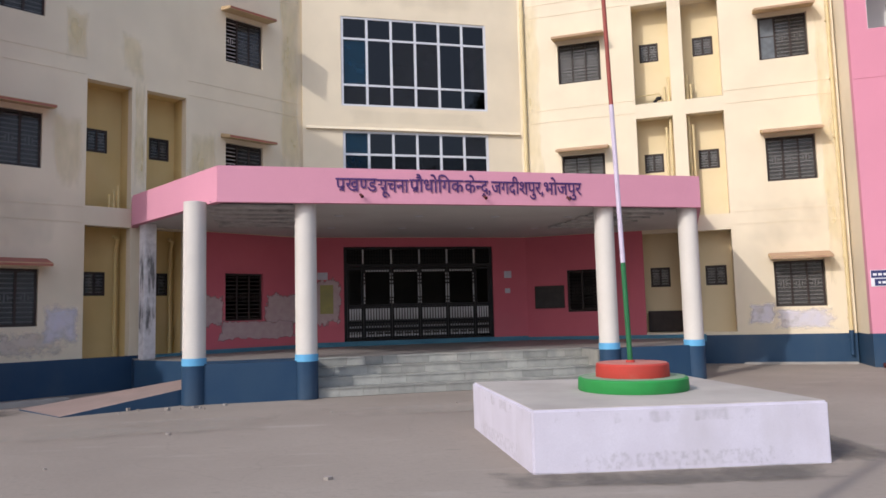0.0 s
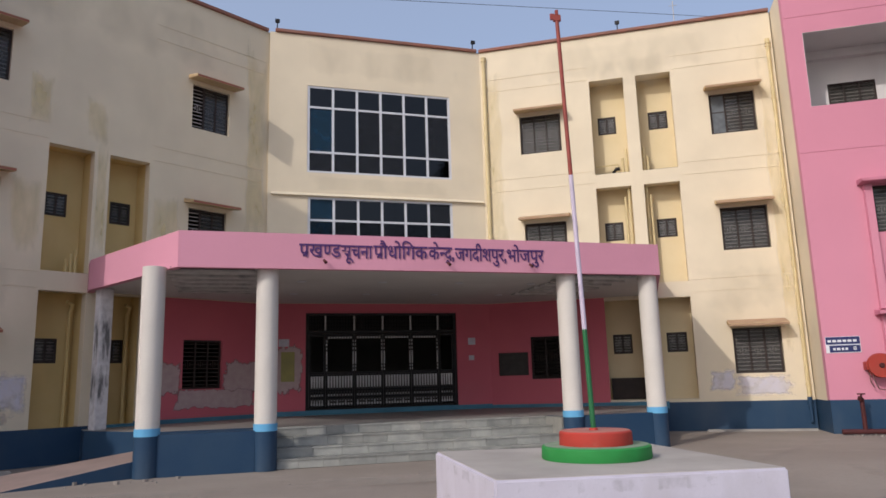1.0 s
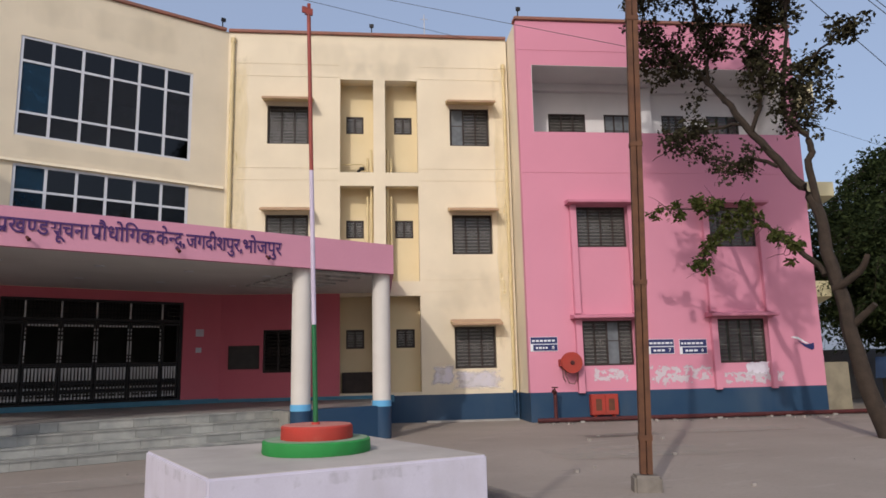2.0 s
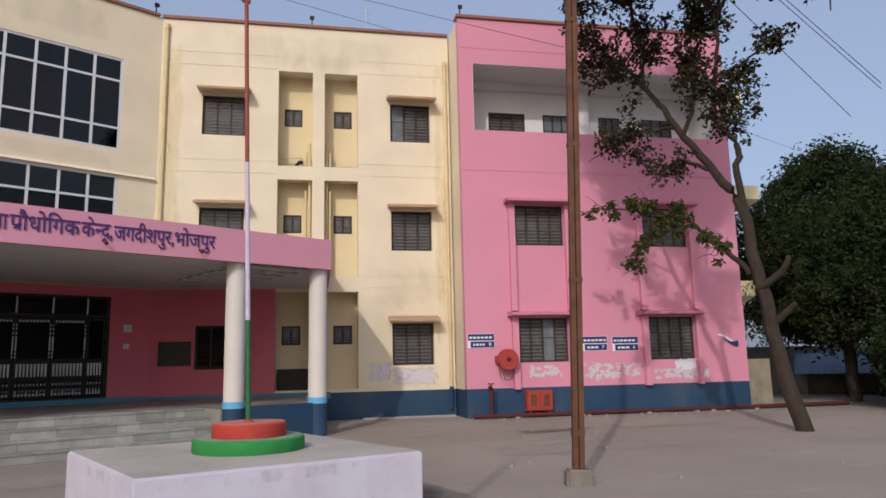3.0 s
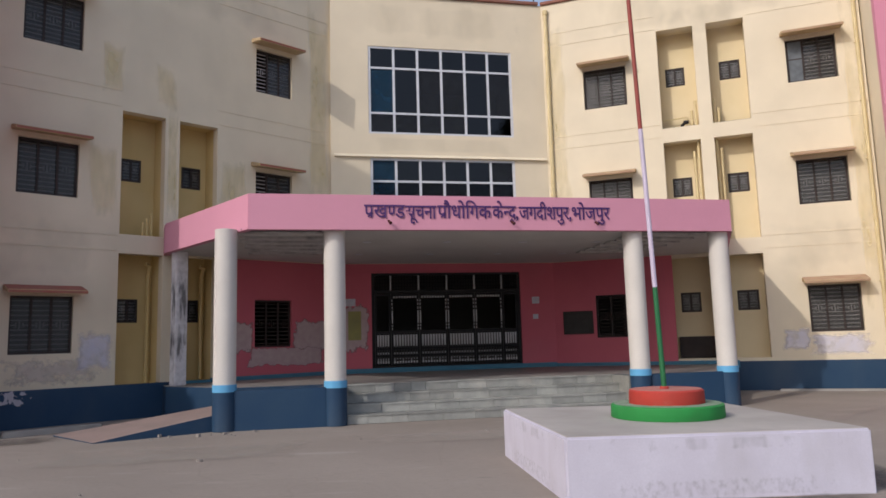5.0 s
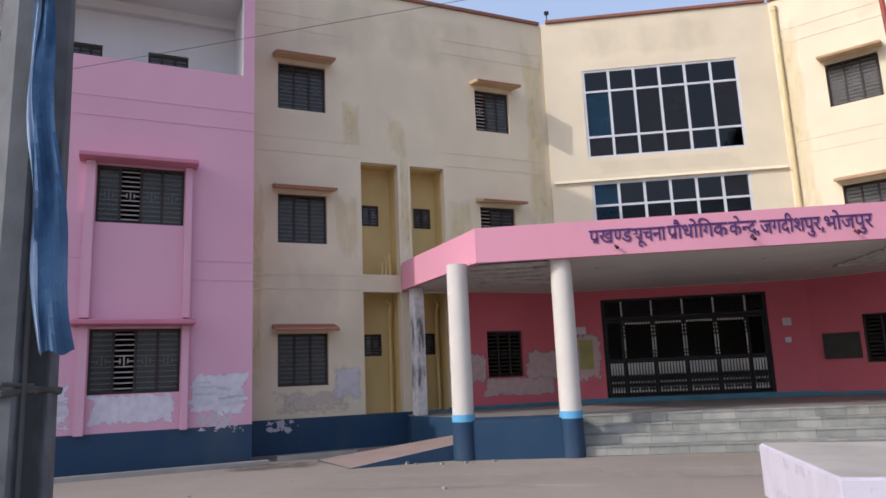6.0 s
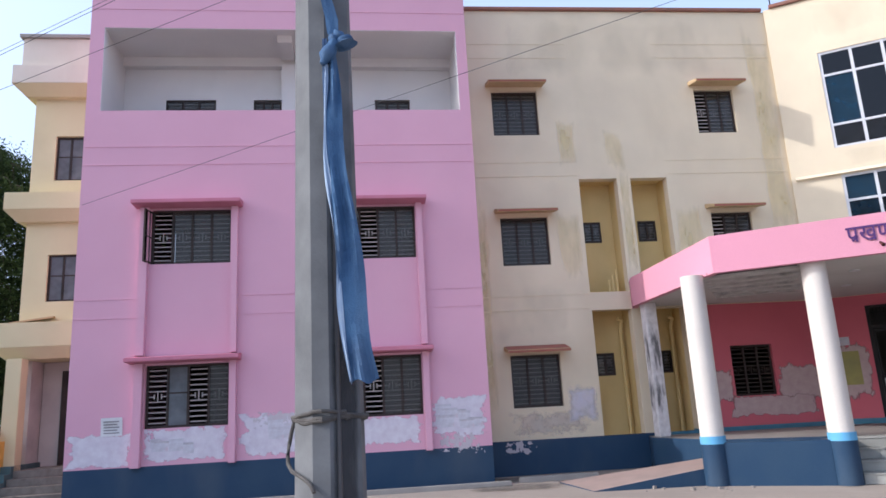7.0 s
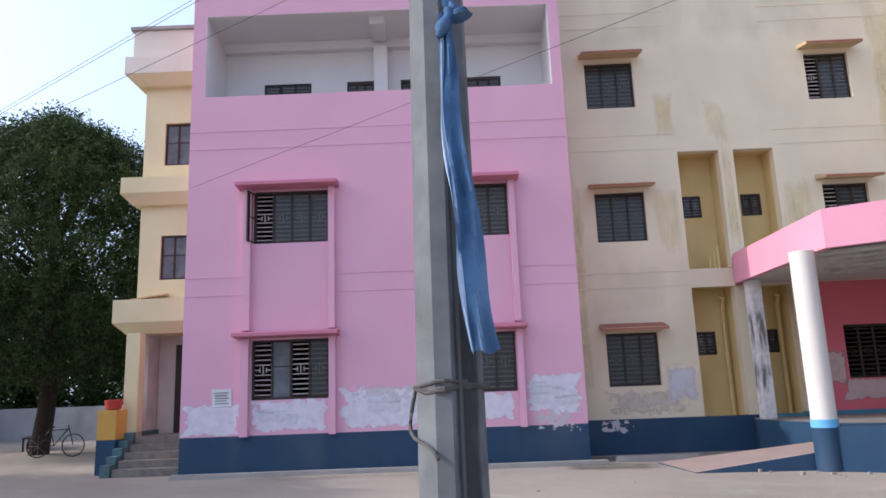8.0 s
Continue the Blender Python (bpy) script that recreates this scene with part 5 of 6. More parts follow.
hyd = thing("fire_hydrant", FRP @ Matrix.Translation((5.25, -0.42, 0)), "dark red standpipe hydrant with a wheel valve", "hydrant")
mb = MB()
mb.tube([(0, 0, 0.06), (0, 0, 0.82)], 0.05, 14)
part("standpipe", mb, DULLRED, hyd, smooth=True)
mb = MB()
mb.tube([(0, 0.0, 0.80), (-0.05, -0.06, 0.86), (-0.08, -0.12, 0.83)], [0.06, 0.05, 0.045], 12)
mb.tube([(0, 0, 0.82), (0, 0, 0.95)], 0.018, 8)
mb.lathe([(0.085, 0.93), (0.09, 0.945), (0.085, 0.96)], 16)
part("valve", mb, DULLRED, hyd, smooth=True)
pipe = thing("fire_main_pipe", FRP, "dark red fire main pipe lying along the plinth", "pipe")
mb = MB()
mb.tube([(4.75, -0.42, 0.075), (13.6, -0.42, 0.075)], 0.06, 14)
part("run", mb, DULLRED, pipe, smooth=True)
for s in (5.9, 7.8, 9.8, 11.8, 13.2):
    mb = MB()
    mb.box(s, s + 0.12, -0.5, -0.34, -0.02, 0.04)
    part("support", mb, CONCRETE, pipe)
mb = MB()
mb.tube([(13.6, -0.42, 0.075), (16.5, -0.3, 0.075)], 0.06, 12)
part("run", mb, DULLRED, pipe, smooth=True)


# ---- pipes on the yellow walls ----
def downpipe(name, m, s, z0, z1, r=0.05, y=-0.06, material=PVC):
    t = thing(name, m, "painted rainwater pipe fixed to the wall", "pipe", "rainwater pipes")
    mb = MB()
    mb.tube([(s, y, z0), (s, y, z1)], r, 12)
    part("run", mb, material, t, smooth=True)
    z = z0 + 0.4
    while z < z1:
        mb = MB()
        mb.box(s - r - 0.015, s + r + 0.015, y - r * 0.6, 0.003, z, z + 0.03)
        part("clip", mb, material, t)
        z += 1.6
    mb = MB()
    mb.tube([(s, y, z1 - 0.02), (s, y, z1 + 0.12)], r * 1.35, 12)
    part("hopper", mb, material, t, smooth=True)
    return t


downpipe("rain_pipe", FRY, 4.53, 0.75, 10.85)
downpipe("rain_pipe", FRY, 4.53, 0.2, 0.73, 0.045, -0.055, material=BLUE)
downpipe("rain_pipe", FRY, -3.80, 3.78, 11.5, 0.06)
for (a, b), side in zip(RN, (1, -1)):
    for z0, z1 in ((4.11, 7.0), (7.44, 8.2)):
        for k in (0, 1):
            x = (b - 0.07 - 0.11 * k) if side > 0 else (a + 0.07 + 0.11 * k)
            t = thing("waste_pipe", FRY, "cream painted waste pipe in the recess", "pipe", "waste pipes")
            mb = MB()
            mb.tube([(x, 0.22 + 0.1 * k, z0), (x, 0.22 + 0.1 * k, z1 - 0.25 * k)], 0.04, 10)
            part("run", mb, PVC, t, smooth=True)
for (a, b) in LN:
    t = thing("waste_pipe", FLY, "ochre painted waste pipe in the recess", "pipe", "waste pipes")
    mb = MB()
    mb.tube([(b - 0.12, 0.6, 0.76), (b - 0.12, 0.6, 3.3), (b - 0.12, 0.45, 3.5), (b - 0.25, 0.4, 3.55)], 0.045, 10)
    part("run", mb, OCHRE, t, smooth=True)
    t = thing("waste_pipe", FLY, "ochre painted pipe stubs on the recess ledge", "pipe", "waste pipes")
    for k in range(3):
        mb = MB()
        mb.tube([(b - 0.18 - 0.1 * k, 0.3, 4.165), (b - 0.18 - 0.1 * k, 0.3, 4.75 - 0.12 * k)], 0.03, 10)
        part("stub", mb, OCHRE, t, smooth=True)
t = thing("waste_pipe", FRY, "thin level pipe and black trap in the top recess", "pipe", "waste pipes")
mb = MB()
mb.tube([(-0.55, 0.40, 7.78), (0.10, 0.40, 7.80), (0.16, 0.40, 7.70), (0.16, 0.40, 7.44)], 0.022, 8)
part("run", mb, PVC, t, smooth=True)
mb = MB()
mb.tube([(-0.02, 0.42, 7.45), (-0.02, 0.42, 7.58), (0.05, 0.40, 7.66), (0.16, 0.40, 7.66)], 0.055, 10)
part("trap", mb, IRON, t, "black plastic trap", smooth=True)
t = thing("shutter_panel", FRY @ Matrix.Translation((-0.52, 0.5, 0.86)), "dark grey sheet leaning in the recess", "panel")
mb = MB()
mb.box(0, 0.95, 0, 0.03, 0.0, 0.6)
part("sheet", mb, FRAME, t, bevel=0.005)


# ---- paint loss, paper and stains ----
def patch(name, m, s0, s1, z0, z1, material, label, y=-0.003):
    mb = MB()
    mb.poly([(s0, y, z0), (s1, y, z0), (s1, y, z1), (s0, y, z1)])
    return solid(name, mb, material, m, label, "wall patch", kind="stuff")


PL = "torn remains of pasted white paper on the wall"
for a, b, c, d in ((-5.9, -4.64, 0.80, 1.46), (-4.42, -2.78, 0.84, 1.50), (-2.6, -0.66, 0.84, 1.70), (-0.44, 1.2, 0.92, 1.50), (1.38, 2.58, 0.98, 1.84)):
    patch("paper_patch", FLP, a, b, c, d, D_PAPER, PL)
patch("paper_patch", FLP, 1.38, 2.58, 0.60, 1.15, D_SCRAPS, PL, y=-0.005)
patch("paper_patch", FLP, -2.5, -0.7, 1.35, 1.75, D_SCRAPS, PL, y=-0.005)
patch("paper_patch", FLY, 4.42, 5.24, 1.05, 2.0, D_LILAC, "pale lilac paper remains on the yellow wall", y=-0.006)
patch("plaster_patch", FLY, 2.8, 5.2, 0.78, 1.50, D_BEIGE, "patch of worn bare plaster")
patch("paper_patch", FLY, 2.75, 3.7, 0.42, 0.80, D_SCRAPS, PL, y=-0.005)
PB = "bare grey-pink plaster where paint was scraped off"
patch("plaster_patch", FLY, 7.74, 8.66, 1.30, 2.22, D_BARE, PB)
patch("plaster_patch", FLY, 9.74, 11.0, 1.25, 2.25, D_BARE, PB)
patch("plaster_patch", FLY, 8.3, 11.0, 0.98, 1.50, D_BARE, PB, y=-0.005)
patch("plaster_patch", FC, 0.9, 1.86, 1.25, 2.7, D_BARE, "bare plaster round the poster board")
patch("paper_patch", FRY, 2.05, 2.85, 1.0, 1.65, D_LILAC, "pale lilac paper remains on the yellow wall", y=-0.006)
patch("plaster_patch", FRY, 2.6, 4.3, 0.85, 1.50, D_LILAC, "faded paper and worn plaster under the window")
patch("paper_patch", FRP, 6.22, 7.72, 1.0, 1.50, D_SCRAPS, PL)
patch("paper_patch", FRP, 7.9, 9.6, 0.84, 1.55, D_SCRAPS, PL)
patch("paper_patch", FRP, 9.2, 10.1, 0.95, 1.5, D_SCRAPS, PL, y=-0.007)
patch("paper_patch", FRP, 10.95, 11.74, 1.12, 1.52, D_PAPER, PL)
patch("paper_patch", FRP, 9.9, 12.6, 0.85, 1.3, D_SCRAPS, PL, y=-0.005)
DS = "damp ochre streak running down the plaster"
for a, b, c, d in ((4.75, 5.35, 7.3, 8.8), (5.95, 6.6, 7.15, 8.6), (10.2, 11.0, 4.5, 11.7), (7.6, 8.5, 4.4, 6.6), (4.5, 5.27, 4.2, 6.5), (6.3, 6.62, 4.3, 7.6), (2.25, 2.9, 0.8, 7.0)):
    patch("damp_stain", FLY, a, b, c, d, D_DAMP, DS, y=-0.002)
patch("damp_stain", FRY, -4.0, -3.2, 4.45, 11.7, D_DAMP, DS, y=-0.002)
patch("damp_stain", FRY, 4.1, 4.66, 0.9, 11.5, D_DAMP, DS, y=-0.002)
for m, a, b, c, d in ((FRY, -3.6, 4.5, 10.3, 11.8), (FRY, -0.7, 2.0, 9.9, 11.2), (FC, 1.0, 7.2, 10.4, 11.8), (FC, 1.2, 7.1, 6.96, 7.55), (FLY, 2.6, 10.5, 9.8, 11.8), (FRY, 1.7, 4.6, 3.0, 4.6), (FLY, 2.7, 5.2, 2.9, 4.6)):
    patch("grime_stain", m, a, b, c, d, D_GRIME, "grey weather stain on the plaster", y=-0.0015 if b - a > 4 else -0.0025)

random.seed(17)
for s0, s1, z0, z1, count in ((-2.5, -0.75, 1.12, 1.55, 9), (1.45, 2.5, 1.15, 1.78, 9), (-4.3, -2.9, 0.95, 1.35, 4)):
    for _ in range(count):
        w, h = random.uniform(0.16, 0.34), random.uniform(0.12, 0.26)
        mb = MB()
        curl = random.uniform(0.004, 0.02)
        rows = [(0, -0.004), (h * 0.5, -0.005), (h * 0.8, -0.007), (h, -0.007 - curl)]
        for (a, ya), (b, yb) in zip(rows, rows[1:]):
            j = random.uniform(-0.012, 0.012)
            mb.hexa([(0, ya, a), (w, ya, a), (w + j, ya + 0.002, a), (0, ya + 0.002, a), (0, yb, b), (w + j, yb, b), (w + j, yb + 0.002, b), (0, yb + 0.002, b)])
        solid("paper_scrap", mb, PAPER, FLP @ pose(random.uniform(s0, s1 - w), -0.004, random.uniform(z0, z1 - h), 0, random.uniform(-4, 4), 0), "torn remnant of a pasted white paper sheet", "paper scrap", "paper scraps")
# Ragged darker and paler coats; two darker ones follow the platform's foot.
for x, y, w, d, turn, mt in ((10.1, 13.0, 2.4, 0.9, -10, D_DARKER), (-9.6, 12.9, 2.6, 1.2, 40, D_DARKER), (-8.2, 12.2, 2.4, 1.4, 35, D_DARKER), (2.2, 6.7, 4.2, 0.8, 2, D_DARKER), (4.3, 8.4, 0.9, 3.4, 0, D_DARKER),
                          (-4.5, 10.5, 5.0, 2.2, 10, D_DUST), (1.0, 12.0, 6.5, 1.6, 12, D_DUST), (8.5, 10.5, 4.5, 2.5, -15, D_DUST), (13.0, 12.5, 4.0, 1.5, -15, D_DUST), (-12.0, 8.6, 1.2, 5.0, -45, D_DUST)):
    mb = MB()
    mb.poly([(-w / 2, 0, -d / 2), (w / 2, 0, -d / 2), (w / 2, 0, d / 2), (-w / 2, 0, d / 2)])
    solid("ground_stain", mb, mt, pose(x, y, 0.012 + 0.0004 * w, -90, 0, 0) @ pose(0, 0, 0, 0, -turn, 0), "irregular darker or paler patch on the concrete yard", "ground patch", kind="stuff")

for s, z, w, h in ((1.17, 2.57, 0.28, 0.2), (6.62, 2.55, 0.22, 0.2), (6.63, 2.10, 0.16, 0.14)):
    mb = MB()
    mb.box(s, s + w, -0.006, 0.002, z, z + h)
    solid("paper_notice", mb, PAPER, FC, "small pale paper notice on the pink wall", "notice", "paper notices")
t = thing("wall_poster", FLP @ Matrix.Translation((-5.25, -0.004, 1.40)), "curling white paper poster with grey printed lines", "poster")
mb = MB()
for i in range(6):
    z, y = 0.06 * i, -0.012 - 0.0012 * i * i
    mb.hexa([(0, y, z), (0.42, y, z), (0.42, y + 0.004, z), (0, y + 0.004, z), (0.01, y - 0.002 * i, z + 0.06), (0.41, y - 0.002 * i, z + 0.06), (0.41, y - 0.002 * i + 0.004, z + 0.06), (0.01, y - 0.002 * i + 0.004, z + 0.06)])
part("sheet", mb, SIGN_WHITE, t)
for i in range(5):
    mb = MB()
    mb.box(0.06, 0.36 - 0.04 * (i % 2), -0.0165 - 0.0018 * i * i - 0.004 * i, -0.0135 - 0.0018 * i * i - 0.004 * i, 0.05 + 0.055 * i, 0.07 + 0.055 * i)
    part("writing_bar", mb, SHEET, t)
mb = MB()
mb.box(1.24, 1.60, -0.02, 0.002, 1.62, 2.42)
solid("poster_board", mb, OLIVE, FC, "olive yellow poster board on the pink wall", "poster", bevel=0.004)
t = thing("notice_board", FRY @ Matrix.Translation((-3.70, -0.05, 1.62)), "dark framed notice board on the pink wall", "notice board")
mb = MB()
mb.box(0.04, 0.82, 0.02, 0.05, 0.04, 0.62)
part("panel", mb, BOARD, t)
mb = MB()
for b in ((0, 0.86, 0, 0.04), (0, 0.86, 0.62, 0.66), (0, 0.04, 0.04, 0.62), (0.82, 0.86, 0.04, 0.62)):
    mb.box(b[0], b[1], 0, 0.05, b[2], b[3])
part("board_frame", mb, FRAME, t)


# ---- roof lamps ----
def floodlight(m, s, z):
    t = thing("floodlight", m @ Matrix.Translation((s, -0.02, z)), "small black floodlight on the roof edge", "floodlight", "roof floodlights")
    mb = MB()
    mb.box(-0.015, 0.015, 0.0, 0.03, -0.02, 0.18)
    part("bracket", mb, IRON, t)
    mb = MB()
    mb.hexa([(-0.07, -0.10, 0.12), (0.07, -0.10, 0.12), (0.05, 0.02, 0.15), (-0.05, 0.02, 0.15), (-0.07, -0.08, 0.25), (0.07, -0.08, 0.25), (0.05, 0.04, 0.24), (-0.05, 0.04, 0.24)])
    part("housing", mb, IRON, t, bevel=0.01)


for m, s in ((FC, 1.0), (FC, 7.1), (FRY, 0.4)):
    floodlight(m, s, ROOF + 0.13)
floodlight(FRP, 4.75, 11.98)
t = thing("antenna", FRY @ Matrix.Translation((2.1, 0.4, ROOF)), "thin steel antenna mast on the roof", "antenna")
mb = MB()
mb.tube([(0, 0, -0.9), (0, 0, 1.0)], 0.014, 6)
mb.tube([(-0.12, 0, 0.85), (0.12, 0, 0.85)], 0.008, 6)
part("mast", mb, STEEL, t)

STAIR_YELLOW = mat("stair_block_paint", (0.70, 0.635, 0.40), 0.85, second=(0.64, 0.57, 0.34), scale=0.8, stain=(0.47, 0.40, 0.24), stain_amt=0.4)
STAIR_CREAM = mat("stair_parapet_paint", (0.74, 0.69, 0.60), 0.85, second=(0.66, 0.60, 0.50), scale=0.9, stain=(0.42, 0.37, 0.31), stain_amt=0.5, stain_stretch=0.3)

# ---- yellow stair block beyond the shaded wing ----
FS = wall_frame(135.13, 15.30, 2.0)
t = thing("stair_block", FS, "yellow stair tower with jutting ledges and a porch", "building", kind="structure")
mb = MB()
mb.box(-7.85, -5.8, 0, 4, 3.3, 4.5)
mb.box(-7.85, -7.32, 0, 0.25, 4.5, 9.85)
mb.box(-6.64, -5.8, 0, 0.25, 4.5, 9.85)
for a, b in ((5.62, 7.46), (8.6, 9.85)):
    mb.box(-7.32, -6.64, 0, 0.25, a, b)
mb.box(-7.85, -7.6, 0.25, 4, 4.5, 9.85)
mb.box(-7.85, -5.8, 3.8, 4, -0.2, 9.85)
part("wall", mb, STAIR_YELLOW, t)
for z0, z1, out in ((3.42, 3.98, 0.40), (6.64, 7.06, 0.38), (9.82, 10.30, 0.42), (10.30, 11.08, 0.28)):
    mb = MB()
    mb.hexa([(-7.85 - out * 0.4, -out * 0.4, z0 - 0.25), (-5.7, -out * 0.4, z0 - 0.25), (-5.7, 0.3, z0 - 0.25), (-7.85 - out * 0.4, 4.0, z0 - 0.25),
             (-7.85 - out, -out, z0), (-5.7, -out, z0), (-5.7, 0.3, z0), (-7.85 - out, 4.0, z0)])
    if z0 < 10.2:
        part("bracket", mb, STAIR_YELLOW, t)
    mb = MB()
    mb.box(-7.85 - out, -5.7, -out, 4.0, z0 + 0.002, z1)
    part("ledge", mb, STAIR_CREAM if z0 > 9 else STAIR_YELLOW, t, bevel=0.01)
mb = MB()
mb.box(-8.2, -5.7, -0.35, 4.0, 11.082, 11.17)
part("coping", mb, CONCRETE, t)
mb = MB()
mb.box(-7.85, -7.52, -0.45, -0.12, -0.2, 3.17)
part("porch_pillar", mb, STAIR_YELLOW, t, bevel=0.01)
mb = MB()
mb.box(-7.60, -5.8, 0.9, 1.1, -0.2, 3.29)
mb.box(-7.84, -7.62, 0.3, 3.9, -0.2, 3.29)
part("porch_wall", mb, mat("grey_plaster", (0.58, 0.56, 0.51), 0.9, second=(0.48, 0.46, 0.42), scale=1.5, stain=(0.2, 0.19, 0.18), stain_amt=0.5), t)
mb = MB()
mb.box(-7.15, -6.0, 0.84, 0.898, 0.78, 2.95)
part("door", mb, FRAME, t, "dark brown wooden door")
for z in (4.5, 7.46):
    k = window("window_10", 0.68, 1.13, 2, "tall brown window in the stair tower", "stair tower windows", plain=(0, 1))
    k.matrix_basis = FS @ Matrix.Translation((-7.32, -0.02, z))
mb = MB()
mb.box(-0.45, 0.45, -0.22, 0.22, -0.02, 0.02)
solid("loose_board", mb, SHADE_BODY, FS @ pose(-7.5, -0.1, 4.06, 6, -9, 12), "weathered board lying on the porch roof", "board", bevel=0.006)
st = thing("porch_steps", FS, "grey steps to the side porch with a blue-edged low wall", "steps", kind="structure")
for i in range(5):
    mb = MB()
    y = -1.6 + i * 0.27
    mb.box(-7.5, -5.95, y, 0.88, -0.1 if i == 0 else 0.155 * i - 0.002, 0.155 * (i + 1))
    part("step", mb, FOOTING, st, bevel=0.008)
TEALGREY = mat("grey_teal_paint", (0.09, 0.16, 0.165), 0.7, second=(0.07, 0.125, 0.13), scale=3)
for i in range(5):
    mb = MB()
    y = -1.66 + i * 0.27
    mb.box(-7.73, -7.52, y, y + 0.268 if i < 4 else 0.85, -0.1, 0.155 * (i + 1) + 0.10)
    part("stringer", mb, TEALGREY, st)
mb = MB()
mb.box(-8.16, -7.74, -1.0, 0.2, -0.1, 0.75, 1)
mb.box(-8.16, -7.74, -1.0, 0.2, 0.75, 1.40, 0)
part("low_wall", mb, [mat("ochre_wall_paint", (0.62, 0.36, 0.08), 0.85, scale=2), BLUE], st)
mb = MB()
mb.lathe([(0.10, 1.40), (0.17, 1.42), (0.20, 1.62), (0.17, 1.63)], 16, 0, -7.95, -0.7)
solid("flower_pot", mb, RED, FS, "small red clay flower pot on the low wall", "flower pot", smooth=True)

# ---- matching stair block beyond the sunlit wing ----
FSR = wall_frame(72.24, 19.55, 2.0)
t = thing("stair_block", FSR, "yellow stair tower with jutting ledges behind the sunlit wing", "building", kind="structure")
mb = MB()
mb.box(13.44, 14.55, 0, 4, 3.3, 10.2)
mb.box(13.44, 14.55, 3.0, 4, -0.2, 3.3)
part("wall", mb, STAIR_YELLOW, t)
for z0, z1, out, end in ((3.51, 4.01, 0.55, 14.92), (6.80, 7.27, 0.55, 15.40), (10.15, 10.65, 0.5, 15.1)):
    mb = MB()
    mb.hexa([(13.44, -out * 0.4, z0 - 0.25), (end - 0.3, -out * 0.4, z0 - 0.25), (end - 0.3, 4.0, z0 - 0.25), (13.44, 4.0, z0 - 0.25),
             (13.44, -out, z0), (end, -out, z0), (end, 4.0, z0), (13.44, 4.0, z0)])
    part("bracket", mb, STAIR_YELLOW, t)
    mb = MB()
    mb.box(13.44, end, -out, 4.0, z0 + 0.002, z1)
    part("ledge", mb, STAIR_YELLOW, t, bevel=0.01)

# ---- tin-roofed shed in the garden ----
# Cream wall toned down: the garden's shade is put into its colour.
GARDEN_WALL = mat("shaded_garden_wall", (0.30, 0.265, 0.19), 0.9, second=(0.20, 0.175, 0.13), scale=2.5, stain=(0.10, 0.09, 0.08), stain_amt=0.6)
TIN = mat("blue_tin", (0.16, 0.23, 0.34), 0.5, second=(0.13, 0.19, 0.29), scale=2, stain=(0.22, 0.17, 0.14), stain_amt=0.4, metal=0.2)
t = thing("garden_shed", pose(27.6, 17.3, 0, 0, 0, -57), "low brick shed with a sloping blue tin roof", "shed")
for x in (-1.35, 2.0):
    mb = MB()
    mb.box(x, x + 0.22, -0.6, 0.9, -0.05, 0.78)
    part("side_wall", mb, GARDEN_WALL, t)
mb = MB()
mb.box(-1.13, 2.0, 0.7, 0.9, -0.05, 1.2)
part("rear_wall", mb, GARDEN_WALL, t)
mb = MB()
n = 34
for i in range(n + 1):
    x = -1.55 + 3.95 * i / n
    w = 0.02 * (i % 2)
    mb.v += [(x, -0.85, 0.79 + w), (x, 1.05, 1.58 + w), (x, -0.85, 0.775 + w), (x, 1.05, 1.565 + w)]
for i in range(n):
    k = i * 4
    mb.f += [(k, k + 4, k + 5, k + 1), (k + 2, k + 3, k + 7, k + 6), (k, k + 2, k + 6, k + 4)]
    mb.m += [0, 0, 0]
part("roof", mb, TIN, t, "corrugated blue tin roof")

# ---- kerbs and rubble ----
mb = MB()
mb.box(-5.9, 2.9, -0.55, -0.40, -0.05, 0.09)
solid("kerb", mb, CONCRETE, FLP, "rough concrete drain kerb along the wing", "kerb", kind="structure", bevel=0.02)
mb = MB()
mb.box(2.9, 4.6, -1.5, -1.36, -0.05, 0.10)
solid("kerb", mb, CONCRETE, FLY, "rough concrete drain kerb along the wing", "kerb", kind="structure", bevel=0.02)
mb = MB()
mb.box(1.9, 4.6, -0.35, -0.2, -0.05, 0.05)
solid("kerb", mb, CONCRETE, FRY, "rough concrete drain kerb along the wall", "kerb", kind="structure", bevel=0.02)
random.seed(21)
mb = MB()
for i in range(90):
    if i < 9:
        q = FC @ Vector((random.uniform(-2.6, -0.8), random.uniform(-6.9, -6.3), 0))
    elif i < 50:
        q = FRP @ Vector((random.uniform(4.8, 13), random.uniform(-1.2, -0.3), 0))
    else:
        q = Vector((random.uniform(-9, 12), random.uniform(5, 15), 0))
        l = FC.inverted() @ q
        if l.y > -6.4 and -4.6 < l.x < 9.5:
            continue
        if 0.2 < q.x < 4.1 and 6.6 < q.y < 10.2:
            continue
    r = random.uniform(0.012, 0.05)
    pts = [(q.x + r * math.cos(a) * random.uniform(0.7, 1.3), q.y + r * math.sin(a) * random.uniform(0.7, 1.3)) for a in (0, 1.2, 2.4, 3.7, 5)]
    mb.prism(pts, -0.02, r * random.uniform(0.5, 1.1))
solid("rubble", mb, PEBBLE, None, "scattered stones and litter on the yard", "rubble", kind="stuff")


# ---- trees ----
def grow(mb, pts, r0, r1, seg=9):
    n = len(pts)
    mb.tube(pts, [r0 + (r1 - r0) * i / (n - 1) for i in range(n)], seg)


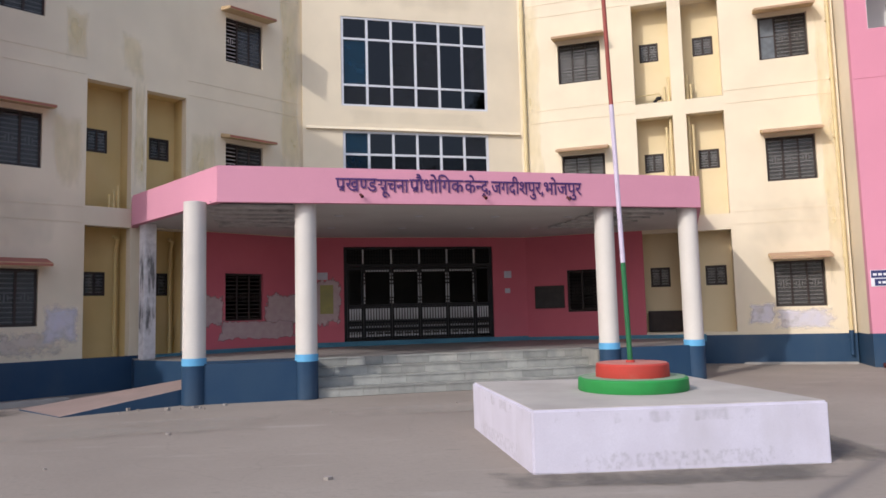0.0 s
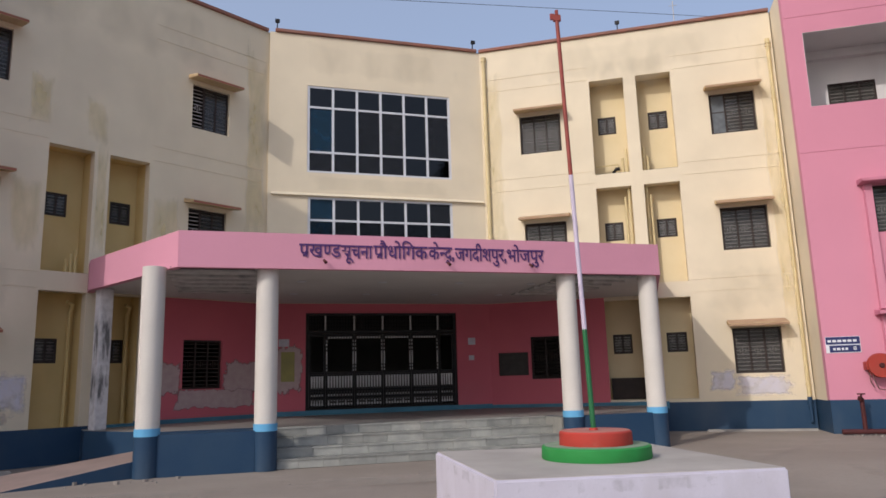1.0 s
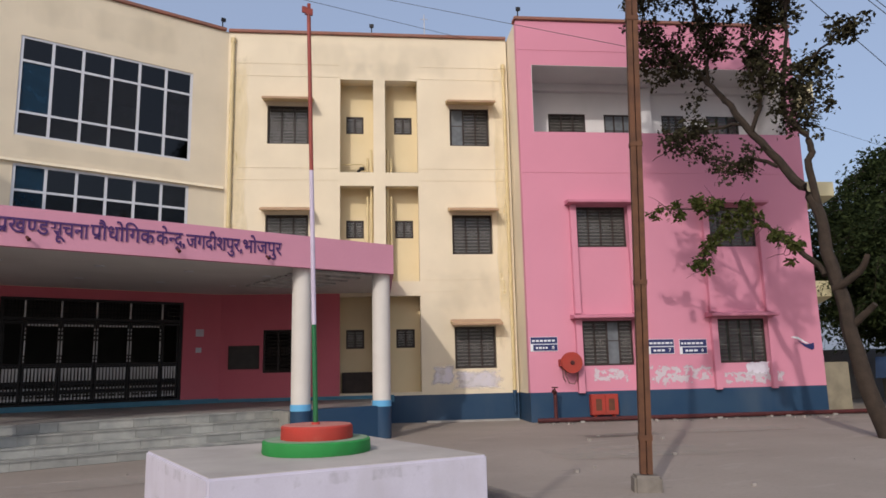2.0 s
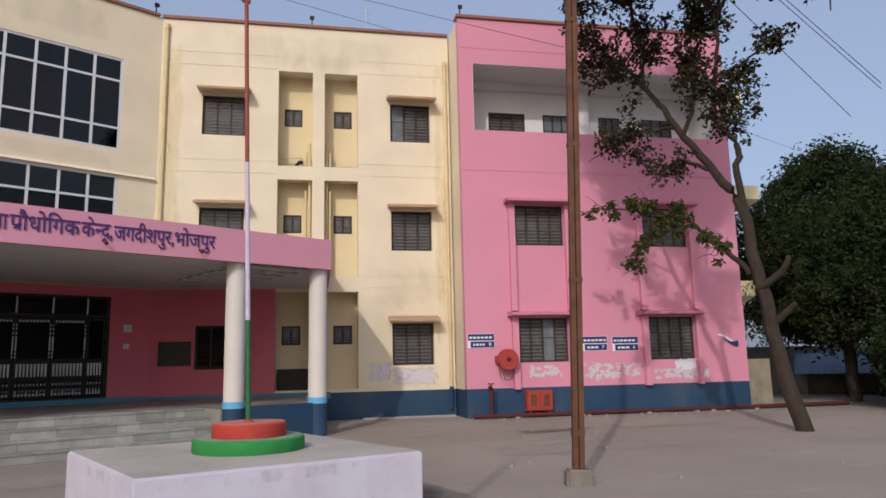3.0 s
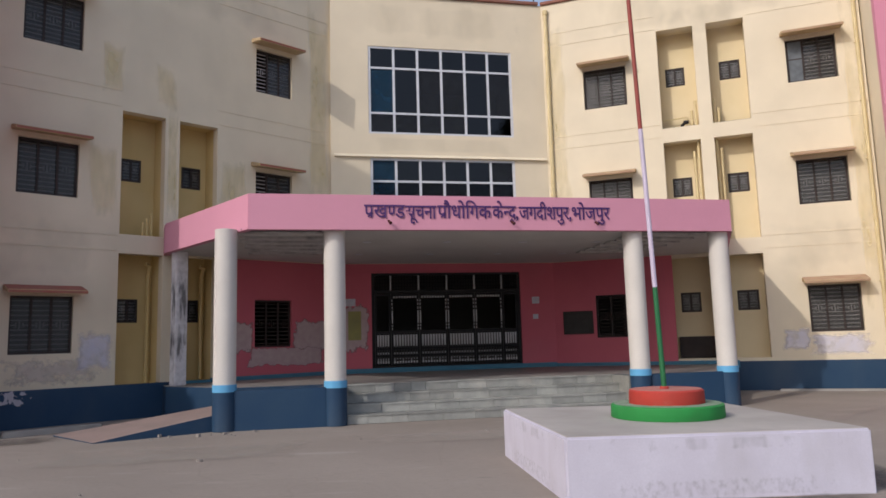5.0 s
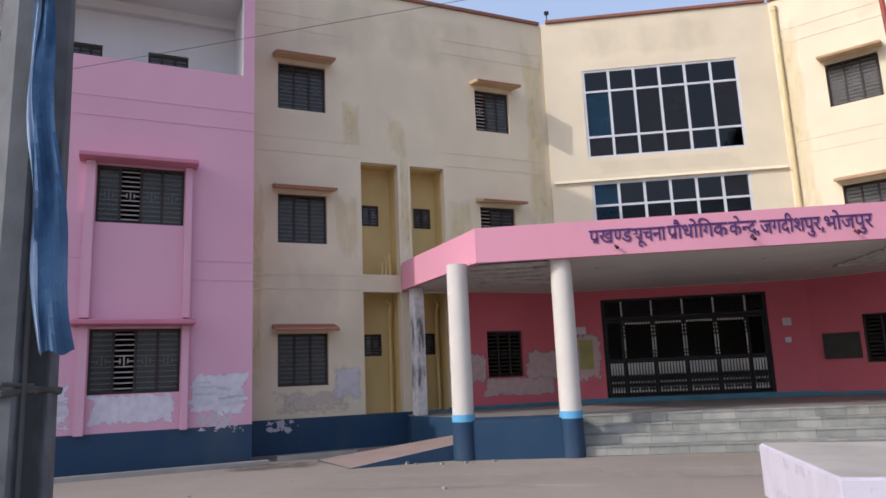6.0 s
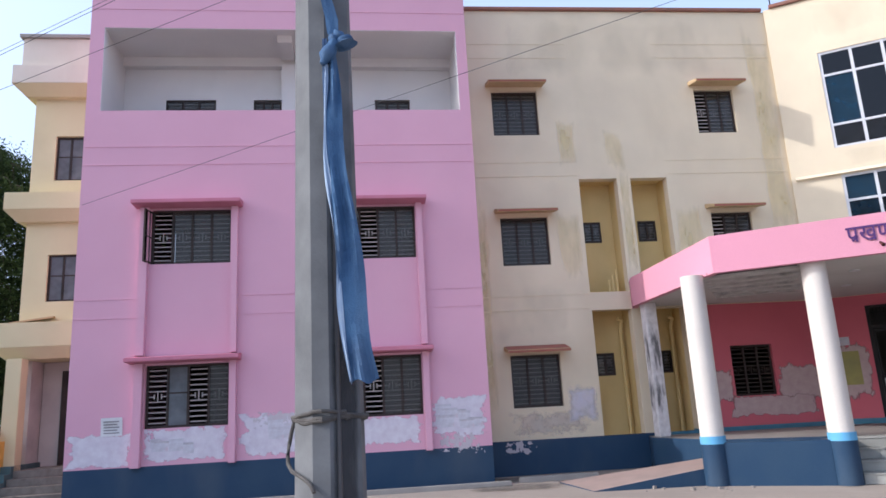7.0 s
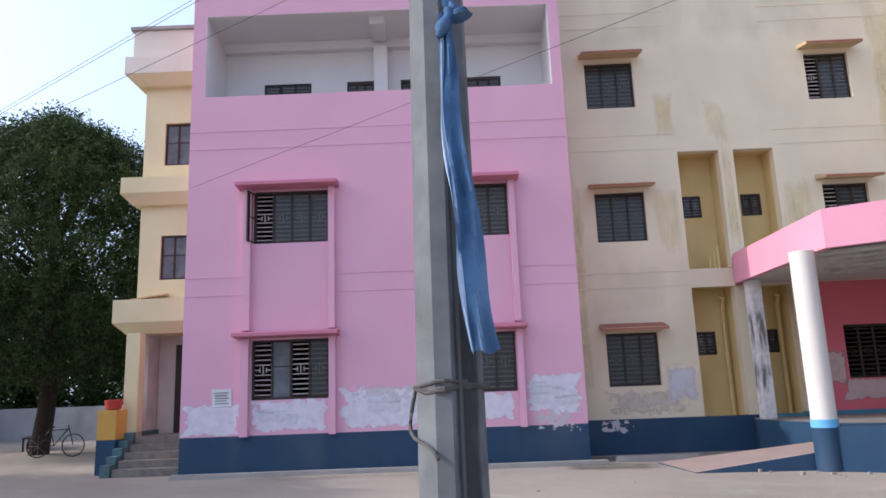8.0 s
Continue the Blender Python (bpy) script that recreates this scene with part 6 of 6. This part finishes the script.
def smooth_path(pts, k=4, wob=0.05):
    out = []
    P_ = [Vector(p) for p in pts]
    for i in range(len(P_) - 1):
        a, b = P_[max(i - 1, 0)], P_[i]
        c, d = P_[i + 1], P_[min(i + 2, len(P_) - 1)]
        for j in range(k):
            t_ = j / k
            v = 0.5 * ((2 * b) + (c - a) * t_ + (2 * a - 5 * b + 4 * c - d) * t_ ** 2 + (3 * b - a - 3 * c + d) * t_ ** 3)
            out.append(v + Vector((random.uniform(-wob, wob), random.uniform(-wob, wob), random.uniform(-wob, wob))))
    out.append(P_[-1])
    return out


def leaf(mb, p, size, droop=0.4, narrow=0.45):
    d = Vector((random.gauss(0, 1), random.gauss(0, 1), random.gauss(-droop, 0.6))).normalized()
    u = d.cross(Vector((random.gauss(0, 1), random.gauss(0, 1), random.gauss(0, 1)))).normalized()
    s = size * random.uniform(0.6, 1.3)
    w = s * narrow
    mid = p + d * s * 0.5 + d.cross(u) * s * 0.08
    mb.poly([p, mid + u * w * 0.5, p + d * s, mid - u * w * 0.5])


def clump(mb, c, r, n, size, droop=0.4, narrow=0.45, flat=0.8):
    for _ in range(n):
        v = Vector((random.gauss(0, 1), random.gauss(0, 1), random.gauss(0, flat)))
        v = v.normalized() * r * random.random() ** 0.45
        leaf(mb, c + v, size, droop, narrow)


def tree(name, label, limbs, twigs, leafspec, bark=BARK, leafmat=LEAF, on=None):
    """limbs: (points, r0, r1); twigs: random side shoots along the listed limbs, each ending in clumps."""
    t = on or thing(name, None, label, "tree")
    wood, crown = MB(), MB()
    for pts, r0, r1, shoots, length, leafy in limbs:
        path_ = smooth_path(pts, 4, 0.02 if r0 > 0.06 else 0.04)
        grow(wood, path_, r0, r1)
        for _ in range(shoots):
            k = random.randint(len(path_) // 4, len(path_) - 1)
            p = path_[k]
            d = Vector((random.gauss(0, 1), random.gauss(0, 1), random.gauss(0.25, 0.7))).normalized()
            l = length * random.uniform(0.5, 1.2)
            q = [p, p + d * l * 0.5 + Vector((0, 0, random.uniform(-0.1, 0.15))), p + d * l + Vector((0, 0, random.uniform(-0.3, 0.2)))]
            sp = smooth_path(q, 3, 0.03)
            grow(wood, sp, max(r1 * 0.55, 0.012), 0.006, 5)
            for _ in range(2):
                q0 = sp[random.randint(1, len(sp) - 1)]
                d2 = Vector((random.gauss(0, 1), random.gauss(0, 1), random.gauss(0.1, 0.7))).normalized() * random.uniform(0.2, 0.5)
                grow(wood, [q0, q0 + d2 * 0.5 + Vector((0, 0, 0.03)), q0 + d2], 0.007, 0.003, 4)
            for e in range(twigs):
                c = sp[random.randint(2, len(sp) - 1)] + Vector((random.gauss(0, 0.12), random.gauss(0, 0.12), random.gauss(0, 0.12)))
                if random.random() < leafy:
                    clump(crown, c, leafspec[0] * random.uniform(0.5, 1.2), leafspec[1], leafspec[2], leafspec[3], leafspec[4])
    part("side_limb" if on else "trunk", wood, bark, t, smooth=True)
    part("low_foliage" if on else "crown", crown, leafmat, t, label if on else "")
    return t


random.seed(5)
yard_tree = tree("yard_tree", "leaning yard tree with sparse dusty dark leaves and bare twigs", [
    ([(13.88, 9.44, -0.15), (13.75, 9.8, 1.39), (13.74, 9.98, 2.57), (13.71, 10.21, 3.79), (13.73, 10.36, 4.85), (13.52, 10.84, 5.76), (13.23, 11.43, 6.76), (13.09, 11.98, 7.74)], 0.175, 0.07, 0, 1, 0),
    ([(13.76, 10.32, 4.52), (13.62, 10.35, 5.7), (13.67, 10.27, 6.1), (13.51, 10.33, 6.51), (13.33, 10.59, 6.92), (13.35, 10.56, 7.63), (13.43, 10.44, 8.56), (13.47, 10.38, 9.51), (13.6, 10.2, 10.6)], 0.085, 0.03, 12, 0.42, 0.85),
    ([(13.38, 10.51, 6.88), (13.52, 10.13, 7.82), (13.58, 9.87, 8.1), (13.72, 9.31, 8.41), (13.89, 9.07, 8.45)], 0.045, 0.01, 9, 0.3, 0.7),
    ([(13.51, 10.33, 6.51), (13.53, 10.11, 6.79), (13.5, 9.98, 7.18), (13.45, 10.06, 7.46)], 0.03, 0.01, 7, 0.35, 0.9),
    ([(13.66, 10.1, 3), (13.77, 9.59, 3.31), (13.79, 9.39, 3.62)], 0.09, 0.05, 0, 0.3, 0),
    ([(13.8, 9.91, 2.21), (13.89, 9.42, 2.62)], 0.085, 0.055, 0, 0.3, 0),
    ([(13.42, 10.97, 5.88), (13.28, 11.53, 6.22), (13.13, 11.93, 6.19), (12.87, 12.49, 6.44), (12.73, 12.69, 6.58)], 0.05, 0.015, 7, 0.25, 0.9),
    ([(13.09, 11.98, 7.74), (12.95, 12.37, 8.33), (12.82, 12.72, 8.86), (12.57, 13.27, 9.11), (12.26, 13.89, 9.45)], 0.07, 0.015, 17, 0.55, 0.8),
    ([(13.21, 11.64, 7.07), (12.79, 12.59, 7.12), (12.57, 13.09, 6.92), (12.25, 13.73, 6.64)], 0.035, 0.008, 12, 0.45, 0.55),
    ([(13.23, 11.43, 6.76), (13.32, 11.12, 7.54), (13.3, 11.15, 8.51), (13.5, 10.86, 9.26), (13.41, 10.99, 10.09), (13.4, 11, 11.4)], 0.055, 0.02, 24, 0.55, 0.9),
    ([(12.95, 12.37, 8.33), (12.96, 12.35, 9.29), (12.87, 12.48, 10.25), (12.9, 12.5, 11.8)], 0.045, 0.015, 20, 0.6, 0.85),
    ([(12.96, 12.53, 8.61), (12.5, 13.37, 9.72), (12.22, 13.77, 10.4), (12.4, 13.5, 11.5)], 0.04, 0.012, 15, 0.5, 0.8),
    ([(13.47, 10.38, 9.51), (13.8, 9.5, 10.7), (14, 8.6, 10.7), (13.9, 8, 9.7), (13.74, 7.88, 8.47)], 0.05, 0.015, 16, 0.5, 0.8),
    # From here the limbs rise out of view, added to shade the pink wing.
    ([(13.4, 10.6, 9.7), (12.5, 10.3, 10.9), (11.5, 9.8, 11.7), (10.6, 9.3, 12.1)], 0.06, 0.015, 60, 0.9, 0.98),
    ([(12.5, 10.3, 10.9), (12.1, 11.0, 11.6), (11.4, 11.2, 12.2)], 0.05, 0.015, 50, 0.9, 0.98),
    ([(13.5, 10.4, 9.5), (13.1, 10.8, 10.8), (12.4, 11.4, 12.2), (11.8, 11.9, 13.2)], 0.06, 0.015, 42, 1.2, 0.95),
    ([(13.5, 10.3, 9.9), (13.9, 9.8, 11.4), (14.2, 9.4, 13.2)], 0.06, 0.015, 42, 1.2, 0.95),
    ([(12.9, 12.4, 9.9), (12.2, 12.2, 11.2), (11.4, 12.3, 12.4)], 0.05, 0.015, 34, 1.1, 0.95),
    ([(13.4, 11.0, 10.4), (13.5, 11.2, 12.0), (13.9, 11.3, 13.6)], 0.05, 0.015, 40, 1.2, 0.95),
], 5, (0.27, 20, 0.125, 0.5, 0.6))
# Unseen upper crown, added and thickened to deepen the shadow on the wing.
random.seed(9)
tree("yard_tree", "dense dark upper foliage out of view, added to shade the wing", [
    ([(13.4, 10.6, 9.9), (12.5, 10.3, 11.2), (11.5, 9.8, 12.0), (10.6, 9.3, 12.4)], 0.06, 0.015, 46, 0.8, 1.0),
    ([(12.5, 10.3, 11.2), (12.1, 11.0, 11.9), (11.4, 11.2, 12.5)], 0.05, 0.015, 40, 0.8, 1.0),
    ([(13.6, 10.2, 10.6), (13.5, 9.6, 11.8), (13.0, 8.9, 12.6)], 0.05, 0.015, 40, 0.9, 1.0),
    ([(13.5, 9.6, 11.8), (12.6, 9.4, 12.3), (11.8, 8.8, 12.9)], 0.05, 0.015, 40, 0.9, 1.0),
    ([(12.5, 10.3, 11.2), (10.9, 9.4, 11.7), (9.4, 8.6, 12.0)], 0.05, 0.015, 60, 1.0, 1.0),
    ([(10.9, 9.4, 11.7), (10.4, 10.2, 12.2), (9.6, 10.4, 12.8)], 0.04, 0.012, 46, 1.0, 1.0),
], 5, (0.5, 70, 0.21, 0.5, 0.62), on=yard_tree)
random.seed(8)
tree("yard_tree", "greener leaves on the low side limbs", [
    ([(13.67, 10.27, 3.32), (13.71, 10.73, 3.81), (13.58, 11.27, 4.3), (13.4, 11.88, 4.94), (12.93, 12.75, 5.22), (12.32, 13.81, 5.39)], 0.07, 0.01, 20, 0.3, 0.9),
    ([(13.11, 12.31, 5), (12.99, 12.49, 4.34), (12.73, 12.86, 3.88)], 0.022, 0.008, 7, 0.2, 0.95),
], 3, (0.15, 30, 0.12, 0.4, 0.6), leafmat=LEAF_BRIGHT, on=yard_tree)


def bushy(name, label, base, height, radius, n, leafspec, leafmat, seed, trunk_r=0.2, low=0.25, fronds=0):
    random.seed(seed)
    t = thing(name, None, label, "tree", "background trees")
    wood, crown = MB(), MB()
    b = Vector(base)
    grow(wood, smooth_path([b + Vector((0, 0, -0.2)), b + Vector((0.1, 0.1, height * 0.3)), b + Vector((0.2, -0.1, height * 0.6)), b + Vector((0, 0, height * 0.9))], 4, 0.05), trunk_r, 0.05)
    for i in range(n):
        a, k = random.uniform(0, 2 * math.pi), random.random()
        h = height * (low + (1 - low) * random.random())
        rr = radius * math.sin(min(1, (h / height - low) / (1 - low) * 0.82 + 0.18) * math.pi) ** 0.6 * (0.45 + 0.55 * k)
        c = b + Vector((rr * math.cos(a), rr * math.sin(a), h + random.uniform(-0.3, 0.3)))
        if i % 14 == 0:
            s = b + Vector((0, 0, max(0.8, h * 0.7)))
            grow(wood, smooth_path([s, (s + c) / 2 + Vector((0, 0, 0.2)), c], 3, 0.05), trunk_r * 0.25, 0.012, 5)
        clump(crown, c, leafspec[0] * random.uniform(0.6, 1.25), leafspec[1], leafspec[2], leafspec[3], leafspec[4])
    for i in range(fronds):
        a, h = random.uniform(0, 2 * math.pi), height * (low + (1.02 - low) * random.random() ** 0.8)
        rr = radius * math.sin(min(1, (h / height - low) / (1 - low) * 0.82 + 0.18) * math.pi) ** 0.6 * random.uniform(0.85, 1.08)
        out = Vector((math.cos(a), math.sin(a), 0))
        p = b + out * rr + Vector((0, 0, h))
        run, fall = random.uniform(0.4, 1.0), random.uniform(0.5, 1.3)
        sp = [p + out * run * math.sin(u * 1.4) + Vector((0, 0, 0.25 * u - fall * u * u)) for u in (0, 0.2, 0.4, 0.6, 0.8, 1.0)]
        grow(wood, sp, 0.012, 0.004, 4)
        for j in range(48):
            u = random.random() * 4.99
            k = int(u)
            leaf(crown, sp[k].lerp(sp[k + 1], u - k) + Vector((random.gauss(0, 0.06), random.gauss(0, 0.06), random.gauss(0, 0.05))), leafspec[2] * 0.9, 0.9, 0.3)
    part("trunk", wood, BARK, t, smooth=True)
    part("crown", crown, leafmat, t)


bushy("shade_tree", "large feathery dark green tree beside the stair block", (-26.5, 7.1, 0), 11.2, 5.3, 720, (0.75, 190, 0.16, 0.8, 0.34), LEAF_DEEP, 31, 0.32, 0.24, 900)
bushy("shade_tree", "large feathery dark green tree behind the yard", (-34.5, 17, 0), 10.0, 5.0, 380, (0.9, 80, 0.34, 0.8, 0.36), LEAF_DEEP, 32, 0.3, 0.15)
for k, (x, y) in enumerate(((-43, 4), (-44, 12), (-41, -3))):
    bushy("shade_tree", "large dark green tree at the yard's far edge", (x, y, 0), 7.5 + k, 4.5, 240, (1.0, 80, 0.40, 0.5, 0.4), LEAF_DEEP, 40 + k, 0.25, 0.05)
# Out-of-view tree added so its shadow darkens the yard's left edge.
bushy("shade_tree", "unseen feathery dark green tree added to shade the yard", (-22.0, -5.0, 0), 9.5, 5.0, 420, (0.9, 90, 0.32, 0.6, 0.36), LEAF_DEEP, 44, 0.3, 0.2)
bushy("garden_tree", "dense green tree beyond the pink wing", (25.5, 15.5, 0), 8.8, 3.8, 420, (0.75, 150, 0.18, 0.3, 0.5), LEAF_DARK, 33, 0.22, 0.26, 200)
bushy("garden_tree", "dense green tree beyond the pink wing", (24.2, 11.0, 0), 6.6, 3.0, 320, (0.65, 140, 0.17, 0.3, 0.5), LEAF_DARK, 34, 0.2, 0.06)
bushy("garden_shrub", "dense dark shrub beyond the pink wing", (21.8, 9.6, 0), 3.4, 2.4, 200, (0.6, 120, 0.16, 0.3, 0.5), LEAF_DARK, 37, 0.1, 0.02)
bushy("garden_shrub", "dense dark shrub beyond the pink wing", (24.5, 7.5, 0), 4.0, 2.8, 220, (0.65, 120, 0.17, 0.3, 0.5), LEAF_DARK, 38, 0.1, 0.02)
bushy("garden_tree", "dense green tree beyond the pink wing", (29, 10, 0), 8.0, 4.4, 380, (0.8, 150, 0.2, 0.3, 0.5), LEAF_DARK, 35, 0.2, 0.06)

bushy("garden_tree", "dense green tree beyond the pink wing", (23.2, 14.0, 0), 6.6, 2.7, 320, (0.65, 140, 0.17, 0.3, 0.5), LEAF_DARK, 36, 0.2, 0.34, 160)

# ---- yard edges ----
# Whitewash greyed to carry the shade by the trees in its colour.
SHADEWASH = mat("shaded_whitewash", (0.46, 0.45, 0.45), 0.9, second=(0.36, 0.35, 0.35), scale=1.2, stain=(0.2, 0.19, 0.19), stain_amt=0.6, stain_stretch=0.4)
mb = MB()
mb.box(-46, -28.5, 21.0, 21.3, -0.1, 2.1)
solid("boundary_wall", mb, SHADEWASH, pose(0, 0, 0), "whitewashed boundary wall behind the trees", "wall", kind="structure")
mb = MB()
mb.box(-9, 12, 0, 0.25, -0.1, 1.45)
solid("boundary_wall", mb, SHADEWASH, pose(-37, 9.9, 0, 0, 0, 31), "whitewashed boundary wall behind the trees", "wall", kind="structure")
mb = MB()
mb.box(13.75, 14.75, 0.8, 1.1, -0.1, 1.45)
solid("garden_wall", mb, [GARDEN_WALL], FRP, "low cream garden wall beside the wing", "wall", kind="structure", bevel=0.02)
mb = MB()
mb.box(16, 45, 7.2, 7.5, -0.1, 1.9)
solid("boundary_wall", mb, SHADEWASH, FRP, "whitewashed boundary wall behind the trees", "wall", kind="structure")


# ---- under the shade tree ----
bench = thing("bench", pose(-29.5, 7.6, 0, 0, 0, -20), "dark wooden bench under the shade tree", "bench")
mb = MB()
mb.box(-1.0, 1.0, -0.2, 0.2, 0.43, 0.48)
part("seat", mb, FRAME, bench, bevel=0.008)
mb = MB()
mb.box(-1.0, 1.0, 0.2, 0.24, 0.55, 0.95)
part("backrest", mb, FRAME, bench, bevel=0.008)
for x in (-0.85, 0.85):
    for y in (-0.16, 0.2):
        mb = MB()
        mb.box(x - 0.03, x + 0.03, y - 0.03, y + 0.03, -0.02, 0.43 if y < 0 else 0.9)
        part("leg", mb, FRAME, bench)
bike = thing("bicycle", pose(-24.6, 7.0, 0, 0, 0, 50), "dark bicycle leaning by the tree trunk", "bicycle")
for x in (-0.52, 0.52):
    mb = MB()
    mb.tube([(x + 0.33 * math.cos(a * math.pi / 12), 0, 0.34 + 0.33 * math.sin(a * math.pi / 12)) for a in range(25)], 0.018, 6, caps=False)
    w = part("wheel", mb, IRON, bike, smooth=True)
    mb = MB()
    for a in range(8):
        mb.tube([(x, 0, 0.34), (x + 0.32 * math.cos(a * math.pi / 4), 0, 0.34 + 0.32 * math.sin(a * math.pi / 4))], 0.003, 4)
    part("spokes", mb, STEEL, w)
mb = MB()
for a, b in (((-0.52, 0, 0.34), (-0.18, 0, 0.85)), ((-0.18, 0, 0.85), (-0.05, 0, 0.34)), ((-0.52, 0, 0.34), (-0.05, 0, 0.34)), ((-0.05, 0, 0.34), (0.36, 0, 0.85)), ((-0.18, 0, 0.80), (0.36, 0, 0.82)), ((0.34, 0, 0.95), (0.52, 0, 0.34))):
    mb.tube([a, b], 0.016, 6)
part("frame", mb, IRON, bike)
mb = MB()
mb.tube([(0.28, -0.25, 0.97), (0.34, 0, 0.98), (0.28, 0.25, 0.97)], 0.013, 6)
part("handlebar", mb, STEEL, bike)
mb = MB()
mb.box(-0.3, -0.06, -0.07, 0.07, 0.88, 0.93)
part("saddle", mb, IRON, bike, bevel=0.02)

# ---- overhead wires ----
def cable(name, a, b, sag, r=0.006):
    a, b = Vector(a), Vector(b)
    mb = MB()
    pts = [a.lerp(b, i / 30) - Vector((0, 0, sag * 4 * (i / 30) * (1 - i / 30))) for i in range(31)]
    mb.tube(pts, r, 6)
    solid(name, mb, CABLE, None, "thin black overhead cable", "cable", "overhead cables")

cable("overhead_cable", (-14.97, 6.62, 6.21), (6.52, 12.83, 8.57), 0.0, 0.0045)
cable("overhead_cable", (-14.36, 1.77, 5.81), (-5.64, 6.16, 8.76), 0.0, 0.0042)
cable("overhead_cable", (-14.42, 1.64, 5.75), (-5.47, 6.49, 9.14), 0.0, 0.0036)
cable("overhead_cable", (-14.46, 0.69, 4.63), (-1.63, 8.02, 8.63), 0.0, 0.0036)
cable("overhead_cable", (6.23, 7.26, 5.86), (1.25, 17.19, 11.66), 0.0, 0.0045)
cable("overhead_cable", (17.55, 9.90, 7.45), (10.64, 8.75, 9.24), 0.0, 0.009)
cable("overhead_cable", (26.35, 14.84, 8.20), (14.31, 11.08, 7.14), 0.0, 0.0045)
cable("overhead_cable", (12.63, 8.33, 8.74), (15.23, 7.88, 7.05), 0.0, 0.008)
cable("overhead_cable", (12.71, 8.22, 8.70), (15.23, 7.87, 7.17), 0.0, 0.008)
